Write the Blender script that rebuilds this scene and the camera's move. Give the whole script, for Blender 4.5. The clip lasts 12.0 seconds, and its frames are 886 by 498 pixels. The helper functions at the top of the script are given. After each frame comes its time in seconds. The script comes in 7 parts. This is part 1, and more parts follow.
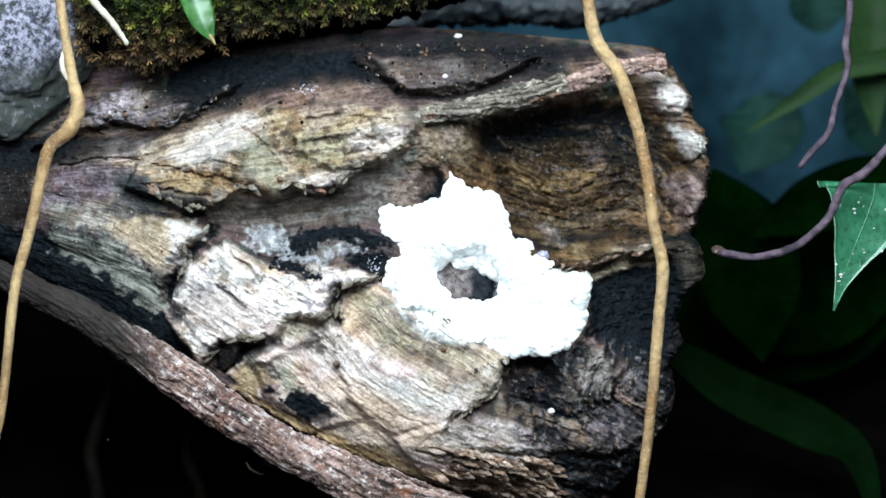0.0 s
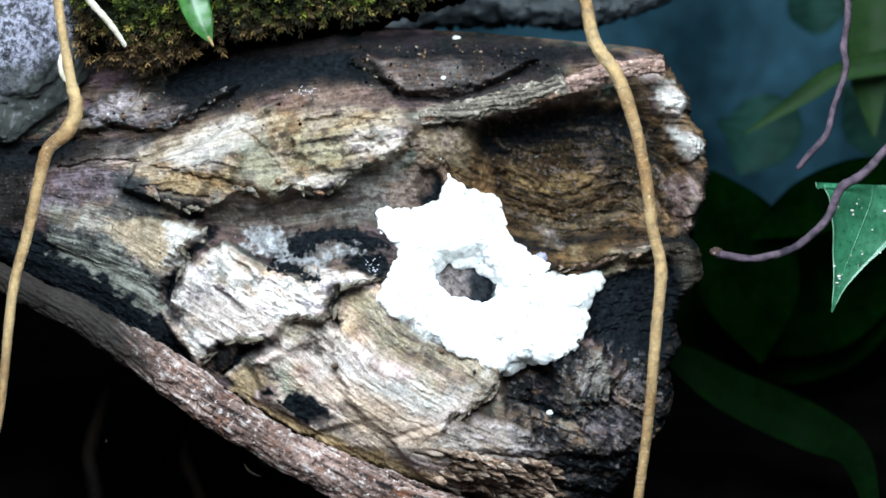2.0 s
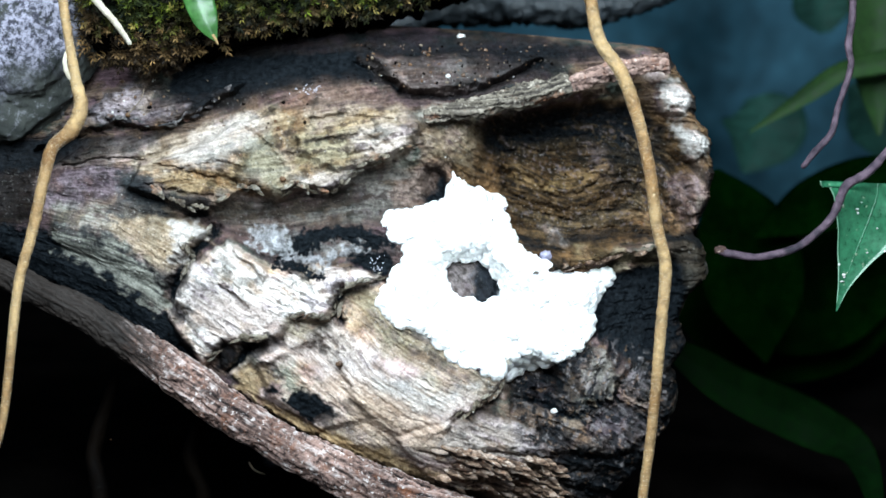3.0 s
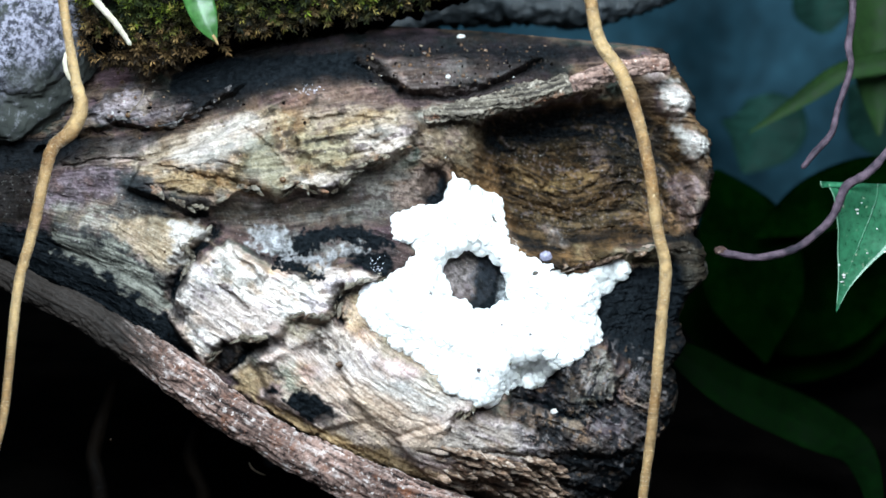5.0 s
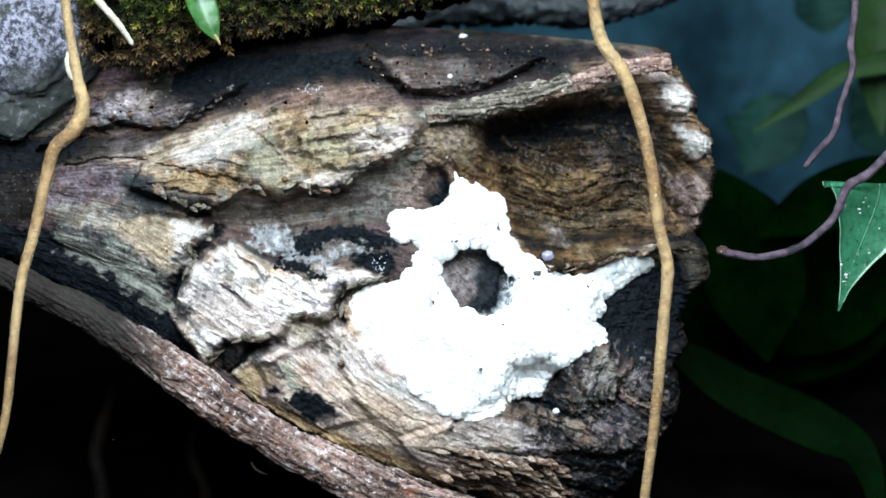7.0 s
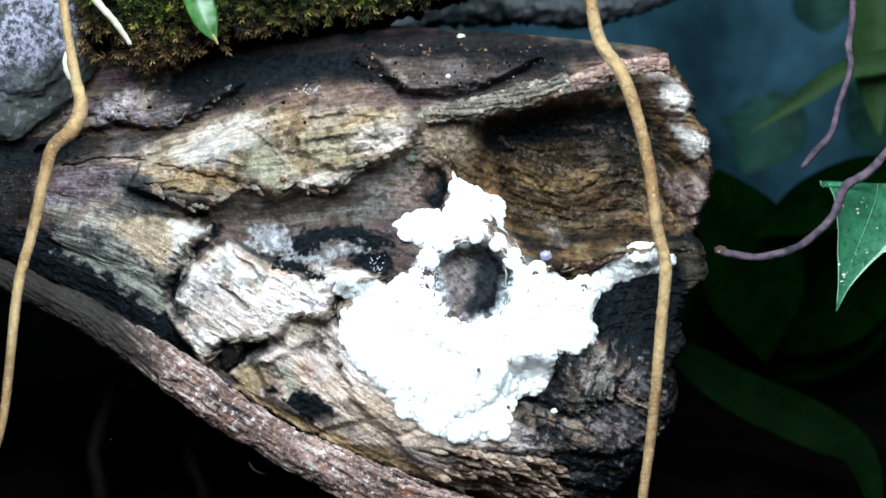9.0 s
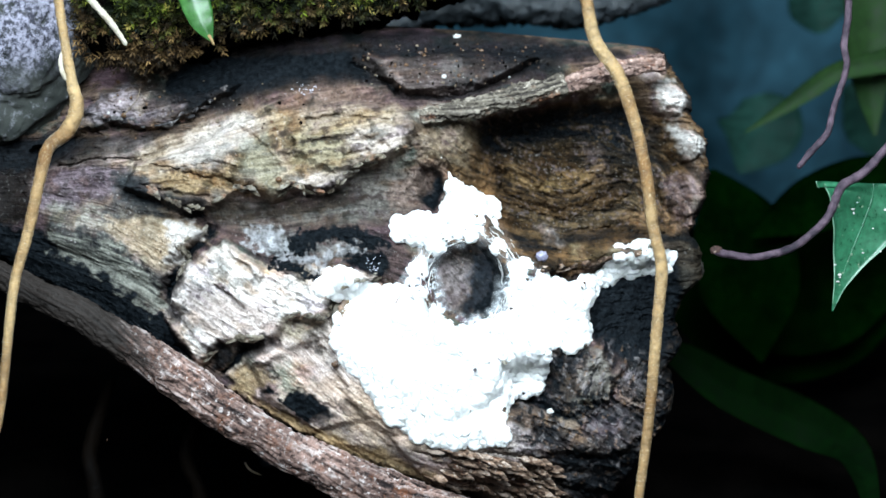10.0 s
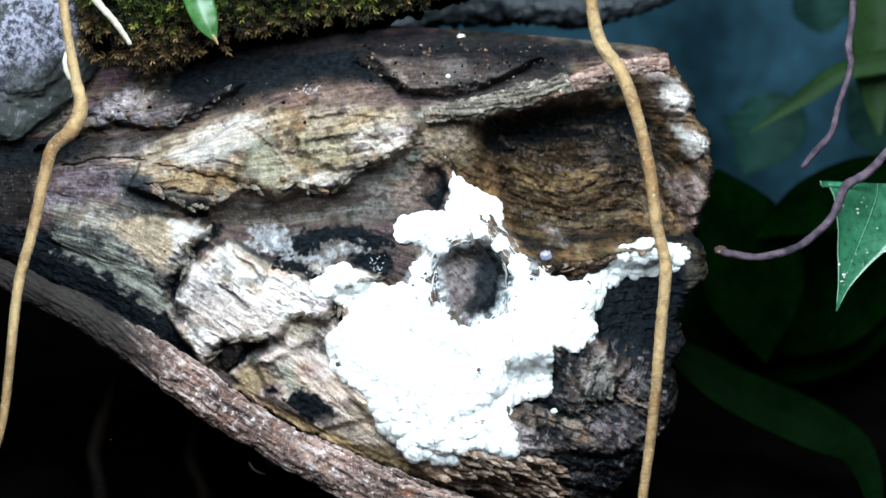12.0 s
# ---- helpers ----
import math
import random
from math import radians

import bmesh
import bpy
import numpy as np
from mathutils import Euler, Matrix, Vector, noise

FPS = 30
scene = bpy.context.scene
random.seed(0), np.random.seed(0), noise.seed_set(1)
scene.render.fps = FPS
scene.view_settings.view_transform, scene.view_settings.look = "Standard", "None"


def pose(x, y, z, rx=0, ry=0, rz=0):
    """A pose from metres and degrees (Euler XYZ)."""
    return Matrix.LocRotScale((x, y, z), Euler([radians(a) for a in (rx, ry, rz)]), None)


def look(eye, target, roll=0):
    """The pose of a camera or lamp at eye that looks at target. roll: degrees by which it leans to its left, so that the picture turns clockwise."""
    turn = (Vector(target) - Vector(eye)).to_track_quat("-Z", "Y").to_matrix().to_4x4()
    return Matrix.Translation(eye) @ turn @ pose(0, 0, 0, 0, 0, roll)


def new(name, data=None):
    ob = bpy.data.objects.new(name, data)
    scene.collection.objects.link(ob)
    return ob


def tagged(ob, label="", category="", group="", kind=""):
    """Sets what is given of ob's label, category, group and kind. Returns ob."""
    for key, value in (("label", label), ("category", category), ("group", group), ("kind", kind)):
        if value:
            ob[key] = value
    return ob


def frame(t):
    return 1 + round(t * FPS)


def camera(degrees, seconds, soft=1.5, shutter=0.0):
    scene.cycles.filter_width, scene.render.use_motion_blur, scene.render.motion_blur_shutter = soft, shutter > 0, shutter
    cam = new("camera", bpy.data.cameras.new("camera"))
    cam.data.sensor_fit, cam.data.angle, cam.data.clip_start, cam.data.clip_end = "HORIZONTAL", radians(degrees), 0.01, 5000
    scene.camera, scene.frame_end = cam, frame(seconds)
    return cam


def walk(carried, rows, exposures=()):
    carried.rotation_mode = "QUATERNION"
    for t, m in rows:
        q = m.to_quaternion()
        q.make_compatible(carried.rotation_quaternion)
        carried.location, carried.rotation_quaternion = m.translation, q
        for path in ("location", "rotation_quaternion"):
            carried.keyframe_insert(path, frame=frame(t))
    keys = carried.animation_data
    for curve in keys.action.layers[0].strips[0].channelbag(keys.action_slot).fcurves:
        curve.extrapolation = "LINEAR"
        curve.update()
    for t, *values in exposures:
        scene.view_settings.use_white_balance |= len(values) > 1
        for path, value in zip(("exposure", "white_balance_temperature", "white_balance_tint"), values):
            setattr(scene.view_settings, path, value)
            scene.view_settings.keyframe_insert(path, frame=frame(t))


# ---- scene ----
# Distances below are in millimetres in a frame that leans with the log:
# x along it, z up its face, w out of its face; FRAME brings it into the world.
MM = 0.001
LEAN = -12.0
HEIGHT = 0.150
REACH = 731.5
FRAME = pose(0, 0, HEIGHT, LEAN)


def at(x, z, w):
    return FRAME @ Vector((x * MM, -w * MM, z * MM))


# ---- camera ----
cam = camera(30, 12.0, soft=1.65)
cam.data.dof.use_dof = True
cam.data.dof.focus_distance = 0.72
cam.data.dof.aperture_fstop = 6.5
EYE = at(0, 0, REACH)
STEP = 0.25


def aim(dx, dz):
    """The tripod's small shifts between exposures, in quarters of a millimetre on the log."""
    return look(EYE, at(-dx * STEP, dz * STEP, 0))


walk(cam, [(0, aim(0, 0)), (1.5, aim(0, 0)), (1.75, aim(-1, 1)), (2.0, aim(-3, 3)), (2.25, aim(2, 1)), (2.5, aim(6, 0)),
           (3.0, aim(5, 0)), (5.0, aim(5, 0.8)), (5.5, aim(5, 0.8)), (6.0, aim(5, 0)), (6.5, aim(8.3, 0)), (7.0, aim(8.5, 0)),
           (9.0, aim(5, 0)), (9.5, aim(4, 0.5)), (9.75, aim(1, 0.5)), (10.0, aim(-2, 0.6)), (10.5, aim(-1.5, 0.4)),
           (10.75, aim(2, 0)), (11.0, aim(5, -1)), (11.5, aim(6.5, -0.5)), (12.0, aim(5, 0))])

# ---- light ----
world = bpy.data.worlds.new("world")
scene.world = world
world.use_nodes = True
wn = world.node_tree
sky = wn.nodes.new("ShaderNodeTexSky")
sky.sky_type = "NISHITA"
sky.sun_disc = False
sky.sun_elevation = radians(55)
sky.sun_rotation = radians(200)
wn.links.new(sky.outputs[0], wn.nodes["Background"].inputs[0])
wn.nodes["Background"].inputs[1].default_value = 0.022

lamp = bpy.data.lights.new("grow_lamp", "AREA")
lamp.shape, lamp.size, lamp.size_y = "RECTANGLE", 0.52, 0.38
lamp.energy = 16.4
lamp.color = (0.755, 0.905, 1.0)
lamp_ob = new("grow_lamp", lamp)
lamp_ob.matrix_world = look(at(-5, 325, 520), at(5, -60, 0))
scene.view_settings.exposure = 0.0


# ---- noise on arrays ----
TABLES = {}


def table(seed):
    if seed not in TABLES:
        g = np.random.RandomState(seed).rand(256, 256) * 2 * np.pi
        TABLES[seed] = np.cos(g), np.sin(g)
    return TABLES[seed]


def vnoise(x, y, seed=0):
    """Gradient noise, 0 to 1."""
    gc, gs = table(seed)
    xi, yi = np.floor(x).astype(int), np.floor(y).astype(int)
    fx, fy = x - xi, y - yi
    ux, uy = fx * fx * fx * (fx * (fx * 6 - 15) + 10), fy * fy * fy * (fy * (fy * 6 - 15) + 10)

    def corner(i, j):
        k = ((xi + i) & 255, (yi + j) & 255)
        return gc[k] * (fx - i) + gs[k] * (fy - j)

    a, b, c, d = corner(0, 0), corner(1, 0), corner(0, 1), corner(1, 1)
    return 0.5 + 0.75 * ((a + (b - a) * ux) * (1 - uy) + (c + (d - c) * ux) * uy)


def fbm(x, y, octaves=4, seed=0, gain=0.5):
    total, amp, s = 0.0, 1.0, 0.0
    x, y = x * 1.0, y * 1.0
    for k in range(octaves):
        total = total + amp * vnoise(x, y, seed + k)
        s += amp
        amp *= gain
        x, y = 1.62 * x - 1.18 * y + 17.3, 1.18 * x + 1.62 * y + 9.1
    return 0.5 + 1.35 * (total / s - 0.5)


def smooth(a, b, x):
    t = np.clip((x - a) / (b - a), 0, 1)
    return t * t * (3 - 2 * t)


def seg_dist(x, z, p, q):
    px, pz, dx, dz = p[0], p[1], q[0] - p[0], q[1] - p[1]
    t = np.clip(((x - px) * dx + (z - pz) * dz) / (dx * dx + dz * dz + 1e-9), 0, 1)
    return np.hypot(x - px - t * dx, z - pz - t * dz)


def signed(x, z, poly):
    """Distance to a polygon's edge, positive inside."""
    d = np.full(x.shape, 1e9)
    inside = np.zeros(x.shape, bool)
    for (ax, az), (bx, bz) in zip(poly, poly[1:] + poly[:1]):
        d = np.minimum(d, seg_dist(x, z, (ax, az), (bx, bz)))
        if az != bz:
            cross = (az > z) != (bz > z)
            inside ^= cross & (x < (bx - ax) * (z - az) / (bz - az) + ax)
    return np.where(inside, d, -d)


# ---- materials ----
def material(name):
    m = bpy.data.materials.new(name)
    m.use_nodes = True
    return m, m.node_tree, m.node_tree.nodes["Principled BSDF"]


def node(t, kind, **values):
    n = t.nodes.new(kind)
    for key, value in values.items():
        n.inputs[key].default_value = value
    return n


def mix(t, fac, a, b, mode="MIX"):
    n = t.nodes.new("ShaderNodeMix")
    n.data_type, n.blend_type = "RGBA", mode
    for i, v in ((0, fac), (6, a), (7, b)):
        if isinstance(v, (float, int, tuple)):
            n.inputs[i].default_value = (*v, 1) if isinstance(v, tuple) else v
        else:
            t.links.new(v, n.inputs[i])
    return n.outputs[2]


def ramp(t, value, lo, hi):
    n = t.nodes.new("ShaderNodeMapRange")
    n.inputs[1].default_value, n.inputs[2].default_value = lo, hi
    t.links.new(value, n.inputs[0])
    return n.outputs[0]


def noise_of(t, scale, detail=4.0, rough=0.55, vector=None):
    n = node(t, "ShaderNodeTexNoise", Scale=scale, Detail=detail, Roughness=rough)
    if vector is None:
        vector = t.nodes.new("ShaderNodeTexCoord").outputs["Object"]
    t.links.new(vector, n.inputs["Vector"])
    return n.outputs[0]


def bump(t, bsdf, height, strength, distance):
    n = node(t, "ShaderNodeBump", Strength=strength, Distance=distance)
    t.links.new(height, n.inputs["Height"])
    t.links.new(n.outputs[0], bsdf.inputs["Normal"])


def surface(name, dark, light, scale, rough=(0.5, 0.8), relief=0.4, depth=0.0006, fleck=None, fleck_scale=900.0, fleck_cut=0.62, gloss=0.5):
    """Two tones by a broad and a fine noise, an optional fleck colour, relief and uneven gloss."""
    m, t, b = material(name)
    broad, fine = noise_of(t, scale, 5.0), noise_of(t, scale * 9, 5.0, 0.65)
    col = mix(t, ramp(t, broad, 0.35, 0.65), dark, light)
    col = mix(t, ramp(t, fine, 0.3, 0.7), mix(t, 0.55, col, (0.0, 0.0, 0.0)), col)
    if fleck:
        spots = noise_of(t, fleck_scale, 3.0, 0.6)
        col = mix(t, ramp(t, spots, fleck_cut, fleck_cut + 0.12), col, fleck)
    t.links.new(col, b.inputs["Base Color"])
    t.links.new(mix_value(t, fine, rough), b.inputs["Roughness"])
    b.inputs["Specular IOR Level"].default_value = gloss
    bump(t, b, fine, relief, depth)
    return m


def mix_value(t, value, pair):
    n = t.nodes.new("ShaderNodeMapRange")
    n.inputs[1].default_value, n.inputs[2].default_value = 0.3, 0.7
    n.inputs[3].default_value, n.inputs[4].default_value = pair
    t.links.new(value, n.inputs[0])
    return n.outputs[0]


def mix_grit_sparkle(t, grit_sparkle, pale):
    """Pale grit caught on the wood and painted wet sparkle, thicker where it is bleached."""
    a = ramp(t, grit_sparkle, 0.62, 0.74)
    m = t.nodes.new("ShaderNodeMath")
    m.operation = "MULTIPLY_ADD"
    t.links.new(pale, m.inputs[0])
    m.inputs[1].default_value, m.inputs[2].default_value = 0.33, 0.2
    n = t.nodes.new("ShaderNodeMath")
    n.operation = "MULTIPLY"
    t.links.new(a, n.inputs[0])
    t.links.new(m.outputs[0], n.inputs[1])
    return n.outputs[0]


def wood_material():
    """Weathered wood: the stain attribute holds bleached, rotten-black, brown and mossy-grey wood and painted shade,
    the grain attribute its fibres.
    """
    m, t, b = material("weathered_wood")
    st = t.nodes.new("ShaderNodeAttribute")
    st.attribute_name = "stain"
    sep = t.nodes.new("ShaderNodeSeparateColor")
    t.links.new(st.outputs["Color"], sep.inputs[0])
    gr = t.nodes.new("ShaderNodeAttribute")
    gr.attribute_name = "grain"
    sg = t.nodes.new("ShaderNodeSeparateColor")
    t.links.new(gr.outputs["Color"], sg.inputs[0])
    fine = noise_of(t, 500.0, 5.0, 0.65)
    broad = noise_of(t, 45.0, 4.0)
    plain = mix(t, sg.outputs[0], (0.038, 0.026, 0.020), (0.175, 0.118, 0.085))
    plum, algae = noise_of(t, 48.0, 5.0, 0.6), noise_of(t, 62.0, 5.0, 0.62)
    plain = mix(t, ramp(t, plum, 0.5, 0.6), plain, mix(t, sg.outputs[0], (0.034, 0.021, 0.026), (0.20, 0.125, 0.142)))
    plain = mix(t, ramp(t, algae, 0.52, 0.62), plain, mix(t, sg.outputs[0], (0.018, 0.024, 0.022), (0.085, 0.098, 0.080)))
    pale = mix(t, sg.outputs[0], (0.40, 0.335, 0.275), (0.74, 0.685, 0.645))
    pale = mix(t, ramp(t, broad, 0.41, 0.6), pale, mix(t, sg.outputs[0], (0.34, 0.22, 0.11), (0.68, 0.51, 0.33)))
    rosy = noise_of(t, 70.0, 4.0)
    pale = mix(t, mix_value(t, rosy, (0.0, 0.8)), pale, mix(t, sg.outputs[0], (0.31, 0.165, 0.16), (0.75, 0.52, 0.53)))
    pale = mix(t, ramp(t, algae, 0.52, 0.66), pale, mix(t, sg.outputs[0], (0.12, 0.115, 0.085), (0.45, 0.425, 0.34)))
    damp = noise_of(t, 150.0, 5.0, 0.65)
    pale = mix(t, ramp(t, damp, 0.58, 0.68), pale, mix(t, 0.65, pale, (0.05, 0.062, 0.066)))
    brown = mix(t, sg.outputs[1], (0.006, 0.0045, 0.003), (0.225, 0.118, 0.05))
    olive = noise_of(t, 55.0, 4.0)
    brown = mix(t, mix_value(t, olive, (0.0, 0.55)), brown, mix(t, sg.outputs[1], (0.006, 0.006, 0.004), (0.12, 0.092, 0.05)))
    grey = mix(t, sg.outputs[1], (0.009, 0.007, 0.008), (0.088, 0.057, 0.060))
    black = mix(t, ramp(t, fine, 0.4, 0.75), (0.0025, 0.0035, 0.0045), (0.011, 0.014, 0.017))
    col = mix(t, sep.outputs[0], plain, pale)
    col = mix(t, sep.outputs[2], col, brown)
    col = mix(t, st.outputs["Alpha"], col, grey)
    tone = t.nodes.new("ShaderNodeAttribute")
    tone.attribute_name = "tone"
    col = mix(t, tone.outputs["Alpha"], col, tone.outputs["Color"])
    col = mix(t, ramp(t, fine, 0.25, 0.5), mix(t, 0.42, col, (0.02, 0.015, 0.01)), col)
    speck = noise_of(t, 1300.0, 3.0, 0.7)
    col = mix(t, ramp(t, speck, 0.34, 0.5), mix(t, 0.45, col, (0.012, 0.010, 0.009)), col)
    # pale grit, with wet sparkle put into the colour
    grit_sparkle = noise_of(t, 800.0, 3.0, 0.6)
    col = mix(t, mix_grit_sparkle(t, grit_sparkle, sep.outputs[0]), col, (0.62, 0.58, 0.55))
    col = mix(t, ramp(t, sep.outputs[1], 0.1, 0.9), col, black)
    t.links.new(col, b.inputs["Base Color"])
    r = node(t, "ShaderNodeMapRange")
    r.inputs[3].default_value, r.inputs[4].default_value = 0.7, 0.5
    t.links.new(sep.outputs[1], r.inputs[0])
    t.links.new(r.outputs[0], b.inputs["Roughness"])
    r2 = node(t, "ShaderNodeMapRange")
    r2.inputs[3].default_value, r2.inputs[4].default_value = 0.05, 0.02
    t.links.new(sep.outputs[1], r2.inputs[0])
    t.links.new(r2.outputs[0], b.inputs["Specular IOR Level"])
    bump(t, b, speck, 0.9, 0.0006)
    return m


def bark_material(name, dark, mid, light):
    """Bark and splinters: the grain attribute holds strands and flakes."""
    m, t, b = material(name)
    gr = t.nodes.new("ShaderNodeAttribute")
    gr.attribute_name = "grain"
    sg = t.nodes.new("ShaderNodeSeparateColor")
    t.links.new(gr.outputs["Color"], sg.inputs[0])
    fine = noise_of(t, 520.0, 5.0, 0.65)
    col = mix(t, ramp(t, sg.outputs[0], 0.3, 0.62), dark, mid)
    col = mix(t, ramp(t, sg.outputs[1], 0.56, 0.7), col, mix(t, 0.55, col, light))
    rust = noise_of(t, 110.0, 4.0, 0.65)
    col = mix(t, ramp(t, rust, 0.54, 0.66), col, mix(t, 0.6, col, (0.26, 0.10, 0.05)))
    # pale chips, and white glints painted as light flecks
    chip_glint = noise_of(t, 420.0, 4.0, 0.7)
    col = mix(t, ramp(t, chip_glint, 0.58, 0.66), col, light)
    col = mix(t, ramp(t, chip_glint, 0.45, 0.37), col, mix(t, 0.8, col, (0.006, 0.005, 0.005)))
    col = mix(t, ramp(t, fine, 0.3, 0.6), mix(t, 0.5, col, (0.02, 0.015, 0.015)), col)
    big = noise_of(t, 38.0, 4.0, 0.6)
    col = mix(t, ramp(t, big, 0.36, 0.62), mix(t, 0.5, col, (0.012, 0.008, 0.008)), col)
    # third grain channel: shade put into the bark's colour
    col = mix(t, sg.outputs[2], col, mix(t, sg.outputs[0], (0.003, 0.003, 0.003), (0.040, 0.032, 0.028)))
    t.links.new(col, b.inputs["Base Color"])
    t.links.new(mix_value(t, fine, (0.3, 0.65)), b.inputs["Roughness"])
    b.inputs["Specular IOR Level"].default_value = 0.06
    bump(t, b, fine, 0.7, 0.0009)
    return m


def rock_material():
    """Dark grey-green stone with a crust of pale lilac lichen."""
    m, t, b = material("grey_rock")
    crust = t.nodes.new("ShaderNodeAttribute")
    crust.attribute_name = "lichen"
    broad, grit, crumbs = noise_of(t, 60.0, 5.0, 0.6), noise_of(t, 420.0, 6.0, 0.7), noise_of(t, 190.0, 6.0, 0.75)
    stone = mix(t, ramp(t, broad, 0.35, 0.65), (0.007, 0.009, 0.009), (0.038, 0.041, 0.036))
    stone = mix(t, ramp(t, crumbs, 0.56, 0.66), stone, (0.13, 0.13, 0.14))
    lichen = mix(t, ramp(t, grit, 0.42, 0.56), (0.035, 0.034, 0.048), (0.27, 0.26, 0.32))
    where = t.nodes.new("ShaderNodeMath")
    where.operation = "MULTIPLY"
    t.links.new(ramp(t, crumbs, 0.40, 0.52), where.inputs[0])
    t.links.new(crust.outputs["Fac"], where.inputs[1])
    t.links.new(mix(t, where.outputs[0], stone, lichen), b.inputs["Base Color"])
    b.inputs["Roughness"].default_value = 0.75
    b.inputs["Specular IOR Level"].default_value = 0.2
    bump(t, b, crumbs, 0.9, 0.002)
    return m


WOOD = wood_material()
BARK = bark_material("purplish_bark", (0.010, 0.007, 0.007), (0.33, 0.21, 0.175), (0.74, 0.65, 0.62))
FLAKE = bark_material("grey_bark", (0.012, 0.013, 0.015), (0.09, 0.088, 0.092), (0.28, 0.26, 0.25))
SPLINTER = bark_material("pale_splinter", (0.035, 0.03, 0.025), (0.20, 0.172, 0.135), (0.46, 0.40, 0.33))
TORN = bark_material("torn_wood", (0.06, 0.036, 0.024), (0.40, 0.26, 0.18), (0.70, 0.57, 0.48))
BLEACHED = bark_material("bleached_wood", (0.10, 0.08, 0.055), (0.25, 0.215, 0.165), (0.42, 0.385, 0.33))
CHARRED = bark_material("charred_flap", (0.005, 0.005, 0.004), (0.035, 0.033, 0.028), (0.15, 0.14, 0.12))
PINK = bark_material("pinkish_splinter", (0.06, 0.035, 0.03), (0.34, 0.22, 0.18), (0.62, 0.45, 0.38))
ROCK = rock_material()
ROOT = surface("ochre_root", (0.23, 0.115, 0.036), (0.50, 0.335, 0.155), 28.0, (0.6, 0.9), 1.0, 0.0014, (0.50, 0.37, 0.21), 900.0, 0.60)
PALE_ROOT = surface("cream_rootlet", (0.45, 0.38, 0.28), (0.68, 0.62, 0.50), 120.0, (0.6, 0.9), 0.5, 0.0005)
TWIG = surface("purple_twig", (0.022, 0.016, 0.026), (0.15, 0.10, 0.13), 160.0, (0.4, 0.6), 0.9, 0.0008, gloss=0.25)
LEAF = surface("green_leaf", (0.011, 0.082, 0.036), (0.030, 0.16, 0.078), 50.0, (0.25, 0.38), 0.2, 0.0003, (0.4, 0.42, 0.3), 420.0, 0.66)
# near-black greens: the shade behind the log is put into these two
LEAF_DIM = surface("shade_green_leaf", (0.0002, 0.003, 0.0003), (0.0008, 0.0075, 0.0007), 30.0, (0.8, 0.95), 0.2, 0.0005, gloss=0.0)
LEAF_DROOP = surface("half_shade_leaf", (0.0003, 0.0045, 0.0006), (0.0013, 0.0095, 0.0012), 25.0, (0.6, 0.9), 0.2, 0.0005, gloss=0.02)
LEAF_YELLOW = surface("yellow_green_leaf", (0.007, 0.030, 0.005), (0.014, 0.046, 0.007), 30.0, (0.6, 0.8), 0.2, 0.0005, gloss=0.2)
# leaf green shifted to teal: blue haze put into the colour
LEAF_HAZE = surface("haze_teal_leaf", (0.005, 0.026, 0.020), (0.012, 0.052, 0.040), 30.0, (0.6, 0.8), 0.2, 0.0005, gloss=0.1)
# soil blacker than real: the deep shade under the log is in it
SOIL = surface("shade_black_soil", (0.001, 0.001, 0.001), (0.005, 0.004, 0.0035), 30.0, (0.8, 0.95), 0.8, 0.004, gloss=0.005)
MARGIN = surface("pale_green_margin", (0.16, 0.34, 0.22), (0.30, 0.50, 0.36), 120.0, (0.3, 0.5), 0.2, 0.0003)
FRESH = surface("fresh_green_leaf", (0.02, 0.085, 0.014), (0.042, 0.135, 0.028), 60.0, (0.3, 0.45), 0.2, 0.0003)
# backdrop blue: soft bluish haze put into the colour
WALL = surface("haze_blue_wall", (0.003, 0.022, 0.033), (0.048, 0.142, 0.20), 7.0, (0.7, 0.9), 0.4, 0.003, gloss=0.1)
CRUMB = surface("white_crumb", (0.5, 0.48, 0.44), (0.8, 0.78, 0.75), 200.0)
DROP = surface("wet_drop", (0.55, 0.52, 0.62), (0.8, 0.78, 0.86), 200.0, (0.05, 0.12), 0.1, 0.0001)
LILAC = surface("lilac_blob", (0.22, 0.21, 0.30), (0.40, 0.38, 0.48), 200.0, (0.2, 0.4), 0.3, 0.0004)
# stem brown sunk almost to black for the shade under the log
DARK_STEM = surface("shade_brown_stem", (0.0012, 0.0006, 0.0004), (0.006, 0.0034, 0.0017), 40.0, (0.6, 0.9), 0.6, 0.001, gloss=0.05)
SPLINTER_CHIP = surface("tan_chip", (0.08, 0.055, 0.035), (0.24, 0.18, 0.12), 200.0)
# branch dimmed and blued: distance haze put into its colour
HAZED_BRANCH = surface("haze_blue_branch", (0.005, 0.008, 0.010), (0.026, 0.033, 0.039), 40.0, (0.35, 0.6), 0.6, 0.002, (0.06, 0.07, 0.08), 120.0, 0.62)
RUST = surface("rust_crumb", (0.05, 0.022, 0.01), (0.17, 0.085, 0.035), 200.0, (0.3, 0.6))


def slime_material():
    m, t, b = material("white_slime")
    fine = noise_of(t, 900.0, 4.0, 0.6)
    col = mix(t, ramp(t, fine, 0.3, 0.6), (0.87, 0.865, 0.85), (0.93, 0.925, 0.915))
    t.links.new(col, b.inputs["Base Color"])
    b.inputs["Roughness"].default_value = 0.4
    b.inputs["Subsurface Weight"].default_value = 1.0
    b.inputs["Subsurface Radius"].default_value = (1.0, 1.0, 1.05)
    b.inputs["Subsurface Scale"].default_value = 0.0035
    bump(t, b, fine, 0.2, 0.0003)
    return m


SLIME = slime_material()


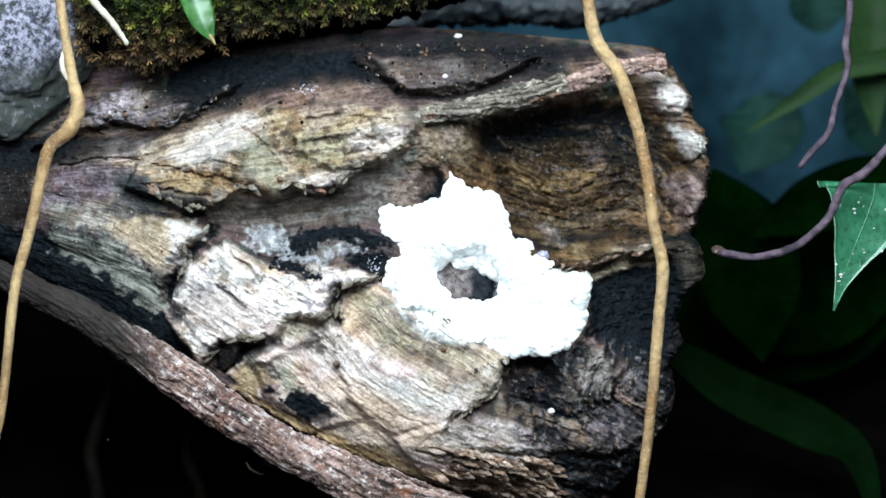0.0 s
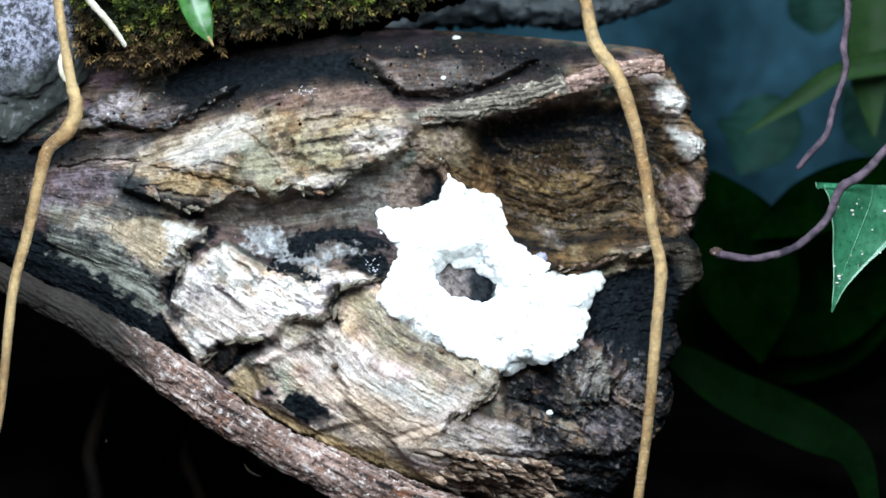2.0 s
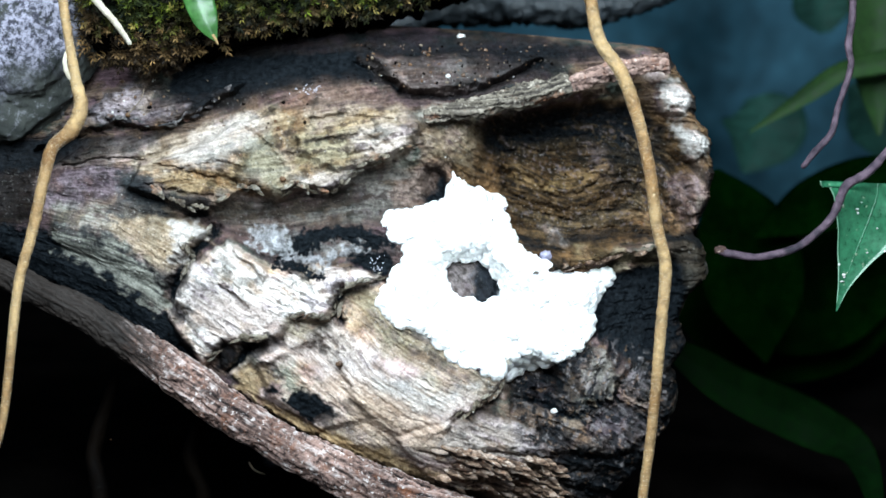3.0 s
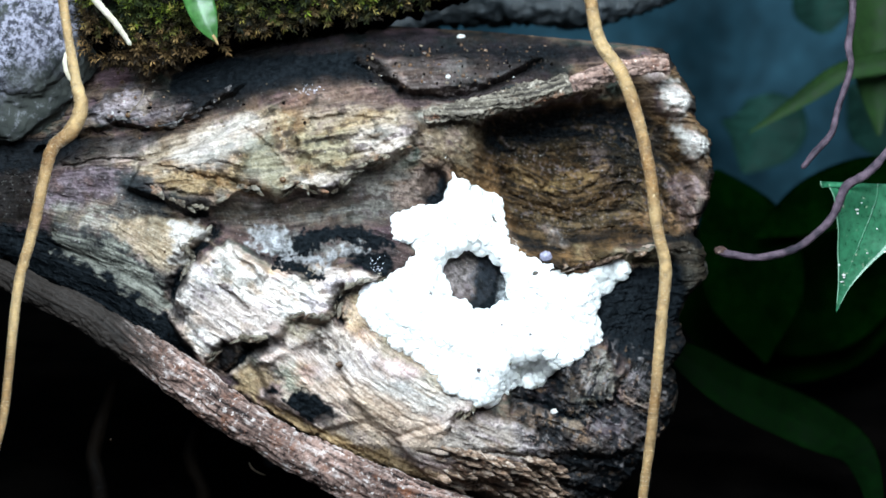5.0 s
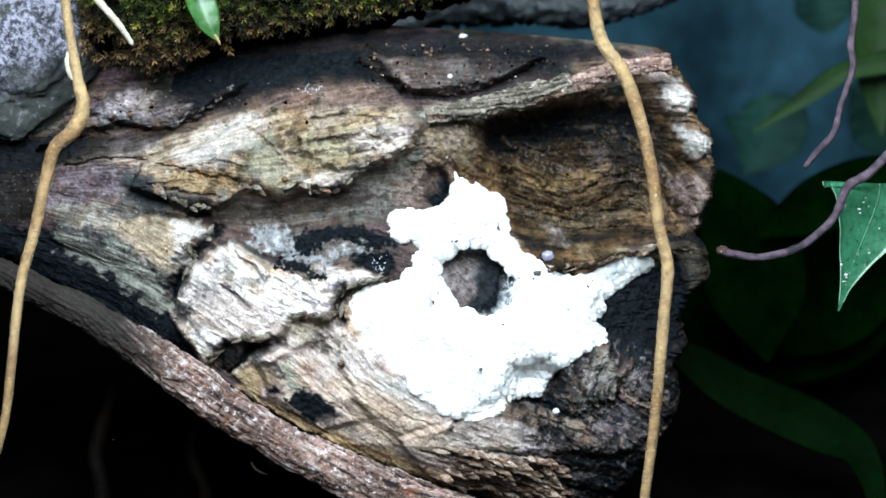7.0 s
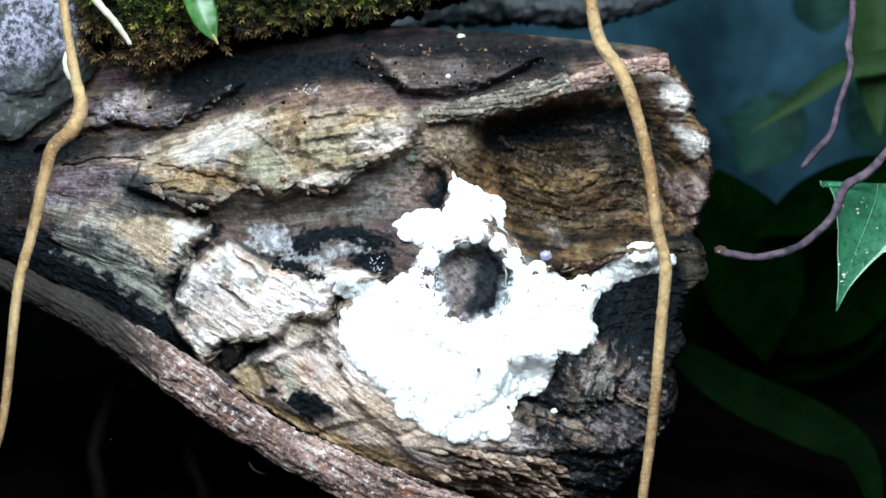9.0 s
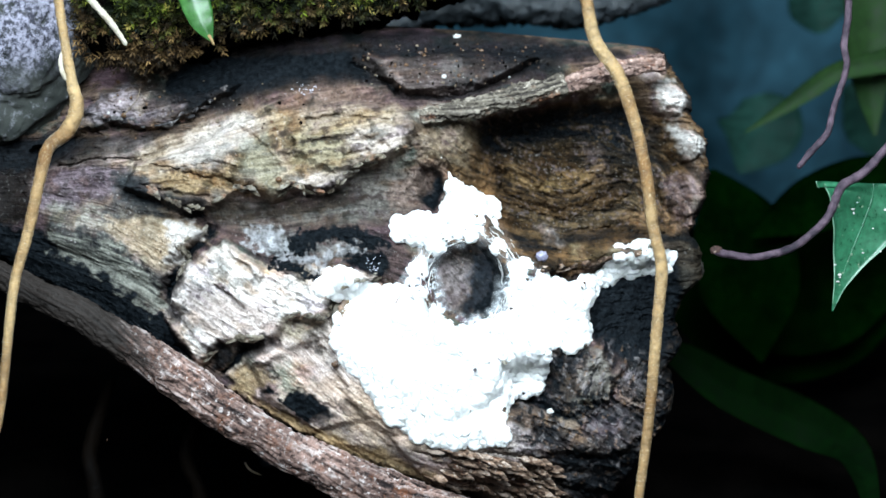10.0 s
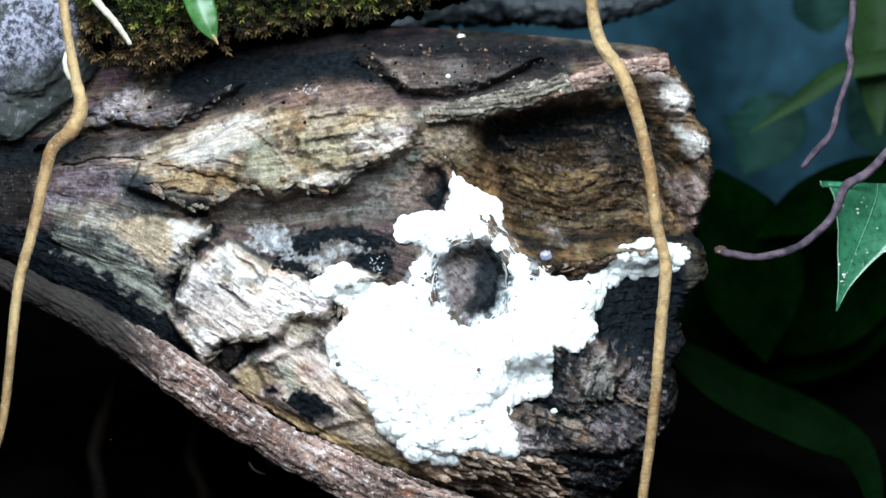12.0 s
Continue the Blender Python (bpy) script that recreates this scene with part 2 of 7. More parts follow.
def film_material():
    m, t, b = material("slime_film")
    veil = t.nodes.new("ShaderNodeAttribute")
    veil.attribute_name = "veil"
    fine = noise_of(t, 700.0, 4.0, 0.6)
    b.inputs["Base Color"].default_value = (0.88, 0.92, 0.95, 1)
    b.inputs["Roughness"].default_value = 0.35
    n = t.nodes.new("ShaderNodeMath")
    n.operation = "MULTIPLY"
    t.links.new(mix_value(t, fine, (0.75, 1.0)), n.inputs[0])
    t.links.new(veil.outputs["Fac"], n.inputs[1])
    t.links.new(n.outputs[0], b.inputs["Alpha"])
    return m


FILM = film_material()


def moss_material():
    m, t, b = material("moss")
    young_shade = t.nodes.new("ShaderNodeAttribute")
    young_shade.attribute_name = "young_shade"
    at_colour = t.nodes.new("ShaderNodeAttribute")
    at_colour.attribute_name = "dry"
    # young tips are lighter; near-black bases hold the gaps' shade
    green = mix(t, young_shade.outputs["Fac"], (0.002, 0.005, 0.001), (0.10, 0.13, 0.010))
    dry = mix(t, young_shade.outputs["Fac"], (0.007, 0.004, 0.0015), (0.29, 0.17, 0.065))
    t.links.new(mix(t, at_colour.outputs["Fac"], green, dry), b.inputs["Base Color"])
    b.inputs["Roughness"].default_value = 0.7
    b.inputs["Specular IOR Level"].default_value = 0.15
    return m


MOSS = moss_material()


# ---- building helpers ----
def mesh_from(name, verts, faces, mat, smooth_faces=True):
    me = bpy.data.meshes.new(name)
    me.from_pydata([tuple(v) for v in verts], [], [tuple(int(i) for i in f) for f in faces])
    me.materials.append(mat)
    if smooth_faces:
        me.polygons.foreach_set("use_smooth", [True] * len(me.polygons))
    me.update()
    return me


def part(name, me, parent=None, label=""):
    ob = new(name, me)
    ob.parent = parent
    if label:
        tagged(ob, label)
    return ob


def world_points(x, z, w):
    """Arrays of x, z, w into an array of world points."""
    m = np.array(FRAME)
    p = np.stack([x.ravel() * MM, -w.ravel() * MM, z.ravel() * MM], 1)
    return p @ m[:3, :3].T + m[:3, 3]


def curve_points(points, n):
    """A smooth line (Catmull-Rom) through the points, n samples."""
    p = np.array([points[0]] + list(points) + [points[-1]], float)
    out = []
    for u in np.linspace(0, len(points) - 1 - 1e-6, n):
        i = int(u)
        f = u - i
        a, b, c, d = p[i], p[i + 1], p[i + 2], p[i + 3]
        out.append(0.5 * ((2 * b) + (c - a) * f + (2 * a - 5 * b + 4 * c - d) * f * f + (3 * b - a - 3 * c + d) * f ** 3))
    return np.array(out)


def tube(points, radii, n=90, m=16, flat=1.0, rough=0.0, grain=1.0, seed=1, tilt=0.0, lumps=0.0, fibrous=0.0):
    """Verts and faces of a tapered, rough tube along a smooth line of (x, z, w); flat squeezes it along w."""
    line = curve_points(points, n)
    rad = np.interp(np.linspace(0, 1, n), np.linspace(0, 1, len(radii)), radii)
    tang = np.gradient(line, axis=0)
    tang /= np.linalg.norm(tang, axis=1)[:, None] + 1e-9
    out = np.array([0, 0, 1.0])
    side = np.cross(tang, out)
    side /= np.linalg.norm(side, axis=1)[:, None] + 1e-9
    front = np.cross(side, tang)
    ang = np.linspace(0, 2 * np.pi, m, endpoint=False) - np.pi / 2
    length = np.concatenate([[0], np.cumsum(np.linalg.norm(np.diff(line, axis=0), axis=1))])
    ll, aa = np.meshgrid(length, ang, indexing="ij")
    round_it = (aa + 2) * rad[:, None]
    rough_a = fbm(ll * grain * 0.10 + 30, round_it * grain * 0.22 + 40, 5, seed, 0.6)
    crack = np.abs(fbm(ll * grain * 0.05 + 60, round_it * grain * 0.2 + 10, 4, seed + 3) - 0.5)
    bumpy = 1 + rough * ((rough_a - 0.5) * 2 - 0.5 * np.exp(-(crack / 0.05) ** 2))
    bumpy = bumpy + lumps * (fbm(ll * 0.05 + 5, round_it * 0.05 + 30, 2, seed + 9) - 0.5) * 2
    strand = fbm(ll * 0.022 + 20 + 0.5 * rough_a, round_it * 0.75 + 70 + 0.6 * rough_a, 5, seed + 21, 0.62)
    flake_edge = fbm(ll * 0.11 + 4, round_it * 0.3 + 8, 5, seed + 25)
    if fibrous:
        bumpy = bumpy + fibrous * ((strand - 0.5) * 1.4 + 0.5 * smooth(0.45, 0.5, flake_edge) - 0.25)
    r = rad[:, None] * bumpy
    ends = np.minimum(np.arange(n), np.arange(n)[::-1])
    r = r * np.sqrt(np.clip((ends + 0.15) / 2.5, 0, 1))[:, None]
    ca, sa = np.cos(aa + tilt), np.sin(aa + tilt)
    p = line[:, None, :] + side[:, None, :] * (r * ca)[..., None] + front[:, None, :] * (r * sa * flat)[..., None]
    verts = world_points(p[..., 0], p[..., 1], p[..., 2])
    faces = []
    for i in range(n - 1):
        for j in range(m):
            k = (j + 1) % m
            faces.append((i * m + j, i * m + k, (i + 1) * m + k, (i + 1) * m + j))
    faces.append(tuple(range(m)))
    faces.append(tuple((n - 1) * m + j for j in range(m))[::-1])
    tube.grain = np.stack([strand.ravel(), 0.6 * flake_edge.ravel() + 0.4 * strand.ravel()], 1)
    return verts, faces


def grid_faces(a, b):
    i = np.arange((a - 1) * b).reshape(a - 1, b)[:, :-1].ravel()
    return np.stack([i, i + b, i + b + 1, i + 1], 1)


def fast_mesh(name, verts, quads, mat):
    me = bpy.data.meshes.new(name)
    me.vertices.add(len(verts))
    me.vertices.foreach_set("co", np.asarray(verts, np.float32).ravel())
    me.loops.add(len(quads) * 4)
    me.loops.foreach_set("vertex_index", np.asarray(quads, np.int32).ravel())
    me.polygons.add(len(quads))
    me.polygons.foreach_set("loop_start", np.arange(len(quads), dtype=np.int32) * 4)
    me.polygons.foreach_set("use_smooth", np.ones(len(quads), bool))
    me.materials.append(mat)
    me.update(calc_edges=True)
    me.validate()
    return me


# ---- ground and wall behind ----
def make_ground():
    n = 160
    g = np.sign(np.linspace(-1, 1, n)) * np.abs(np.linspace(-1, 1, n)) ** 3
    x, y = np.meshgrid(g * 40, g * 40, indexing="ij")
    near = np.exp(-(x ** 2 + y ** 2) / 0.5)
    z = (fbm(x * 14 + 50, y * 14 + 50, 4, 3) - 0.5) * 0.03 * near - 0.006
    verts = np.stack([x.ravel(), y.ravel(), z.ravel()], 1)
    tagged(part("ground", fast_mesh("ground", verts, grid_faces(n, n), SOIL)), "bare soil under the log, shade put into its black", "ground", kind="structure")
    # an added rough bank closes the view behind the plants, haze put into its blue
    a, h = 60, 40
    u, v = np.meshgrid(np.linspace(-2.2, 2.2, a), np.linspace(-0.05, 2.2, h), indexing="ij")
    yy = 0.85 + 0.12 * v - 0.12 * u * u + (fbm(u * 5 + 20, v * 5 + 20, 4, 8) - 0.5) * 0.12
    verts = np.stack([u.ravel(), yy.ravel(), v.ravel()], 1)
    tagged(part("backdrop", fast_mesh("backdrop", verts, grid_faces(a, h), WALL)), "added blue-grey backdrop bank behind the plants, haze in its colour", "bank", kind="structure")


make_ground()


# ---- the log ----
TOP = [(-285.9, 50.4), (-222.6, 57), (-180.4, 76.8), (-154, 95.2), (-127.7, 101.8), (-101.3, 105.8), (-43.3, 105.8), (22.7, 101.8), (83.3, 96.3), (133.5, 90.5)]
FOOT = [(-285.9, 5.5), (-222.6, -3.7), (-206.8, -12.9), (-180.4, -27.4), (-151.4, -44.6), (-127.7, -59.1), (-88.1, -85.5), (-59.1, -100), (-38, -111), (4.2, -129), (57, -131.6), (83.3, -121.1), (133.5, -94.7)]
END = [(99.4, 98.1), (104.5, 87.8), (107.1, 80.1), (113.8, 69.8), (113.3, 60.8), (120, 49.2), (120, 33.7), (118.2, 19.6), (111, 7.5), (116.4, 0.3), (116.4, -12.6), (108.2, -20.3), (104.5, -30.6), (107.1, -42.2), (102, -51.2), (103.5, -64.1), (99.9, -77), (93.7, -83.4), (86.5, -100.2), (77.5, -113), (65.9, -133.6)]
LEFT_END = -284.0


def line_at(line, v, axis):
    pts = sorted(line, key=lambda p: p[axis])
    return np.interp(v, [p[axis] for p in pts], [p[1 - axis] for p in pts])


# which way the fibres run: x, z and degrees, upper and lower face
def lay(points, angles):
    return [(*p, a) for p, a in zip(points, angles)]


UPPER_LAY = lay([(-171, 42.8), (-121, 42.8), (-83.5, 55.2), (-46, 57.8), (-21, 50.2), (-96, 27.8), (-56, 35.2), (-46, 17.8), (-83.5, 12.8), (-171, 15.2), (29, 45.2), (54, 55.2), (44, 30.2), (66.5, 27.8), (54, 10.2), (86.5, 45.2), (99, 27.8), (4, 47.8), (4, 80.2), (41.5, 82.8), (-46, 77.8), (-96, 72.8), (79, 82.8)],
                [12, 18, 25, 8, 20, -12, 10, 8, 8, -8, -20, 8, -30, 20, -5, -15, -70, -40, 8, 12, 8, 20, 8])
LOWER_LAY = lay([(-146, 0.2), (-166, -9.8), (-121, -9.8), (-91, -4.8), (-66, -19.8), (-46, -7.2), (-56, 2.8), (-36, 5.2), (-108.5, -29.8), (-91, -49.8), (-66, -59.8), (-41, -39.8), (-26, -29.8), (-36, -64.8), (-6, -49.8), (14, -52.2), (-21, -79.8), (-1, -87.2), (29, -84.8), (16.5, -104.8), (54, -84.8), (69, -52.2), (79, -74.8), (84, -19.8), (69, -4.8), (11.5, -14.8)],
                [-22, -25, -35, -38, -30, 20, 25, -20, -38, -38, -38, -55, -42, -38, -32, -30, -28, -15, -20, -25, -30, 70, -30, 5, 14, -50])


class Fibres:
    """Noise drawn out along the fibres, on an even grid."""

    def __init__(self):
        self.x0, self.z0, self.d = -292.0, -140.0, 0.35
        self.nx, self.nz = 1260, 720
        i, j = np.meshgrid(np.arange(self.nx), np.arange(self.nz), indexing="ij")
        x, z = self.x0 + i * self.d, self.z0 + j * self.d
        c, s, total = np.zeros(x.shape), np.zeros(x.shape), np.zeros(x.shape)
        for px, pz, a in UPPER_LAY + LOWER_LAY:
            k = 1 / ((x - px) ** 2 + (z - pz) ** 2 + 60) ** 1.5
            c += k * math.cos(radians(2 * a))
            s += k * math.sin(radians(2 * a))
        a = np.arctan2(s, c) / 2 + 0.5 * (fbm(x * 0.05, z * 0.05, 3, 91) - 0.5)
        self.dx, self.dz, self.i, self.j = np.cos(a), np.sin(a), i, j

    def drawn(self, cell, length, seed):
        rng = np.random.RandomState(seed)
        k = max(1, round(cell / self.d))
        src = rng.rand(self.nx // k + 2, self.nz // k + 2)
        for _ in range(1):
            src = (src + np.roll(src, 1, 0) + np.roll(src, 1, 1)) / 3
        total = np.zeros(self.i.shape)
        steps = max(4, int(length / (2 * self.d * k * 0.9)))
        for way in (1, -1):
            px, pz = self.i.astype(float), self.j.astype(float)
            for _ in range(steps):
                a = np.clip(px.astype(int), 0, self.nx - 1)
                b = np.clip(pz.astype(int), 0, self.nz - 1)
                total += src[a // k, b // k]
                px += way * self.dx[a, b] * k * 0.9
                pz += way * self.dz[a, b] * k * 0.9
        if k > 1:
            for _ in range(k):
                total = (2 * total + np.roll(total, 1, 0) + np.roll(total, -1, 0) + np.roll(total, 1, 1) + np.roll(total, -1, 1)) / 6
        total = (total - total.mean()) / total.std()
        return np.clip(0.5 + total * 0.19, 0, 1)

    def at(self, grid, x, z):
        u = np.clip((x - self.x0) / self.d, 0, self.nx - 2)
        v = np.clip((z - self.z0) / self.d, 0, self.nz - 2)
        i, j = u.astype(int), v.astype(int)
        fu, fv = u - i, v - j
        return (grid[i, j] * (1 - fu) + grid[i + 1, j] * fu) * (1 - fv) + (grid[i, j + 1] * (1 - fu) + grid[i + 1, j + 1] * fu) * fv


class Face:
    """The log's face as heights over x and z, with its stains."""

    def __init__(self, x, z):
        self.x, self.z = x, z
        self.wx = x + 3.2 * (fbm(x * 0.10 + 9, z * 0.10 + 3, 5, 21) - 0.5)
        self.wz = z + 3.2 * (fbm(x * 0.10 + 71, z * 0.10 + 33, 5, 22) - 0.5)
        self.jx = self.wx + 1.6 * (fbm(x * 0.45, z * 0.45, 3, 23, 0.6) - 0.5)
        self.jz = self.wz + 1.6 * (fbm(x * 0.45 + 50, z * 0.45, 3, 24, 0.6) - 0.5)
        self.h = np.zeros(x.shape)
        self.stains = {k: np.zeros(x.shape) for k in ("pale", "black", "brown", "grey")}
        self.tone = np.zeros(x.shape + (3,))
        self.cover = np.zeros(x.shape)
        fibres = Fibres()
        self.fine = fibres.at(fibres.drawn(0.35, 9, 5), x, z)
        self.medium = fibres.at(fibres.drawn(1.05, 22, 6), x, z)
        self.coarse = fibres.at(fibres.drawn(2.8, 45, 7), x, z)

    def near(self, pts, margin):
        xs, zs = [p[0] for p in pts], [p[1] for p in pts]
        return (self.x > min(xs) - margin) & (self.x < max(xs) + margin) & (self.z > min(zs) - margin) & (self.z < max(zs) + margin)

    def mask(self, poly, soft, ragged=1.0):
        out = np.zeros(self.x.shape)
        k = self.near(poly, soft + 6)
        x = self.x[k] + ragged * (self.wx - self.x)[k]
        z = self.z[k] + ragged * (self.wz - self.z)[k]
        out[k] = smooth(-soft, soft, signed(x, z, poly))
        return out

    def plate(self, poly, height, soft, ragged=1.0):
        self.h += height * self.mask(poly, soft, ragged)

    def band(self, line, width):
        out = np.zeros(self.x.shape)
        k = self.near(line, width * 3 + 4)
        d = np.full(k.sum(), 1e9)
        for p, q in zip(line, line[1:]):
            d = np.minimum(d, seg_dist(self.jx[k], self.jz[k], p, q))
        broad = width * (0.45 + 1.1 * fbm(self.x[k] * 0.13 + 60, self.z[k] * 0.13, 3, 25))
        out[k] = np.exp(-(d / broad) ** 2)
        return out

    def groove(self, line, depth, width, black=0.0):
        b = self.band(line, width)
        self.h -= depth * b
        if black:
            self.stain("black", np.clip(b * 1.6 - 0.3, 0, 1) * black)

    def stain(self, name, amount):
        self.stains[name] = np.maximum(self.stains[name], amount)

    def clear(self, name, amount):
        self.stains[name] *= 1 - amount

    def blot(self, name, poly, amount=1.0, soft=2.5, patchy=0.0, scale=0.12):
        m = np.zeros(self.x.shape)
        k = self.near(poly, soft + 8)
        x, z = self.x[k], self.z[k]
        d = signed(x + 1.3 * (self.wx[k] - x), z + 1.3 * (self.wz[k] - z), poly)
        n = 0.7 * fbm(x * scale + 7, z * scale + 5, 5, 51, 0.6) + 0.3 * self.medium[k]
        m[k] = smooth(-soft * 0.6, soft * 0.6, d + (2 + 14 * patchy) * (n - 0.46 - 0.08 * patchy))
        self.stain(name, m * amount)


    def tint(self, dark, light, poly, amount=1.0, soft=3.0, patchy=0.3, scale=0.1, fibre=0.75, bare=0.0):
        """Wood of another colour: its fibres run from dark to light; bare clears the rot off it."""
        k = self.near(poly, soft + 10)
        x, z = self.x[k], self.z[k]
        d = signed(x + 1.5 * (self.wx[k] - x), z + 1.5 * (self.wz[k] - z), poly)
        n = 0.65 * fbm(x * scale + 27, z * scale + 15, 5, 52, 0.6) + 0.35 * self.medium[k]
        m = smooth(-soft, soft, d + (2 + 16 * patchy) * (n - 0.46 - 0.1 * patchy)) * amount
        blotch = fbm(x * 0.3 + 4, z * 0.3 + 8, 4, 55, 0.6)
        g = smooth(0.24, 0.76, fibre * (0.55 * self.fine[k] + 0.45 * self.medium[k]) + (1 - fibre) * blotch)
        colour = np.array(dark) + (np.array(light) - np.array(dark)) * g[:, None]
        self.tone[k] = self.tone[k] * (1 - m)[:, None] + colour * m[:, None]
        self.cover[k] = self.cover[k] + (1 - self.cover[k]) * m
        if bare:
            for name in ("black", "grey"):
                self.stains[name][k] *= 1 - bare * m


    def flecks(self, dark, light, poly, scale, cut, amount, seed):
        """Scattered small patches of another colour within an area."""
        k = self.near(poly, 6)
        x, z = self.x[k], self.z[k]
        n = 0.75 * fbm(x * scale, z * scale, 4, seed, 0.6) + 0.25 * self.medium[k]
        m = smooth(-3, 3, signed(x, z, poly)) * smooth(cut, cut + 0.06, n) * amount
        colour = np.array(dark) + (np.array(light) - np.array(dark)) * self.fine[k][:, None]
        self.tone[k] = self.tone[k] * (1 - m)[:, None] + colour * m[:, None]
        self.cover[k] = self.cover[k] + (1 - self.cover[k]) * m
        self.stains["black"][k] *= 1 - m

    def weather(self):
        """Rain stains, tannin and dark algae over all the wood, in drifts and flecks along the fibres."""
        x, z = self.x, self.z
        drift = [0.6 * fbm(x * s + o, z * s + 2 * o, 5, 110 + o, 0.6) + 0.4 * g for s, o, g in ((0.07, 3, self.coarse), (0.085, 13, self.medium), (0.11, 23, self.coarse), (0.3, 33, self.medium))]
        layers = ((smooth(0.53, 0.66, drift[0]) * 0.55, (0.60, 0.38, 0.20)), (smooth(0.53, 0.66, drift[1]) * 0.6, (0.42, 0.36, 0.46)),
                  (smooth(0.55, 0.64, drift[2]) * 0.7, (0.16, 0.19, 0.20)), (smooth(0.57, 0.66, drift[3]) * 0.75, (0.14, 0.13, 0.13)))
        for m, colour in layers:
            self.tone *= 1 - m[..., None] * (1 - np.array(colour))


def carve(f):
    # broad forms
    f.plate([(-139.8, 26.5), (-133.5, 37.8), (-113.5, 43.2), (-91, 55.8), (-66, 63.8), (-36, 64.8), (-14.8, 60.2), (-11.5, 53.2), (-16, 44.8), (-36, 35.8), (-44.8, 27.8), (-52.2, 24.5), (-66, 28.2), (-73.5, 21.8), (-86, 26.5), (-103.5, 16.8), (-121, 19.8)], 8, 1.6)
    f.plate([(-113.5, 35.2), (-91, 47.8), (-76, 51.5), (-71, 37.8), (-71, 24), (-86, 29)], 3, 3)
    f.plate([(-66, 50.2), (-41, 54), (-16, 54), (-16, 44), (-36, 35.2), (-48.5, 35.2), (-63.5, 41.5)], 3.5, 1.5)
    f.plate([(-121, 14), (-76, 22.2), (-51, 24.5), (-36, 35.2), (-13.5, 42.8), (1.5, 37.8), (1.5, 22.8), (-21, 11.5), (-56, 9.8), (-86, 5.2), (-108.5, 10.8)], -9, 5)
    f.plate([(-172.2, 11.5), (-143.5, 13.2), (-121, 9.8), (-104.5, 7.2), (-114.8, 0.2), (-112.2, -7.2), (-123.5, -16), (-146, -5.2), (-171, 4)], 3, 3.0)
    f.plate([(-109.8, -7.2), (-96, 3.2), (-78.5, -6.8), (-56, -6.2), (-41, -6.2), (-28, -12.2), (-43.5, -16.8), (-50.5, -29.8), (-66, -29.8), (-76, -39.8), (-96, -40.2), (-105.5, -51), (-118.5, -36), (-121.5, -24.8)], 9, 2.4)
    f.plate([(-96.5, 3.2), (-88.5, 3.2), (-75.5, -10.2), (-78.5, -12.8)], 2.5, 1.0)
    f.plate([(-49.8, -33.5), (-43.5, -20.2), (-28.5, -15.2), (-6, -32.2), (16.5, -41.2), (27, -47.2), (22, -62.2), (1.5, -75.2), (-21, -81), (-41, -64.8)], 4, 3)
    f.plate([(-43, -19.8), (-28.5, -14.8), (-21, -26), (-1, -37.2), (14, -46), (4, -52.2), (-21, -49.8), (-36, -42.2)], -4, 5)
    f.plate([(-86, -46), (-71, -43.5), (-56, -52.2), (-36, -73.5), (-56, -79.8), (-76, -64.8)], 3, 2)
    f.plate([(-103.5, -39.8), (-86, -39.8), (-61, -29.8), (-52.2, -37.2), (-66, -44.8), (-76, -49.8), (-96, -52.2)], 3, 2)
    f.plate([(-21, -82.8), (-1, -75.2), (21.5, -72.2), (40.2, -79.8), (45.2, -89.8), (29, -97.2), (-6, -102.2)], 4.5, 1.5)
    f.plate([(25.2, -49.8), (41.5, -46.2), (50.2, -54.8), (45.2, -70.2), (29, -70.2)], -14, 2.5)
    f.plate([(-5.5, -7.2), (4, 0.2), (19, 1.2), (28.5, -12.2), (27, -27.2), (11.5, -32.8), (-1.5, -27.8)], -12, 4)
    f.plate([(-9.8, 35.2), (-2.2, 36.2), (1.5, 25.2), (-3.5, 17.8), (-9.8, 22.8)], -7, 2)
    f.plate([(14, 51.5), (29, 59), (54, 65.8), (86.5, 68.2), (101.5, 56.5), (109.5, 35.2), (107, 10.2), (79, 7.2), (54, 4), (31.5, 5.2), (16.5, 25.2)], -26, 9)
    f.plate([(65.2, -11), (101.5, -3.5), (100.2, -39.8), (79, -42.8), (64, -39.8)], -9, 6)
    f.plate([(56.5, -49.8), (69, -42.2), (79, -49.8), (71.5, -64.8), (59, -64.8)], 4, 2)
    f.plate([(54, -74.8), (86.5, -79.8), (76.5, -89.8), (44, -87.2)], 3, 2)
    f.plate([(-36, 88.2), (-16, 86.5), (11.5, 90.2), (44, 87.2), (19, 74), (-11, 70.8), (-21, 72.8)], 5, 1.5)
    f.plate([(15.2, 65.2), (36.5, 70.2), (54, 75.2), (55.2, 69.8), (36.5, 62.8), (16.5, 59)], 5, 1.5)
    f.plate([(-183.5, 43.2), (-173.5, 54), (-158.5, 62.8), (-151, 69), (-138.5, 72.8), (-113.5, 67.2), (-89.8, 75.2), (-99.8, 67.2), (-112.2, 59), (-126, 53.8), (-146, 56.8), (-158.5, 52.2), (-173.5, 45.8)], 7.5, 0.9, 1.6)
    f.plate([(-158.5, 61.5), (-146, 69), (-133.5, 69), (-138.5, 59), (-153.5, 57.8)], 3, 2)
    # broken nodules on the end's rim
    for c, r, hgt in (([(102.8, 68.2)], 8.5, 7), ([(109.5, 46.5)], 7.5, 7), ([(108.5, 24)], 9, 6), ([(95.2, 82.8)], 8, 3)):
        d = np.hypot(f.wx - c[0][0], f.wz - c[0][1])
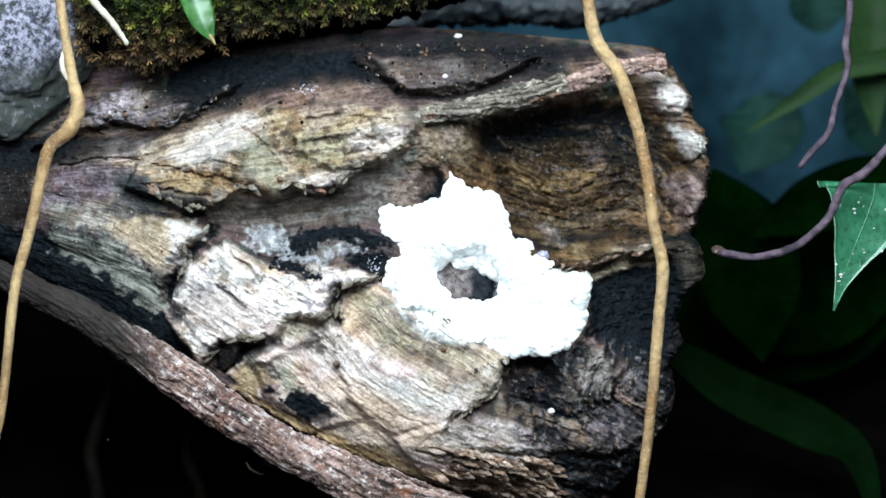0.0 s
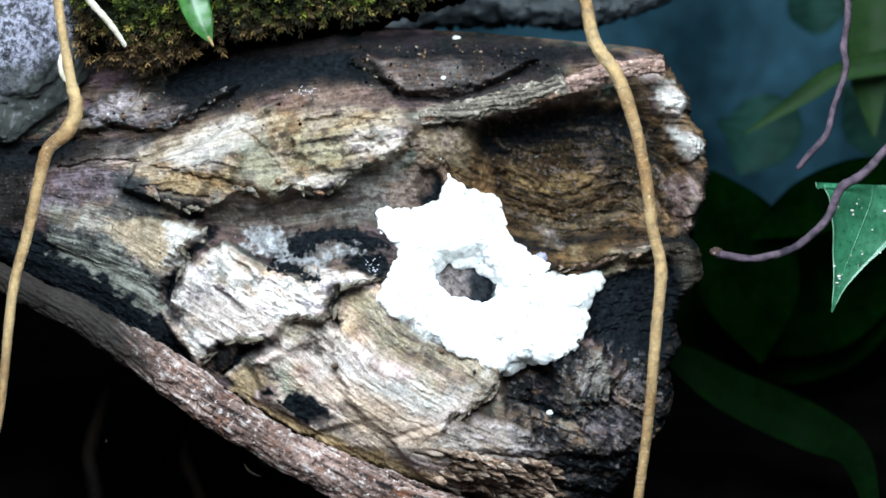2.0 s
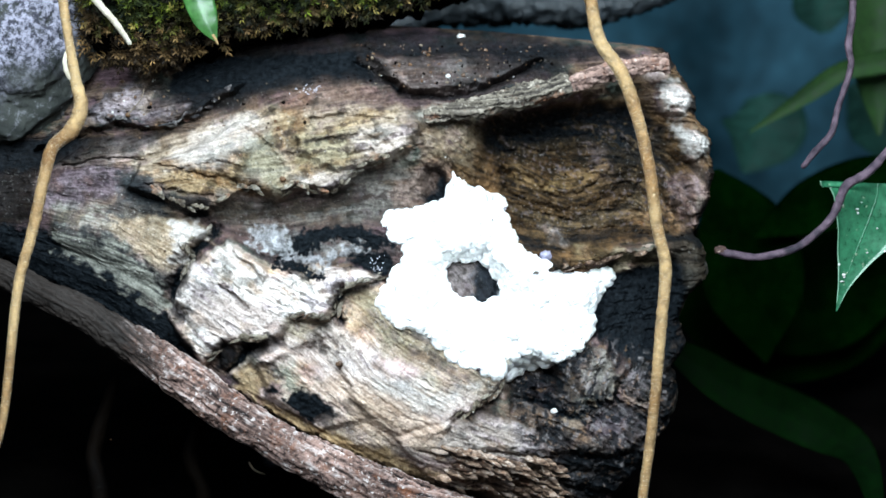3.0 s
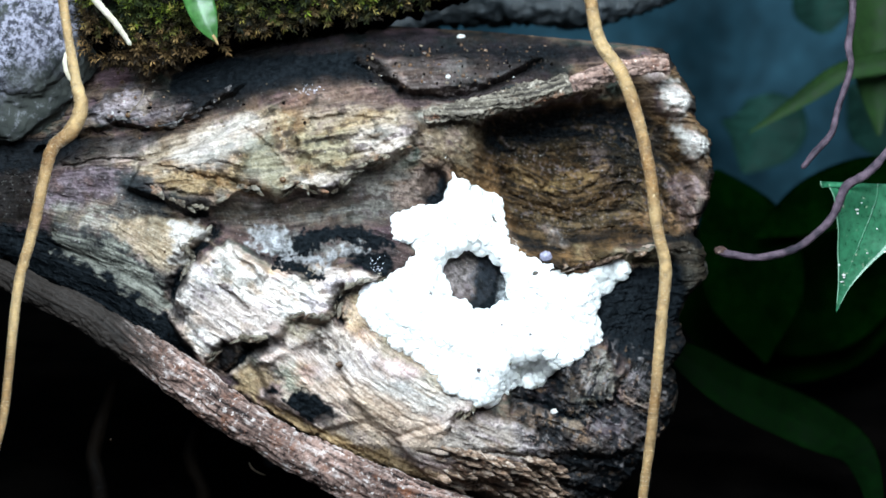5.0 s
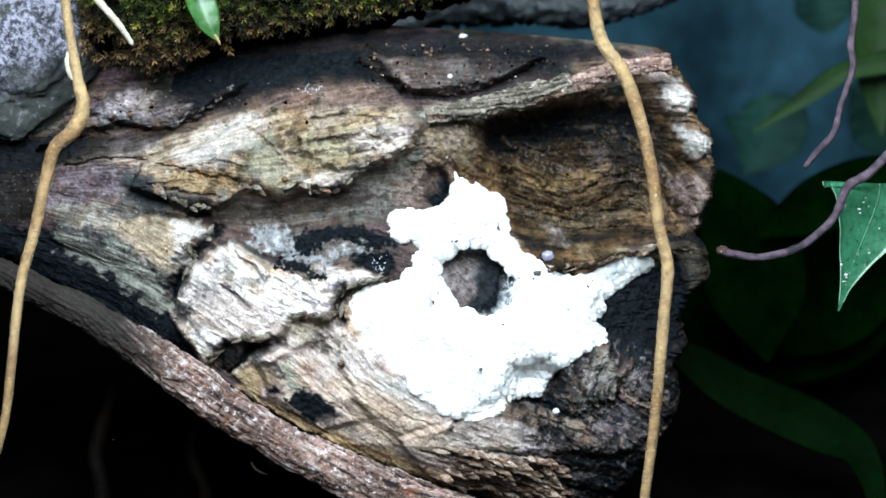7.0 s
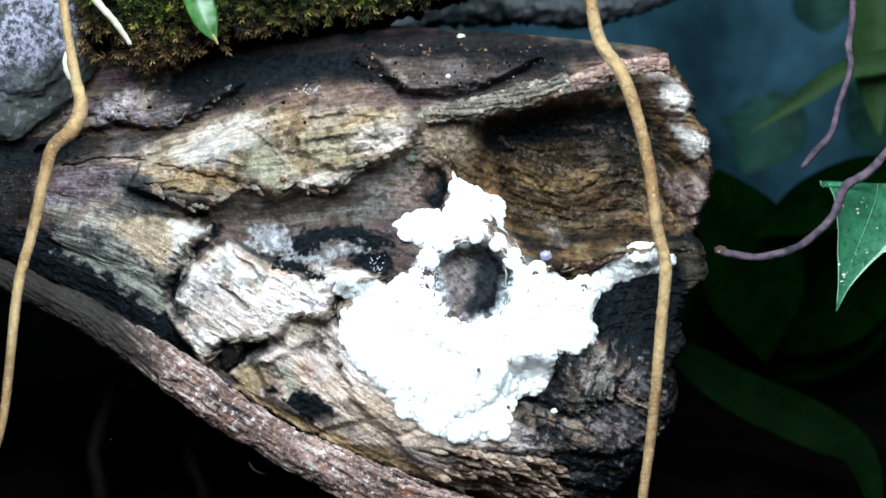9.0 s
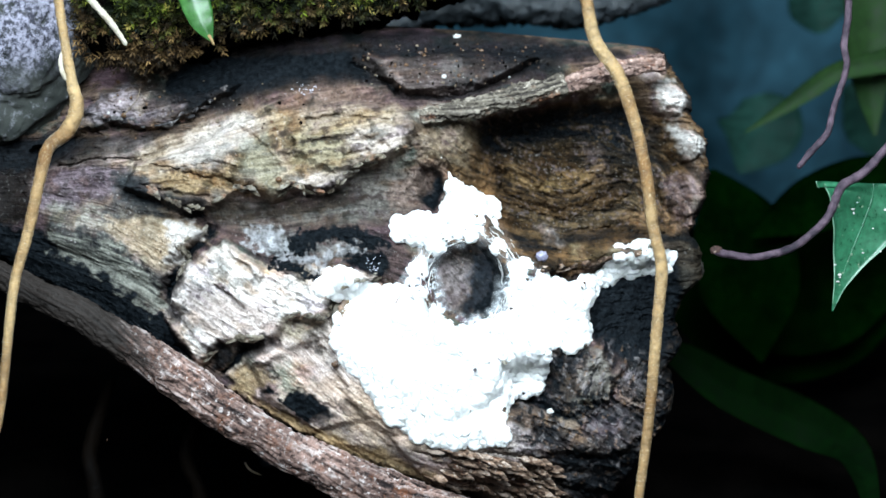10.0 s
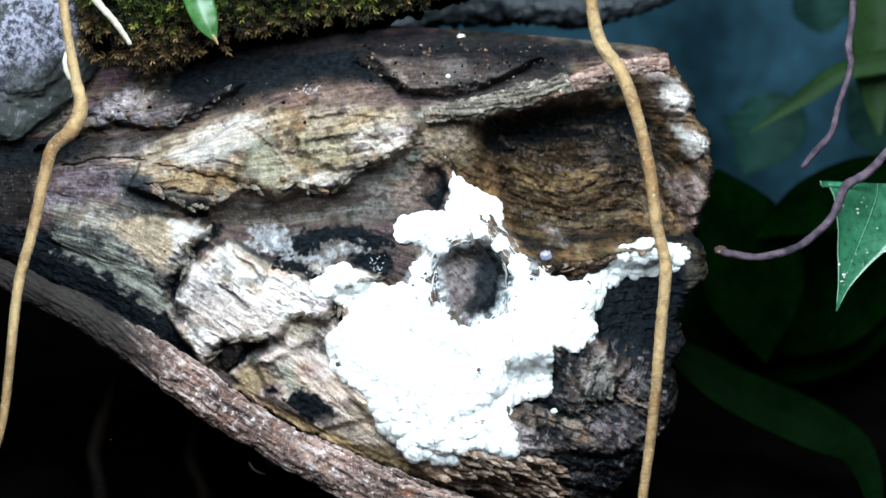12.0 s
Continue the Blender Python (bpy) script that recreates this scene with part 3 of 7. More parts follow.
        f.h += hgt * np.sqrt(np.clip(1 - (d / r) ** 2, 0, 1)) * (0.75 + 0.7 * fbm(f.x * 0.3, f.z * 0.3, 4, 83))
        f.stain("pale", smooth(r * 1.1, r * 0.6, d) * (0.8 if r < 8.7 else 0.4))
    # cracks and ledges
    f.groove([(-19.8, 70.8), (-6, 67.2), (9, 69), (24, 75.2), (44, 85.2)], 6, 1.8, 0.8)
    f.groove([(-41, 84), (-26, 75.2), (-19.8, 70.2)], 5, 1.6, 0.9)
    f.groove([(-169.8, 37), (-156, 39.5), (-141, 40.8), (-131, 38.2), (-113.5, 34)], 2.0, 0.5, 0.8)
    f.groove([(-113.5, 32.8), (-96, 30.8), (-88.5, 27.2), (-74.8, 22.2)], 1.8, 0.5, 0.8)
    f.groove([(-113.5, 35.2), (-101, 38.2), (-88.5, 34.8)], 2.2, 0.9, 0.35)
    f.groove([(-57.2, 47.2), (-36, 49.8), (-23.5, 44.8)], 2.2, 0.9, 0.35)
    f.groove([(-43.5, 39.8), (-31, 43.2), (-23.5, 47.8)], 2.2, 0.9, 0.35)
    f.groove([(-88.5, 53.2), (-76, 44.8), (-71, 35.2)], 2.2, 0.9, 0.35)
    f.groove([(-61, 56.5), (-46, 59), (-23.5, 57.2)], 2.2, 0.9, 0.35)
    f.groove([(-131, 27.8), (-113.5, 24), (-101, 22.8)], 2.2, 0.9, 0.35)
    f.groove([(-103.5, -7.2), (-83.5, -19.8), (-66, -26)], 0.6, 0.5, 0.2)
    f.groove([(-91, -3.5), (-71, -17.2), (-56, -22.2)], 0.6, 0.5, 0.2)
    f.groove([(-76, -49.8), (-56, -64.8), (-26, -79.8)], 0.6, 0.5, 0.2)
    f.groove([(-46, -49.8), (-26, -67.2), (-1, -79.8)], 0.6, 0.5, 0.2)
    f.groove([(-36, -39.8), (-16, -54.8), (9, -64.8)], 0.6, 0.5, 0.2)
    f.groove([(-31, -29.8), (-11, -44.8), (14, -54.8)], 0.6, 0.5, 0.2)
    f.groove([(-103, 7.2), (-111, -1), (-118, -11), (-121, -23.5), (-116, -29.8)], 9, 3.2, 1.0)
    f.groove([(-97.2, -14.8), (-86, -26)], 3, 1.0, 0.9)
    f.groove([(-44.8, -17.8), (-48.5, -24.8), (-45.5, -32.2)], 8, 2.6, 1.0)
    f.groove([(-28, -12.8), (-41, -16.2), (-49.8, -29.8)], 3, 1.0, 0.6)
    f.groove([(-86, -43.5), (-76, -37.8), (-71, -41)], 4, 2.4, 1.0)
    f.groove([(-59, -43.5), (-55.5, -38.5), (-53, -44.8)], 5, 2.2, 1.0)
    f.groove([(-96, -53.5), (-86, -44.8)], 4, 1.6, 0.9)
    f.groove([(-11, -87.2), (4, -89.8), (19, -87.2), (39, -89.8)], 2.2, 0.7, 0.6)
    f.groove([(41.5, -9.8), (56.5, -13.5), (79, -4.8), (99, -7.2)], 4, 2.0, 0.6)
    f.groove([(1.5, -79.8), (4, -72.2), (16.5, -69.8), (22.8, -62.2)], 3, 1.6, 0.7)
    f.groove([(54, 4), (79, 7.2), (109, 4)], 5, 2.2, 0.8)
    f.groove([(24, 35.2), (44, 27.8), (64, 35.2), (84, 30.2)], 1.5, 1.5)
    f.groove([(39, -62.2), (40.2, -79.8)], 4, 1.0, 0.9)
    f.h += 5 * f.band([(39, -10.2), (56.5, -5.2), (79, -0.2), (94, 1.2)], 2.4)
    f.h += 3 * f.band([(26.5, 37.8), (39, 35.2), (44, 30.2)], 1.6)
    # gap above the bark strip, its shade stained in as black
    f.groove([(-211, 0.2), (-196, -6.8), (-171, -20.2), (-146, -34.2), (-121, -47.8), (-96, -62.8), (-76, -74.8), (-56, -86.2), (-36, -95.8), (-6, -106.8)], 8, 1.8, 1.0)
    # ribs of grain curling round the hollow
    f.h += 1.6 * f.band([(26.5, 39), (34, 38.5), (41.5, 34.5), (50.2, 30.2), (59, 32.2), (66.5, 38.5), (70.2, 45.2)], 1.3)
    f.groove([(24, 34.5), (36.5, 29), (49, 23.5), (61.5, 26), (72.8, 33.5), (79, 42.2)], 2.0, 0.8, 0.75)
    f.h += 1.6 * f.band([(26, 30.8), (37.8, 24.8), (50.2, 20.2), (62.8, 22.8), (74.5, 29.8), (81.5, 38.5)], 1.3)
    f.groove([(27, 26.5), (39, 21), (51.5, 17), (64, 19.8), (76.5, 26), (84, 35.2)], 2.0, 0.8, 0.75)
    f.groove([(29, 21.5), (44, 14.8), (59, 12.8), (74, 17.2), (84, 23.5), (89, 32.8)], 2.0, 0.8, 0.75)
    f.h += 1.6 * f.band([(32.8, 17.2), (46.5, 11.5), (61.5, 10.2), (76.5, 13.2), (86.5, 19)], 1.3)
    f.groove([(36.5, 9.8), (54, 7.8), (74, 9.2), (89, 14.2)], 2.0, 0.8, 0.75)
    f.groove([(24, 44.8), (36.5, 45.8), (51.5, 43.2), (61.5, 46.5)], 2.0, 0.8, 0.75)
    f.groove([(19, 51.5), (36.5, 53.2), (56.5, 50.8), (69, 54)], 2.0, 0.8, 0.75)
    # torn layers of the right-hand foot
    tear = smooth(30, 45, f.x) * smooth(-85, -97, f.z)
    saw = np.abs((f.z * 0.8 + f.x * 0.25 + 6 * fbm(f.x * 0.05, f.z * 0.1, 3, 61)) % 7 / 7 - 0.4)
    f.h += tear * saw * 5
    # stains of its own shape, and shade put in as stain where noted
    f.blot("brown", [(-86, -62.2), (-76, -67.8), (-56, -79.8), (-31, -89.8), (-6, -101), (-6, -105.2), (-36, -93.8), (-61, -81.8), (-78.5, -71.8)], 0.6, 2, 0.1)
    # shade below the splinter, stained black across the hollow's top
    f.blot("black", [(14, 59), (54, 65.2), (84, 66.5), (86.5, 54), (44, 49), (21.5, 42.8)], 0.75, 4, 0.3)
    f.blot("black", [(64, 37.8), (81.5, 35.2), (86.5, 22.8), (71.5, 25.2)], 0.6, 3, 0.4)
    f.blot("black", [(24, 10.2), (44, 2.8), (54, 5.2), (74, 10.2), (79, 7.2), (54, 0.2), (36.5, -2.2)], 0.8, 3, 0.3)
    f.blot("black", [(-88.5, -39.8), (-71, -36.8), (-69.8, -41), (-78.5, -46), (-89.8, -49.8)], 0.95, 2, 0.25)
    f.blot("black", [(-86, -51), (-76, -53.5), (-69.8, -64.8), (-78.5, -63.5)], 0.9, 2, 0.3)
    f.blot("black", [(-104.8, -37.2), (-89.8, -38.8), (-92.2, -49.8), (-99.8, -52.2)], 0.85, 2, 0.4)
    f.blot("black", [(-161, 11.5), (-146, 6.5), (-128.5, -7.2), (-138.5, -6), (-158.5, 2.8)], 0.85, 2, 0.5, 0.2)
    f.blot("black", [(-146, 35.2), (-133.5, 34), (-128.5, 22.8), (-138.5, 20.2), (-147.2, 27.8)], 0.6, 3, 0.5, 0.15)
    f.blot("grey", [(-271, 60.2), (-166, 47.8), (-136, 35.2), (-121, 17.8), (-113.5, -29.8), (-91, -62.2), (-56, -89.8), (-96, -89.8), (-271, -19.8)], 0.6, 8, 0.35, 0.06)
    f.blot("grey", [(-133.5, 62.8), (-91, 82.8), (-21, 92.8), (44, 95.2), (86.5, 87.8), (44, 82.8), (14, 65.2), (-11, 62.8), (-46, 69), (-91, 62.8)], 0.9, 5, 0.2)
    f.blot("grey", [(-113.5, 15.2), (-76, 22.8), (-46, 24), (-21, 35.2), (-1, 35.2), (-1, 15.2), (-23.5, 5.2), (-66, 5.2), (-96, 4)], 0.75, 4, 0.2)
    f.blot("grey", [(-101, 9), (-71, 10.2), (-21, 10.2), (-6, -14.8), (-23.5, -14.8), (-46, 0.2), (-76, -7.2)], 0.8, 4, 0.3)
    f.blot("pale", [(-138.5, 27.8), (-116, 42.8), (-91, 56.5), (-66, 65.2), (-36, 65.2), (-14, 60.2), (-11.5, 52.2), (-36, 35.2), (-52.2, 24), (-73.5, 21.8), (-103.5, 16.8), (-123.5, 19)], 0.4, 3, 0.35, 0.08)
    f.blot("pale", [(-172.2, 11.5), (-143.5, 13.2), (-121, 9.8), (-104.5, 7.2), (-114.8, 0.2), (-112.2, -7.2), (-121, -29.8), (-138.5, -9.8), (-171, 4)], 0.85, 2, 0.35, 0.15)
    f.blot("pale", [(-118.5, -36), (-121.5, -26), (-109.8, -7.2), (-96, 4), (-76, -7.2), (-56, -6.2), (-28, -12.2), (-46, -18.5), (-52.2, -32.2), (-76, -40.2), (-96, -40.2), (-105.5, -52.2)], 1.0, 2, 0.12)
    f.blot("pale", [(-48.5, -36), (-43, -20.2), (-28.5, -15.2), (-6, -32.2), (16.5, -41.2), (27, -47.2), (22, -62.2), (1.5, -75.2), (-1, -89.8), (-36, -87.2), (-71, -69.8), (-96, -52.2), (-81, -42.2)], 1.0, 3, 0.2, 0.09)
    f.blot("pale", [(-23.5, -84.8), (-1, -75.2), (21.5, -72.8), (41.5, -79.8), (44, -89.8), (24, -99.8), (-11, -102.2)], 0.75, 3, 0.4)
    f.blot("pale", [(15.2, 65.2), (36.5, 70.2), (54, 75.2), (55.2, 69.8), (36.5, 62.8), (16.5, 59)], 0.7, 2, 0.3)
    f.blot("pale", [(-11, 62.8), (9, 62.8), (6.5, 56.5), (-8.5, 55.2)], 0.75, 3, 0.3)
    f.blot("pale", [(-151, 47.8), (-131, 50.2), (-116, 39), (-136, 32.8), (-163.5, 32.8)], 0.6, 4, 0.5)
    f.blot("pale", [(56.5, -49.8), (67.8, -42.8), (72.8, -49.8), (69, -62.2), (59, -62.2)], 0.45, 3, 0.4)
    f.blot("pale", [(79, -52.2), (91.5, -49.8), (91.5, -62.2), (81.5, -62.2)], 0.5, 3, 0.5)
    f.blot("pale", [(56.5, -79.8), (74, -83.5), (66.5, -87.2)], 0.6, 2, 0.4)
    f.blot("pale", [(69, -3.5), (86.5, 1.5), (91.5, -1), (74, -6.8)], 0.45, 2, 0.3)
    f.blot("pale", [(41.5, 10.2), (51.5, 10.2), (54, 2.8), (44, 4)], 0.55, 2, 0.5)
    f.blot("pale", [(30.2, 27.8), (41.5, 26.5), (40.2, 16.5), (32.8, 17.8)], 0.35, 2, 0.6, 0.25)
    f.blot("pale", [(25.2, 37.8), (36.5, 37.2), (45.2, 30.2), (36.5, 30.8)], 0.4, 2, 0.3)
    f.blot("pale", [(96.5, 37.8), (107.8, 32.8), (107.8, 10.2), (99, 15.2)], 0.35, 3, 0.6, 0.2)
    f.blot("brown", [(11.5, 54), (29, 59), (54, 65.8), (86.5, 69), (104, 56.5), (110.2, 35.2), (107.8, 7.8), (79, 2.8), (54, -14.8), (34, -4.8), (24, 15.2), (-1, 35.2)], 1.0, 5)
    f.blot("brown", [(-21, 35.2), (-11, 40.2), (14, 50.2), (14, 27.8), (-11, 22.8)], 0.7, 4, 0.3)
    f.blot("brown", [(-36, -89.8), (-6, -102.2), (44, -94.8), (54, -114.8), (-6, -117.2), (-46, -102.2)], 0.7, 4, 0.3)
    f.blot("brown", [(36.5, -64.8), (64, -72.2), (66.5, -79.8), (44, -82.2)], 0.6, 4, 0.4)
    f.blot("brown", [(-113.5, 37.8), (-91, 35.2), (-76, 24), (-96, 24)], 0.45, 3, 0.4)
    f.blot("brown", [(-121, 35.2), (-96, 47.8), (-76, 52.8), (-69.8, 37.8), (-71, 24), (-88.5, 24), (-108.5, 22.8)], 0.4, 4, 0.5, 0.1)
    f.blot("brown", [(-71, 60.2), (-36, 62.8), (-13.5, 56.5), (-21, 47.8), (-46, 45.2), (-66, 40.2)], 0.28, 4, 0.6, 0.1)
    f.blot("black", [(-74.5, -7.2), (-71, 4), (-56, 9.8), (-36, 9.8), (-22.2, 2.2), (-31, -0.8), (-46, 4), (-57.2, 0.2), (-52.2, -9.8), (-59.8, -14.8)], 0.97, 1.5, 0.75, 0.28)
    f.blot("black", [(-46, -2.2), (-33.5, 0.2), (-23.5, -7.2), (-26, -13.5), (-36, -7.2)], 0.95, 2, 0.6, 0.28)
    f.blot("black", [(-69, -62.2), (-61, -61), (-52.2, -66), (-46, -73.5), (-58.5, -76.2), (-68.5, -69.8)], 0.95, 1.5, 0.5, 0.2)
    f.blot("black", [(-49.8, -64.8), (-41, -66), (-28, -72.8), (-36, -74.8)], 0.95, 1.5, 0.4, 0.2)
    f.blot("black", [(-106, -42.2), (-93.5, -39.8), (-88.5, -46), (-98.5, -49.8)], 0.75, 2, 0.4, 0.3)
    f.blot("black", [(-136, 27.8), (-126, 25.2), (-121, 17.2), (-113.5, 14), (-128.5, 11.5), (-136, 20.2)], 0.8, 2, 0.3)
    f.blot("black", [(-133.5, -3.5), (-113.5, -7.2), (-109.8, -14.8), (-121, -24.8), (-128.5, -14.8)], 0.85, 2, 0.4, 0.3)
    f.blot("black", [(-9.8, 36.2), (-2.2, 36.8), (2, 25.2), (-3.5, 17.2), (-10.5, 22.2)], 0.95, 1.5)
    f.blot("black", [(14, 1.2), (21.5, 0.2), (28.5, -12.2), (27, -27.2), (11.5, -29.8), (19, -19.8), (21.5, -9.8)], 0.95, 2, 0.2)
    f.blot("black", [(-3.5, 0.2), (16.5, 2.8), (25.2, -12.2), (21.5, -29.8), (4, -29.8), (-4.8, -14.8)], 0.75, 3, 0.5, 0.22)
    f.blot("black", [(64, -12.2), (104, -2.2), (104, -39.8), (81.5, -49.8), (62.8, -39.8)], 0.9, 4, 0.4)
    f.blot("black", [(25.2, -48.5), (64, -39.8), (56.5, -69.8), (29, -71)], 0.85, 3, 0.5, 0.16)
    f.blot("black", [(39, -69.8), (104, -39.8), (101.5, -84.8), (74, -114.8), (49, -104.8), (41.5, -87.2)], 0.78, 4, 0.7, 0.13)
    f.blot("black", [(-1, -76), (19, -68.5), (24, -62.2), (21.5, -74.8), (4, -82.2)], 0.7, 2, 0.4)
    f.blot("black", [(11.5, 67.8), (44, 86.5), (56.5, 80.2), (19, 65.2)], 0.7, 3, 0.3)
    f.blot("black", [(-41, 100.2), (29, 100.2), (84, 92.8), (84, 87.2), (44, 85.2), (14, 77.8), (-11, 72.8), (-21, 85.2)], 0.75, 5, 0.45)
    f.blot("black", [(44, -82.2), (64, -87.2), (61.5, -97.2), (49, -94.8)], 0.8, 3, 0.2)
    # shade of the overhanging moss, stained black along the top
    f.blot("black", [(-121, 80.2), (-91, 100.2), (29, 102.8), (54, 92.8), (4, 90.2), (-36, 86.5), (-23.5, 75.2), (-51, 72.8), (-91, 69)], 0.8, 5, 0.3)
    # shade along the log's lower left, put in as black stain
    f.blot("black", [(-211, 12.8), (-173.5, 9), (-151, -2.2), (-123.5, -26), (-108.5, -44.8), (-113.5, -49.8), (-146, -32.2), (-181, -14.8), (-211, -4.8)], 0.9, 3, 0.6, 0.14)
    f.blot("black", [(-211, 50.2), (-168.5, 50.2), (-136, 51.5), (-111, 54), (-133.5, 44.8), (-168.5, 37.8), (-211, 30.2)], 0.8, 4, 0.3)
    f.blot("black", [(-183.5, 43.2), (-173.5, 54), (-151, 69), (-121, 69), (-89.8, 75.2), (-112.2, 59), (-126, 53.8), (-158.5, 52.2)], 0.7, 2, 0.75, 0.14)
    f.blot("pale", [(-173.5, 50.2), (-156, 61.5), (-146, 69), (-131, 70.2), (-116, 66.5), (-121, 57.8), (-141, 59), (-158.5, 54)], 0.42, 3, 0.5, 0.14)
    f.clear("black", f.mask([(-158.5, 56.5), (-148.5, 68.2), (-131, 70.2), (-133.5, 59)], 4) * 0.7)
    f.blot("pale", [(-176, 25.2), (-163.5, 35.2), (-143.5, 38.2), (-136, 27.8), (-141, 14), (-168.5, 12.2)], 0.45, 3, 0.4, 0.1)
    f.blot("pale", [(-171, 0.2), (-151, 0.2), (-121, -26), (-126, -26.8), (-151, -9.8)], 0.4, 2, 0.6, 0.2)
    # shade painted below the moss, the lifted plate beside it, the charred patches and the flaking lower edge
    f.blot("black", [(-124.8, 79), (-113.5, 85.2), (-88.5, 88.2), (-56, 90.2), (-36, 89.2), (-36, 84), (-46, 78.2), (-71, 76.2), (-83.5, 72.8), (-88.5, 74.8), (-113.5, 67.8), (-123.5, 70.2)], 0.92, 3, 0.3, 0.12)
    plate = f.mask([(-39, 87.2), (-23.5, 85.2), (4, 87.2), (12.8, 80.8), (4, 70.8), (-18, 70.2), (-23.5, 76.5)], 3.0, 1.5)
    f.clear("black", 0.8 * plate)
    f.stain("pale", 0.3 * plate)
    rosy = f.mask([(-96, 69), (-76, 74.8), (-46, 77.2), (-31, 75.2), (-21, 69), (-46, 65.2), (-71, 64.8), (-91, 57.8)], 5.0, 1.6)
    f.clear("grey", 0.8 * rosy)
    f.stain("brown", 0.35 * rosy)
    f.blot("black", [(-68.5, -62.2), (-59.8, -60.8), (-48.5, -68.5), (-52.2, -75.8), (-63.5, -74.2)], 0.93, 2.0, 0.12, 0.2)
    f.blot("black", [(-47, -66), (-36, -67.8), (-29, -72.8), (-36, -74.2), (-43, -70.2)], 0.9, 1.5, 0.15, 0.2)
    f.blot("black", [(-71, 0.2), (-59.8, 8.2), (-41, 10.2), (-23.5, 4), (-28.5, 0.2), (-43.5, 5.8), (-58.5, 3.2), (-66, -7.2)], 0.93, 1.5, 0.3, 0.25)
    f.blot("black", [(-48.5, -2.8), (-36, 1.2), (-23.5, -2.8), (-21, -8.8), (-33.5, -10.2)], 0.9, 1.8, 0.4, 0.25)
    flaky = f.mask([(-36, -89.8), (-6, -89.8), (29, -83.5), (47.8, -77.2), (51.5, -87.2), (44, -102.2), (19, -112.2), (-11, -109.8)], 4.0, 1.6)
    f.clear("black", 0.75 * flaky)
    f.stain("pale", 0.5 * flaky * smooth(0.4, 0.55, f.medium))
    f.blot("pale", [(-181, 35.2), (-161, 39), (-131, 35.2), (-113.5, 27.8), (-113.5, 15.2), (-133.5, 11.5), (-166, 11.5), (-183.5, 22.8)], 0.45, 3, 0.6, 0.16)
    f.blot("black", [(-123.5, 32.8), (-113.5, 29.8), (-101, 18.2), (-108.5, 12.2), (-121, 17.2), (-128.5, 26.5)], 0.85, 2, 0.5, 0.2)
    f.blot("pale", [(-2.2, -1), (16.5, 1.5), (24, -12.2), (20.2, -28.5), (4, -28.5), (-3.5, -14.8)], 0.5, 1.5, 0.7, 0.3)
    # the hollow's top blackened again for the same shade
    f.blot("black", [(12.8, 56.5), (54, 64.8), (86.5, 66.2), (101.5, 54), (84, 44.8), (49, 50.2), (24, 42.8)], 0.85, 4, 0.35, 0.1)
    f.blot("black", [(19, 45.2), (54, 52.8), (99, 52.8), (107.8, 27.8), (104, 7.8), (69, 2.8), (44, 2.8), (26.5, 20.2)], 0.5, 2, 0.95, 0.25)
    f.blot("pale", [(24, 45.2), (56.5, 51.5), (91.5, 45.2), (104, 22.8), (91.5, 10.2), (54, 7.8), (29, 22.8)], 0.42, 1.5, 0.9, 0.4)
    # pale wood left between the rot
    for poly, much in (([(56.5, -49.8), (67.8, -42.8), (73.5, -49.8), (69.5, -63.5), (59, -62.2)], 0.75), ([(77.8, -52.2), (91.5, -48.5), (91.5, -64.8), (81.5, -62.2)], 0.7), ([(55.2, -78.5), (75.2, -82.2), (66.5, -88.5)], 0.8),
                       ([(41.5, -87.2), (59, -74.8), (69, -82.2), (54, -89.8)], 0.5), ([(36.5, -49.8), (44, -49.2), (41.5, -54.8), (32.8, -55.2)], 0.7), ([(59, -94.8), (74, -97.2), (64, -104.8), (54, -102.2)], 0.4)):
        m = f.mask(poly, 2.5, 1.6) * much
        f.clear("black", m)
        f.stain("pale", m * 0.7)
    # wood colours, from the bleached plates to the brown hollow; some tints hold shade or haze
    f.tint((0.165, 0.122, 0.082), (0.46, 0.37, 0.275), [(-139.8, 37.8), (-131, 44.8), (-113.5, 51.5), (-88.5, 61.5), (-63.5, 65.2), (-41, 65.2), (-21, 63.2), (-9.8, 54), (-17.2, 42.8), (-23.5, 37.8), (-41, 35.2), (-46, 29), (-51, 24), (-66, 26.5), (-74.8, 21.5), (-88.5, 24), (-121, 25.2), (-128.5, 30.2)], 0.9, 2.5, 0.25, 0.09, 0.7, 0.7)
    f.tint((0.27, 0.222, 0.19), (0.65, 0.56, 0.50), [(-121, 44.8), (-108.5, 52.2), (-86, 59), (-78.5, 54), (-78.5, 44.8), (-88.5, 41.5), (-101, 35.2), (-118.5, 37.8)], 0.8, 4, 0.3, 0.12, 0.7, 0.8)
    f.tint((0.12, 0.066, 0.024), (0.36, 0.25, 0.125), [(-79.8, 61.5), (-66, 62.8), (-59.8, 47.8), (-59.8, 35.2), (-66, 32.8), (-71, 44), (-76, 52.8)], 0.6, 4, 0.6, 0.14, 0.5, 0.8)
    f.tint((0.125, 0.103, 0.058), (0.31, 0.272, 0.172), [(-91, 46.5), (-76, 51.5), (-71, 35.2), (-71, 24), (-78.5, 30.2), (-88.5, 35.2)], 0.8, 3, 0.3, 0.1, 0.7, 0.6)
    f.tint((0.12, 0.066, 0.024), (0.36, 0.25, 0.125), [(-127.2, 30.8), (-113.5, 35.2), (-91, 34), (-76, 24), (-91, 24), (-121, 24)], 0.75, 2, 0.4, 0.12, 0.8, 0.5)
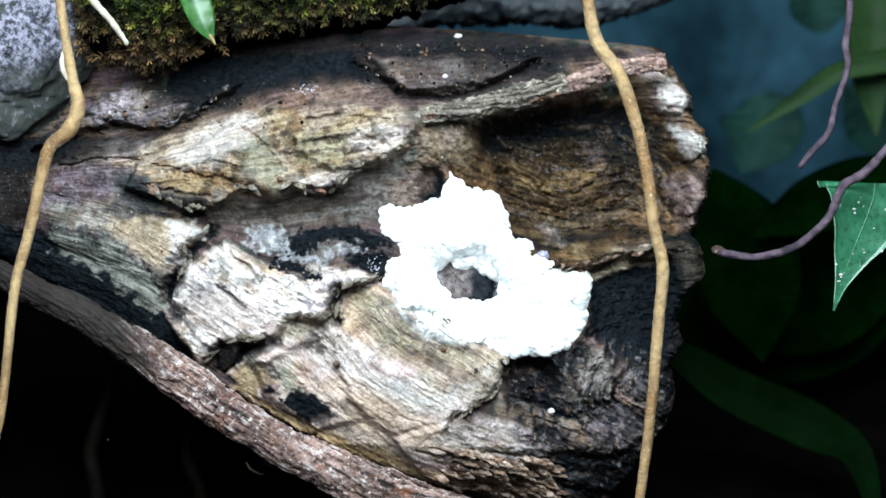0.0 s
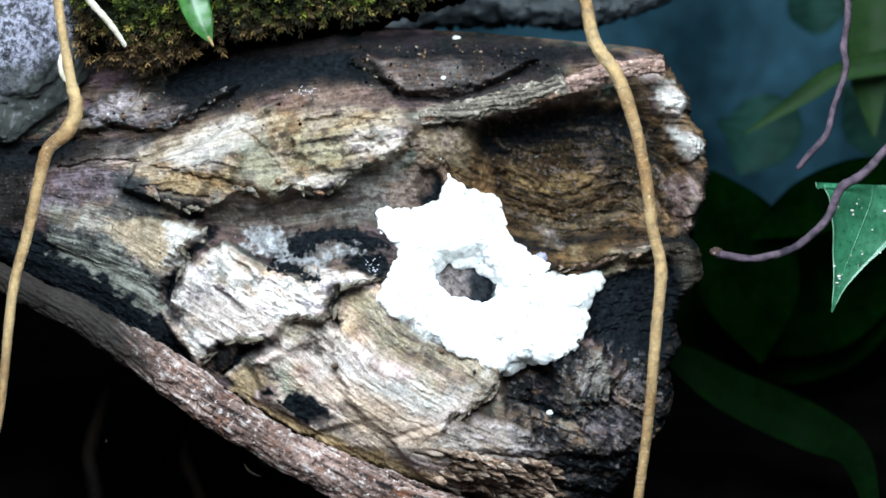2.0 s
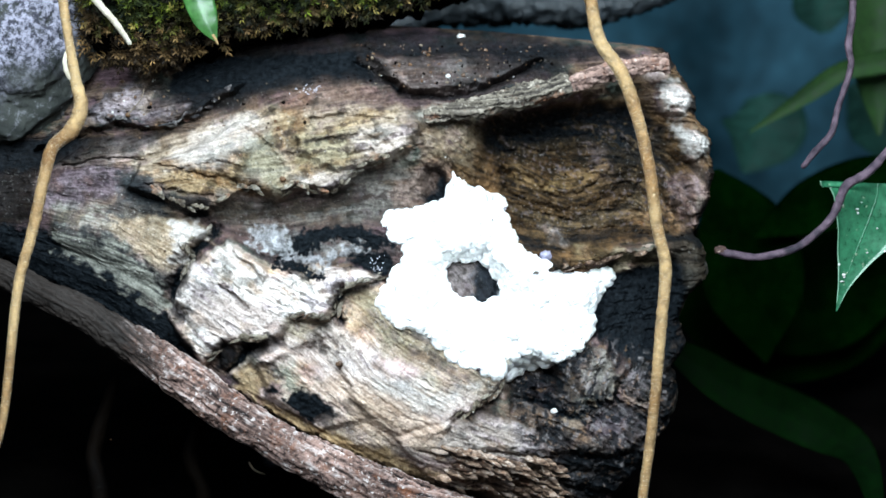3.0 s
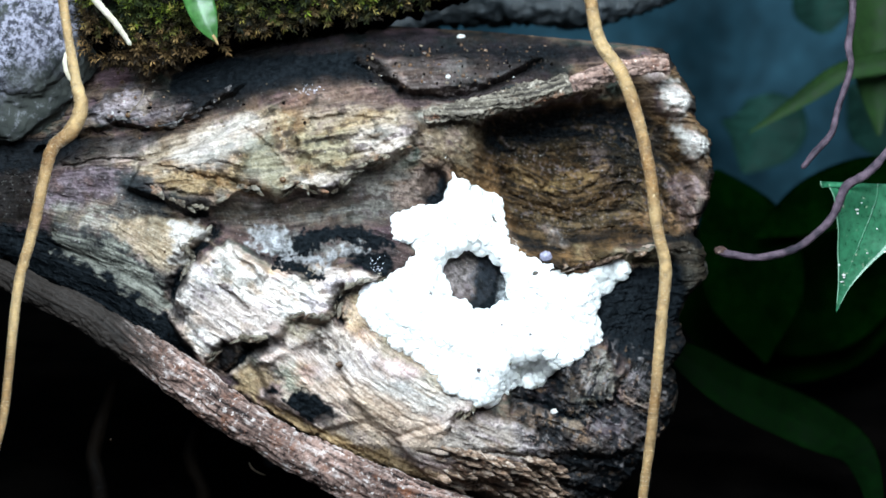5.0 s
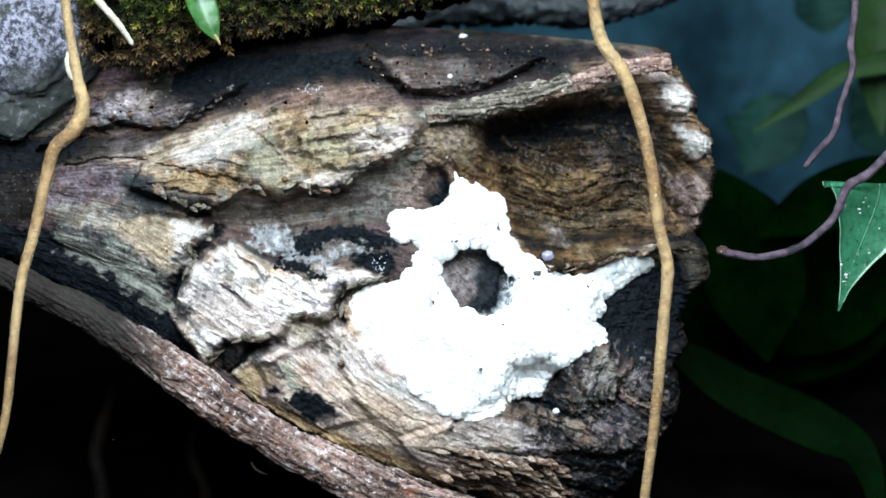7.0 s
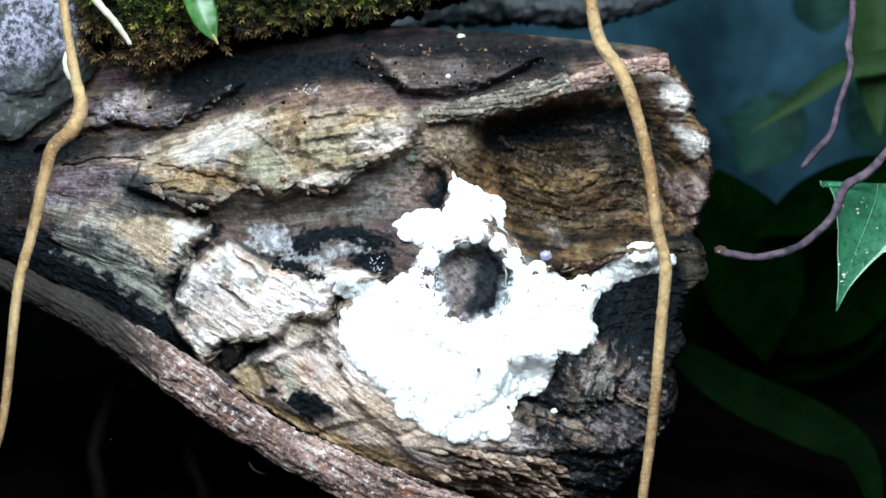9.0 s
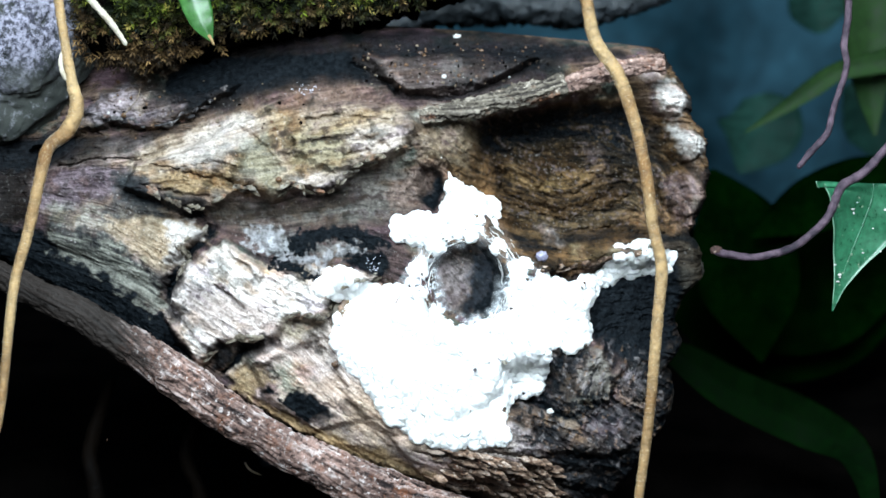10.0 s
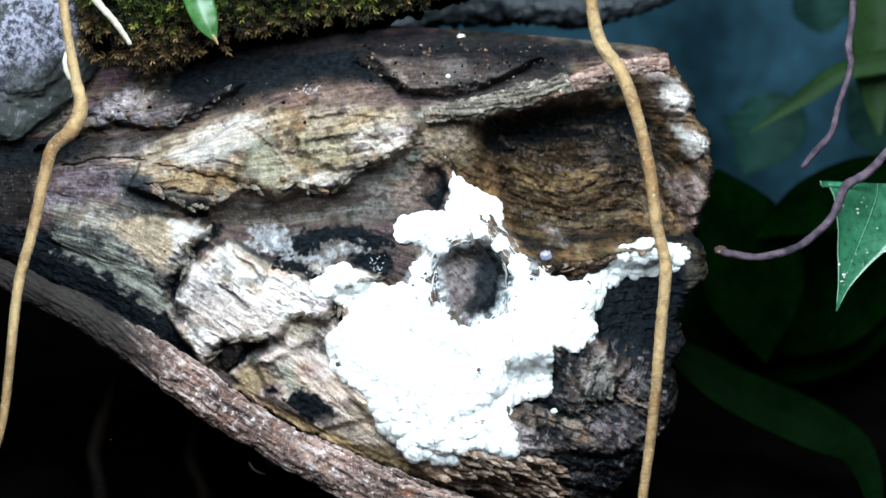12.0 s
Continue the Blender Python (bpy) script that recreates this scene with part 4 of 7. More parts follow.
    f.tint((0.125, 0.103, 0.058), (0.31, 0.272, 0.172), [(-66, 49), (-46, 55.2), (-33.5, 47.8), (-41, 37.8), (-56, 35.2), (-66, 35.2)], 0.75, 4, 0.3, 0.1, 0.7, 0.6)
    f.tint((0.27, 0.222, 0.19), (0.65, 0.56, 0.50), [(-36, 54), (-13.5, 54), (-15.5, 45.2), (-23.5, 39), (-36, 41.5), (-41, 46.5)], 0.8, 2, 0.45, 0.16, 0.6, 0.8)
    f.tint((0.27, 0.222, 0.19), (0.65, 0.56, 0.50), [(-68.5, 32.8), (-56, 31.5), (-36, 37.8), (-46, 27.8), (-52.2, 24), (-66, 26.5)], 0.85, 1.8, 0.35, 0.16, 0.6, 0.8)
    f.tint((0.12, 0.066, 0.024), (0.36, 0.25, 0.125), [(-56, 51.5), (-36, 61.5), (-21, 61.5), (-36, 56.5), (-48.5, 50.8)], 0.6, 2, 0.4, 0.1, 0.8, 0.4)
    f.tint((0.075, 0.045, 0.034), (0.24, 0.16, 0.13), [(-76, 62.8), (-66, 75.2), (-46, 77.8), (-26, 69), (-21, 64), (-46, 62.8), (-61, 59)], 0.7, 4, 0.3, 0.1, 0.5, 0.6)
    # channel below the plate greyed: haze put into the wood colour
    f.tint((0.05, 0.046, 0.041), (0.15, 0.14, 0.125), [(-98.5, 24), (-76, 20.2), (-56, 22.8), (-41, 34), (-21, 39), (-6, 35.2), (-11, 20.2), (-23.5, 12.8), (-46, 11.5), (-76, 11.5), (-96, 10.2), (-103.5, 16.5)], 0.85, 4, 0.25, 0.1, 0.6, 0.75)
    f.tint((0.075, 0.045, 0.034), (0.24, 0.16, 0.13), [(-23.5, 27.8), (-13.5, 36.5), (4, 41.5), (-3.5, 27.8), (-11, 22.8), (-6, 17.8), (-21, 15.2)], 0.6, 3, 0.5, 0.2, 0.4, 0.5)
    f.tint((0.05, 0.036, 0.044), (0.215, 0.165, 0.19), [(-176, 35.2), (-158.5, 39), (-137.2, 36.5), (-142.2, 24), (-158.5, 19), (-181, 17.8)], 0.9, 3, 0.2, 0.1, 0.8, 0.85)
    f.tint((0.165, 0.122, 0.082), (0.46, 0.37, 0.275), [(-144.8, 37.8), (-131, 40.2), (-121, 35.2), (-129.8, 30.2), (-138.5, 35.2)], 0.8, 3, 0.3, 0.1, 0.7, 0.7)
    f.tint((0.012, 0.016, 0.018), (0.075, 0.085, 0.09), [(-143.5, 35.2), (-133.5, 34), (-129, 24), (-123.5, 19), (-133.5, 16.5), (-144.8, 25.2)], 0.85, 3, 0.35, 0.15, 0.4, 0)
    f.tint((0.06, 0.058, 0.05), (0.34, 0.33, 0.28), [(-172.2, 19), (-148.5, 20.2), (-139.8, 2.8), (-151, 4), (-171, 9)], 0.8, 3, 0.5, 0.16, 0.9, 0.6)
    f.tint((0.165, 0.122, 0.082), (0.46, 0.37, 0.275), [(-147.2, 14), (-136, 21.5), (-121, 14), (-109.8, 11.5), (-104.8, 5.2), (-113.5, 0.2), (-113, -7.2), (-121, -11), (-136, -2.2), (-146, 4)], 0.85, 2.5, 0.3, 0.14, 0.6, 0.8)
    f.tint((0.045, 0.045, 0.036), (0.26, 0.25, 0.21), [(-151, 4), (-136, -2.2), (-124.8, -14.8), (-121.8, -24.8), (-128.5, -24.8), (-142.2, -9.8), (-153.5, -2.2)], 0.75, 2.5, 0.55, 0.2, 0.9, 0.6)
    f.tint((0.012, 0.016, 0.018), (0.075, 0.085, 0.09), [(-171, 7.8), (-151, 2.8), (-131, -22.2), (-113.5, -46), (-121, -39.8), (-146, -24.8), (-168.5, -14.8), (-183.5, -2.2), (-186, 7.8)], 0.9, 4, 0.25, 0.1, 0.9, 0)
    f.tint((0.012, 0.016, 0.018), (0.075, 0.085, 0.09), [(-133.5, 15.2), (-121, 10.8), (-123.5, 2.8), (-132.2, 5.2)], 0.6, 2, 0.5, 0.2, 0.4, 0)
    f.tint((0.48, 0.42, 0.38), (0.90, 0.84, 0.79), [(-109.8, -7.2), (-96, 2.8), (-76, -9.8), (-56, -14.8), (-36, -9.8), (-29.8, -12.2), (-46, -19.8), (-56, -28.5), (-76, -32.2), (-83.5, -34.8), (-96, -39.8), (-103.5, -46), (-112.2, -39.8), (-121, -27.2), (-118.5, -21)], 0.9, 2.5, 0.22, 0.1, 0.7, 0.5)
    f.tint((0.075, 0.045, 0.034), (0.24, 0.16, 0.13), [(-116, -26), (-108.5, -16), (-91, -19.8), (-73.5, -29.8), (-91, -29.8), (-106, -29.8)], 0.5, 4, 0.4, 0.12, 0.7, 0)
    f.tint((0.05, 0.036, 0.044), (0.215, 0.165, 0.19), [(-113.5, -14.8), (-101, -12.2), (-92.2, -18.5), (-108.5, -22.2)], 0.5, 3, 0.4, 0.16, 0.5, 0)
    f.tint((0.16, 0.12, 0.075), (0.5, 0.43, 0.32), [(-71, -31), (-48.5, -26), (-53.5, -37.2), (-66, -44.8), (-72.2, -39.8)], 0.8, 2, 0.35, 0.2, 0.3, 0.6)
    f.tint((0.1, 0.1, 0.095), (0.42, 0.42, 0.4), [(-86, 9), (-71, 10.2), (-56, 2.8), (-36, 5.2), (-33.5, -2.2), (-56, -3.5), (-76, -2.2)], 0.45, 2, 0.6, 0.25, 0.4, 0)
    f.tint((0.27, 0.222, 0.19), (0.65, 0.56, 0.50), [(-48.5, -29.8), (-31, -49.8), (-1, -59.8), (21.5, -49.8), (24, -62.2), (4, -69.8), (-6, -74.8), (-21, -74.8), (-36, -59.8), (-56, -49.8), (-76, -42.2), (-61, -39.8)], 0.85, 3, 0.25, 0.1, 0.85, 0.6)
    f.tint((0.125, 0.103, 0.058), (0.31, 0.272, 0.172), [(-36, -14.8), (-26, -19.8), (-6, -29.8), (14, -42.2), (4, -49.8), (-16, -49.8), (-33.5, -37.2), (-42.2, -22.2)], 0.75, 4, 0.3, 0.1, 0.8, 0.7)
    f.tint((0.165, 0.122, 0.082), (0.46, 0.37, 0.275), [(-16, -37.2), (19, -39.8), (27.8, -46), (21.5, -62.2), (4, -62.2), (-11, -54.8)], 0.7, 3, 0.35, 0.12, 0.6, 0.7)
    f.tint((0.12, 0.066, 0.024), (0.36, 0.25, 0.125), [(-76, -71), (-56, -77.2), (-26, -87.2), (-6, -97.2), (-23.5, -97.2), (-48.5, -87.2), (-71, -78.5)], 0.6, 3, 0.35, 0.12, 0.8, 0.5)
    f.tint((0.165, 0.122, 0.082), (0.46, 0.37, 0.275), [(-56, -74.8), (-26, -67.2), (-3.5, -79.8), (-11, -89.8), (-31, -84.8), (-51, -81)], 0.7, 4, 0.3, 0.1, 0.85, 0.6)
    f.tint((0.12, 0.066, 0.024), (0.36, 0.25, 0.125), [(-91, -54.8), (-76, -49.8), (-73.5, -57.2), (-83.5, -64.8), (-91, -62.2)], 0.6, 2, 0.4, 0.2, 0.5, 0.5)
    f.tint((0.17, 0.135, 0.11), (0.52, 0.44, 0.39), [(-11, -79.8), (4, -73.5), (26.5, -73.5), (40.2, -83.5), (42.8, -92.2), (29, -94.8), (14, -92.2), (-6, -91)], 0.85, 3, 0.35, 0.15, 0.6, 0.8)
    f.tint((0.1, 0.06, 0.04), (0.46, 0.3, 0.22), [(-21, -92.2), (19, -93.5), (46.5, -93.5), (44, -110.2), (4, -110.2), (-16, -102.2)], 0.7, 4, 0.4, 0.15, 0.8, 0.6)
    f.tint((0.1, 0.085, 0.085), (0.37, 0.31, 0.32), [(29, -74.8), (41.5, -79.8), (42.8, -89.8), (31.5, -87.2)], 0.7, 2, 0.35, 0.15, 0.5, 0.8)
    f.tint((0.05, 0.046, 0.04), (0.30, 0.28, 0.245), [(59, -52.2), (64, -42.8), (74, -46), (76.5, -54.8), (71.5, -62.2), (61.5, -62.2)], 0.8, 2, 0.6, 0.2, 0.5, 0.85)
    f.tint((0.14, 0.12, 0.13), (0.46, 0.4, 0.42), [(75.2, -52.2), (89, -52.2), (90.2, -58.5), (79, -62.2)], 0.8, 2, 0.35, 0.2, 0.5, 0.85)
    f.tint((0.035, 0.03, 0.034), (0.19, 0.165, 0.18), [(61.5, -69.8), (79, -64.8), (89, -74.8), (86.5, -87.2), (74, -82.2), (64, -79.8)], 0.75, 3, 0.4, 0.15, 0.5, 0.75)
    f.tint((0.16, 0.11, 0.075), (0.48, 0.36, 0.27), [(44, -73.5), (59, -73.5), (62.8, -83.5), (54, -82.2)], 0.8, 2, 0.35, 0.2, 0.6, 0.85)
    f.tint((0.13, 0.06, 0.03), (0.36, 0.19, 0.1), [(29, -51), (36.5, -48.5), (42.8, -52.2), (39, -56), (30.2, -54.8)], 0.8, 1.5, 0.2, 0.2, 0.3, 0.9)
    f.tint((0.1, 0.06, 0.03), (0.3, 0.19, 0.1), [(50.2, -52.2), (56.5, -52.2), (57.8, -62.2), (51.5, -64.8)], 0.7, 2, 0.4, 0.2, 0.3, 0.8)
    f.tint((0.12, 0.115, 0.12), (0.45, 0.44, 0.46), [(49, -97.2), (61.5, -93.5), (64, -101), (51.5, -103.5)], 0.6, 2, 0.5, 0.25, 0.4, 0.7)
    # recess shade put into the upper hollow's brown
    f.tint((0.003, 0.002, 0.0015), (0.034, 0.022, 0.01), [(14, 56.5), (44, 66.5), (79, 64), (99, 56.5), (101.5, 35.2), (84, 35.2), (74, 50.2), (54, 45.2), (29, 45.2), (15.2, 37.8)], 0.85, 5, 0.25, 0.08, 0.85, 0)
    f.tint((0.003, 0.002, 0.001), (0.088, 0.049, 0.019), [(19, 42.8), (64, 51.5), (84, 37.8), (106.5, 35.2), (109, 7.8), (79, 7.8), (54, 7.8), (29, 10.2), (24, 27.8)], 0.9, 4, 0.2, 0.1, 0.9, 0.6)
    f.tint((0.12, 0.066, 0.024), (0.36, 0.25, 0.125), [(24, 38.2), (34, 37.8), (45.2, 29), (54, 30.8), (44, 26.5), (31.5, 31.5)], 0.75, 2, 0.25, 0.12, 0.7, 0.9)
    f.tint((0.02, 0.014, 0.006), (0.26, 0.18, 0.075), [(44, 29), (59, 36.5), (69, 35.2), (56.5, 27.8), (46.5, 25.2)], 0.8, 2, 0.25, 0.12, 0.9, 0.9)
    f.tint((0.06, 0.045, 0.05), (0.26, 0.2, 0.21), [(64, 50.2), (74, 45.2), (79, 32.8), (69, 32.8)], 0.6, 3, 0.5, 0.25, 0.3, 0.6)
    f.tint((0.05, 0.028, 0.014), (0.33, 0.195, 0.1), [(76.5, 17.8), (104, 20.2), (107.8, 9), (86.5, 9)], 0.7, 3, 0.45, 0.2, 0.4, 0.8)
    f.tint((0.13, 0.1, 0.09), (0.48, 0.42, 0.39), [(42.8, 10.2), (51.5, 10.2), (54.8, 1.5), (45.2, 2.8)], 0.8, 1.5, 0.3, 0.25, 0.3, 0.9)
    f.tint((0.045, 0.035, 0.02), (0.34, 0.26, 0.15), [(54, 2.8), (79, -1), (95.2, 0.2), (95.2, -5.2), (69, -7.2), (54, -6)], 0.8, 2, 0.3, 0.12, 0.95, 0.8)
    f.tint((0.16, 0.13, 0.085), (0.5, 0.42, 0.29), [(62.8, -11), (79, -6), (80.2, -8.5), (64, -14)], 0.85, 1.2, 0.2, 0.12, 0.95, 0.95)
    f.tint((0.06, 0.045, 0.03), (0.27, 0.21, 0.14), [(-11, 52.8), (11.5, 60.2), (16.5, 52.8), (11.5, 35.2), (1.5, 37.8), (-11, 39)], 0.7, 3, 0.4, 0.15, 0.4, 0.7)
    f.tint((0.13, 0.13, 0.115), (0.4, 0.39, 0.34), [(-16, 61.5), (4, 64), (7.8, 59), (1.5, 54), (-11, 55.2)], 0.7, 2, 0.4, 0.15, 0.6, 0.7)
    f.tint((0.2, 0.12, 0.12), (0.56, 0.42, 0.42), [(99, 32.8), (112.8, 32.8), (114, 10.2), (105.2, 11.5), (101.5, 22.8)], 0.35, 3, 0.6, 0.2, 0.4, 0.7)
    f.tint((0.010, 0.009, 0.010), (0.075, 0.066, 0.068), [(-21, 87.8), (19, 87.8), (44, 80.2), (19, 69), (-11, 67.8), (-23.5, 75.2)], 0.7, 4, 0.3, 0.12, 0.5, 0.6)
    f.tint((0.14, 0.1, 0.09), (0.42, 0.33, 0.3), [(-39.8, 86.5), (-31, 87.8), (-18.5, 77.8), (-19.8, 70.2), (-31, 77.8)], 0.8, 2, 0.3, 0.15, 0.7, 0.9)
    f.tint((0.07, 0.06, 0.07), (0.33, 0.29, 0.32), [(-158.5, 64), (-141, 76.5), (-132.2, 70.2), (-136, 60.2), (-113.5, 64), (-121, 56.5), (-139.8, 56.5), (-156, 56.5)], 0.75, 2.5, 0.35, 0.16, 0.4, 0.8)
    f.tint((0.02, 0.026, 0.022), (0.16, 0.17, 0.14), [(-171, 39), (-136, 47.8), (-133.5, 41.5), (-161, 37.8)], 0.7, 3, 0.3, 0.12, 0.9, 0.3)
    # moss shade on the shoulder, put into the wood colour
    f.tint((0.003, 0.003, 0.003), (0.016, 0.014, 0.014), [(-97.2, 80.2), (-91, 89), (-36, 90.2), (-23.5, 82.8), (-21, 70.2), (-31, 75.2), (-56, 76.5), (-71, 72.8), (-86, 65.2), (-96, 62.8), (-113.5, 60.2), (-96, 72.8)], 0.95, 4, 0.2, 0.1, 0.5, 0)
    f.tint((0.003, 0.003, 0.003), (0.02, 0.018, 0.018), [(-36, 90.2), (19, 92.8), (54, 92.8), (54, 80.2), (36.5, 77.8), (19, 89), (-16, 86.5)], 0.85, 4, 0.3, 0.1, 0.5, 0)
    # shade between rock and log, put into the wood colour
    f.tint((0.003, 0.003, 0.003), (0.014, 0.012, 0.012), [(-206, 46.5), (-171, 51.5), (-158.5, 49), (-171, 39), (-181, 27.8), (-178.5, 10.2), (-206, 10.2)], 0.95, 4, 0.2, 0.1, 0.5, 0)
    f.tint((0.05, 0.04, 0.04), (0.24, 0.2, 0.2), [(-4, -2.2), (4, 0.2), (14, -7.2), (11.5, -19.8), (4, -27.2), (-2.2, -19.8)], 0.9, 2, 0.3, 0.25, 0.3, 0.8)
    f.tint((0.008, 0.01, 0.014), (0.05, 0.062, 0.08), [(11.5, 0.2), (24, -7.2), (26.5, -22.2), (16.5, -27.2), (9, -29.8), (12.8, -14.8)], 0.95, 2, 0.3, 0.25, 0.4, 0)
    f.weather()
    # moss shade carried on over the left shoulder
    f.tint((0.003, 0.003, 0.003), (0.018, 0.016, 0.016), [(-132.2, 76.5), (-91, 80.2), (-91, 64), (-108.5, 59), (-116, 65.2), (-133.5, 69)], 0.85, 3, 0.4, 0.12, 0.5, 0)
    f.tint((0.003, 0.004, 0.005), (0.022, 0.026, 0.032), [(39, -74.8), (50.2, -74.8), (56.5, -84.8), (74, -87.2), (86.5, -89.8), (76.5, -110.2), (54, -107.2), (44, -89.8)], 0.85, 3, 0.45, 0.12, 0.4, 0)
    f.tint((0.003, 0.004, 0.005), (0.02, 0.024, 0.03), [(26.5, -49.8), (44, -46), (61.5, -39.8), (59, -49.8), (57.8, -64.8), (41.5, -68.5), (30.2, -64.8)], 0.75, 3, 0.4, 0.14, 0.4, 0)
    f.tint((0.003, 0.004, 0.005), (0.02, 0.024, 0.03), [(75.2, -39.8), (97.8, -39.8), (100.2, -74.8), (89, -74.8), (91.5, -62.2), (79, -49.8)], 0.7, 3, 0.5, 0.14, 0.4, 0)
    f.tint((0.01, 0.013, 0.015), (0.06, 0.066, 0.066), [(-171, 11.5), (-148.5, 7.8), (-133.5, -2.2), (-121, -14.8), (-123.5, -24.8), (-138.5, -14.8), (-156, -2.2), (-176, 2.8)], 0.85, 2, 0.75, 0.16, 0.8, 0)
    f.tint((0.01, 0.013, 0.015), (0.05, 0.056, 0.058), [(-146, 35.2), (-128.5, 32.8), (-121, 17.8), (-113.5, 12.8), (-133.5, 10.2), (-148.5, 15.2), (-143.5, 25.2)], 0.8, 2, 0.7, 0.2, 0.5, 0)
    f.tint((0.12, 0.12, 0.125), (0.42, 0.42, 0.44), [(-88.5, 10.2), (-71, 10.2), (-66, 0.2), (-56, -2.2), (-36, 2.8), (-31, -2.2), (-56, -8.5), (-76, -2.2), (-86, 2.8)], 0.75, 1.5, 0.8, 0.35, 0.2, 0.9)
    # more recess shade over the upper hollow, in patches
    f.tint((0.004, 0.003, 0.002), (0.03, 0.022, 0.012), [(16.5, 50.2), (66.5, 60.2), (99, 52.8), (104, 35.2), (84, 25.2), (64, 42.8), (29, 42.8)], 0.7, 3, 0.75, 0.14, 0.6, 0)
    f.tint((0.03, 0.032, 0.028), (0.26, 0.255, 0.215), [(-173.5, 10.2), (-146, 4), (-131, -7.2), (-121, -26), (-128.5, -28.5), (-148.5, -12.2), (-173.5, -1)], 0.8, 1.5, 0.85, 0.22, 1, 0.9)
    f.tint((0.18, 0.12, 0.065), (0.46, 0.36, 0.24), [(-142.2, 11.5), (-121, 16.5), (-109.8, 10.2), (-113.5, -2.2), (-123.5, -7.2), (-136, 0.2)], 0.5, 3, 0.6, 0.16, 0.5, 0.8)
    f.tint((0.3, 0.27, 0.25), (0.62, 0.58, 0.55), [(-121, 12.8), (-109.8, 11.5), (-104, 6.5), (-113.5, 1.5), (-112.2, -6), (-121, -7.2), (-118.5, 2.8)], 0.8, 1.5, 0.4, 0.25, 0.4, 0.9)
    f.tint((0.3, 0.27, 0.245), (0.68, 0.64, 0.6), [(-56, -44.8), (-21, -57.2), (1.5, -62.2), (16.5, -54.8), (21.5, -49.8), (4, -64.8), (-11, -72.2), (-36, -59.8)], 0.6, 3, 0.45, 0.1, 0.9, 0.7)
    f.tint((0.02, 0.012, 0.006), (0.24, 0.145, 0.065), [(25.2, 37.8), (35.2, 37.8), (50.2, 29), (64, 35.2), (71.5, 42.8), (76.5, 35.2), (64, 24), (50.2, 20.8), (34, 27.8)], 0.6, 2, 0.5, 0.16, 0.9, 0.3)
    f.tint((0.012, 0.009, 0.006), (0.17, 0.12, 0.065), [(29, 19), (49, 14), (69, 16.5), (89, 25.2), (91.5, 17.8), (69, 9), (44, 9)], 0.6, 2, 0.55, 0.16, 0.9, 0.3)
    f.tint((0.003, 0.004, 0.005), (0.016, 0.02, 0.024), [(64, -13.5), (96.5, -7.2), (111.5, -9.8), (99, -29.8), (97.8, -49.8), (76.5, -44.8), (64, -34.8)], 0.95, 3, 0.25, 0.12, 0.4, 0)
    f.tint((0.003, 0.004, 0.005), (0.018, 0.022, 0.028), [(79, -84.8), (89, -79.8), (86.5, -99.8), (74, -110.2), (54, -110.2), (64, -99.8)], 0.9, 3, 0.3, 0.12, 0.4, 0)
    f.tint((0.06, 0.05, 0.03), (0.3, 0.235, 0.15), [(70.2, -0.2), (81.5, -1.8), (95.2, -0.2), (95.2, -4.2), (79, -5.2), (70.2, -3.5)], 0.8, 1.2, 0.3, 0.12, 0.95, 0.9)
    f.tint((0.26, 0.17, 0.12), (0.62, 0.46, 0.35), [(-46, -52.2), (-21, -62.2), (-1, -74.8), (-6, -87.2), (-26, -82.2), (-46, -69.8), (-61, -59.8)], 0.65, 3, 0.6, 0.12, 0.85, 0.5)
    f.tint((0.2, 0.115, 0.05), (0.52, 0.36, 0.2), [(-78.5, -69.8), (-56, -78.5), (-26, -89.8), (-1, -101), (-6, -105.2), (-31, -96), (-56, -83.5), (-76, -74.8)], 0.8, 2, 0.35, 0.14, 0.85, 0.8)
    f.tint((0.24, 0.15, 0.075), (0.54, 0.4, 0.24), [(-92.2, -52.2), (-78.5, -49.8), (-74, -57.2), (-83.5, -64.8), (-91, -62.2)], 0.7, 2, 0.5, 0.2, 0.5, 0.8)
    f.tint((0.34, 0.26, 0.23), (0.72, 0.6, 0.55), [(-96, -19.8), (-78.5, -24.8), (-61, -39.8), (-46, -49.8), (-21, -54.8), (-36, -57.2), (-61, -49.8), (-78.5, -49.8), (-101, -39.8), (-111, -29.8)], 0.5, 3, 0.6, 0.12, 0.8, 0.4)
    f.tint((0.004, 0.004, 0.003), (0.04, 0.036, 0.028), [(96.5, 6.5), (119, 6.5), (119, -23.5), (96.5, -23.5)], 0.85, 2.5, 0.3, 0.16, 0.5, 0)
    f.tint((0.05, 0.034, 0.02), (0.26, 0.18, 0.11), [(24, -94.8), (44, -93.5), (50.2, -102.2), (44, -110.2), (21.5, -110.2)], 0.5, 3, 0.5, 0.16, 0.9, 0.6)
    f.tint((0.3, 0.27, 0.24), (0.6, 0.56, 0.51), [(-121, 41.5), (-106, 51.5), (-88.5, 59), (-79.8, 54.8), (-83.5, 47.8), (-98.5, 39), (-113.5, 35.2)], 0.42, 3, 0.45, 0.14, 0.7, 0.8)
    f.tint((0.13, 0.12, 0.085), (0.33, 0.31, 0.24), [(-88.5, 44.8), (-77.2, 50.2), (-69.8, 35.2), (-71, 24), (-79.8, 27.8), (-86, 35.2)], 0.42, 3, 0.35, 0.14, 0.8, 0.8)
    sound = [(25.2, -49.8), (61.5, -39.8), (76.5, -39.8), (97.8, -49.8), (101.5, -74.8), (86.5, -89.8), (76.5, -107.2), (54, -107.2), (39, -89.8), (29, -74.8)]
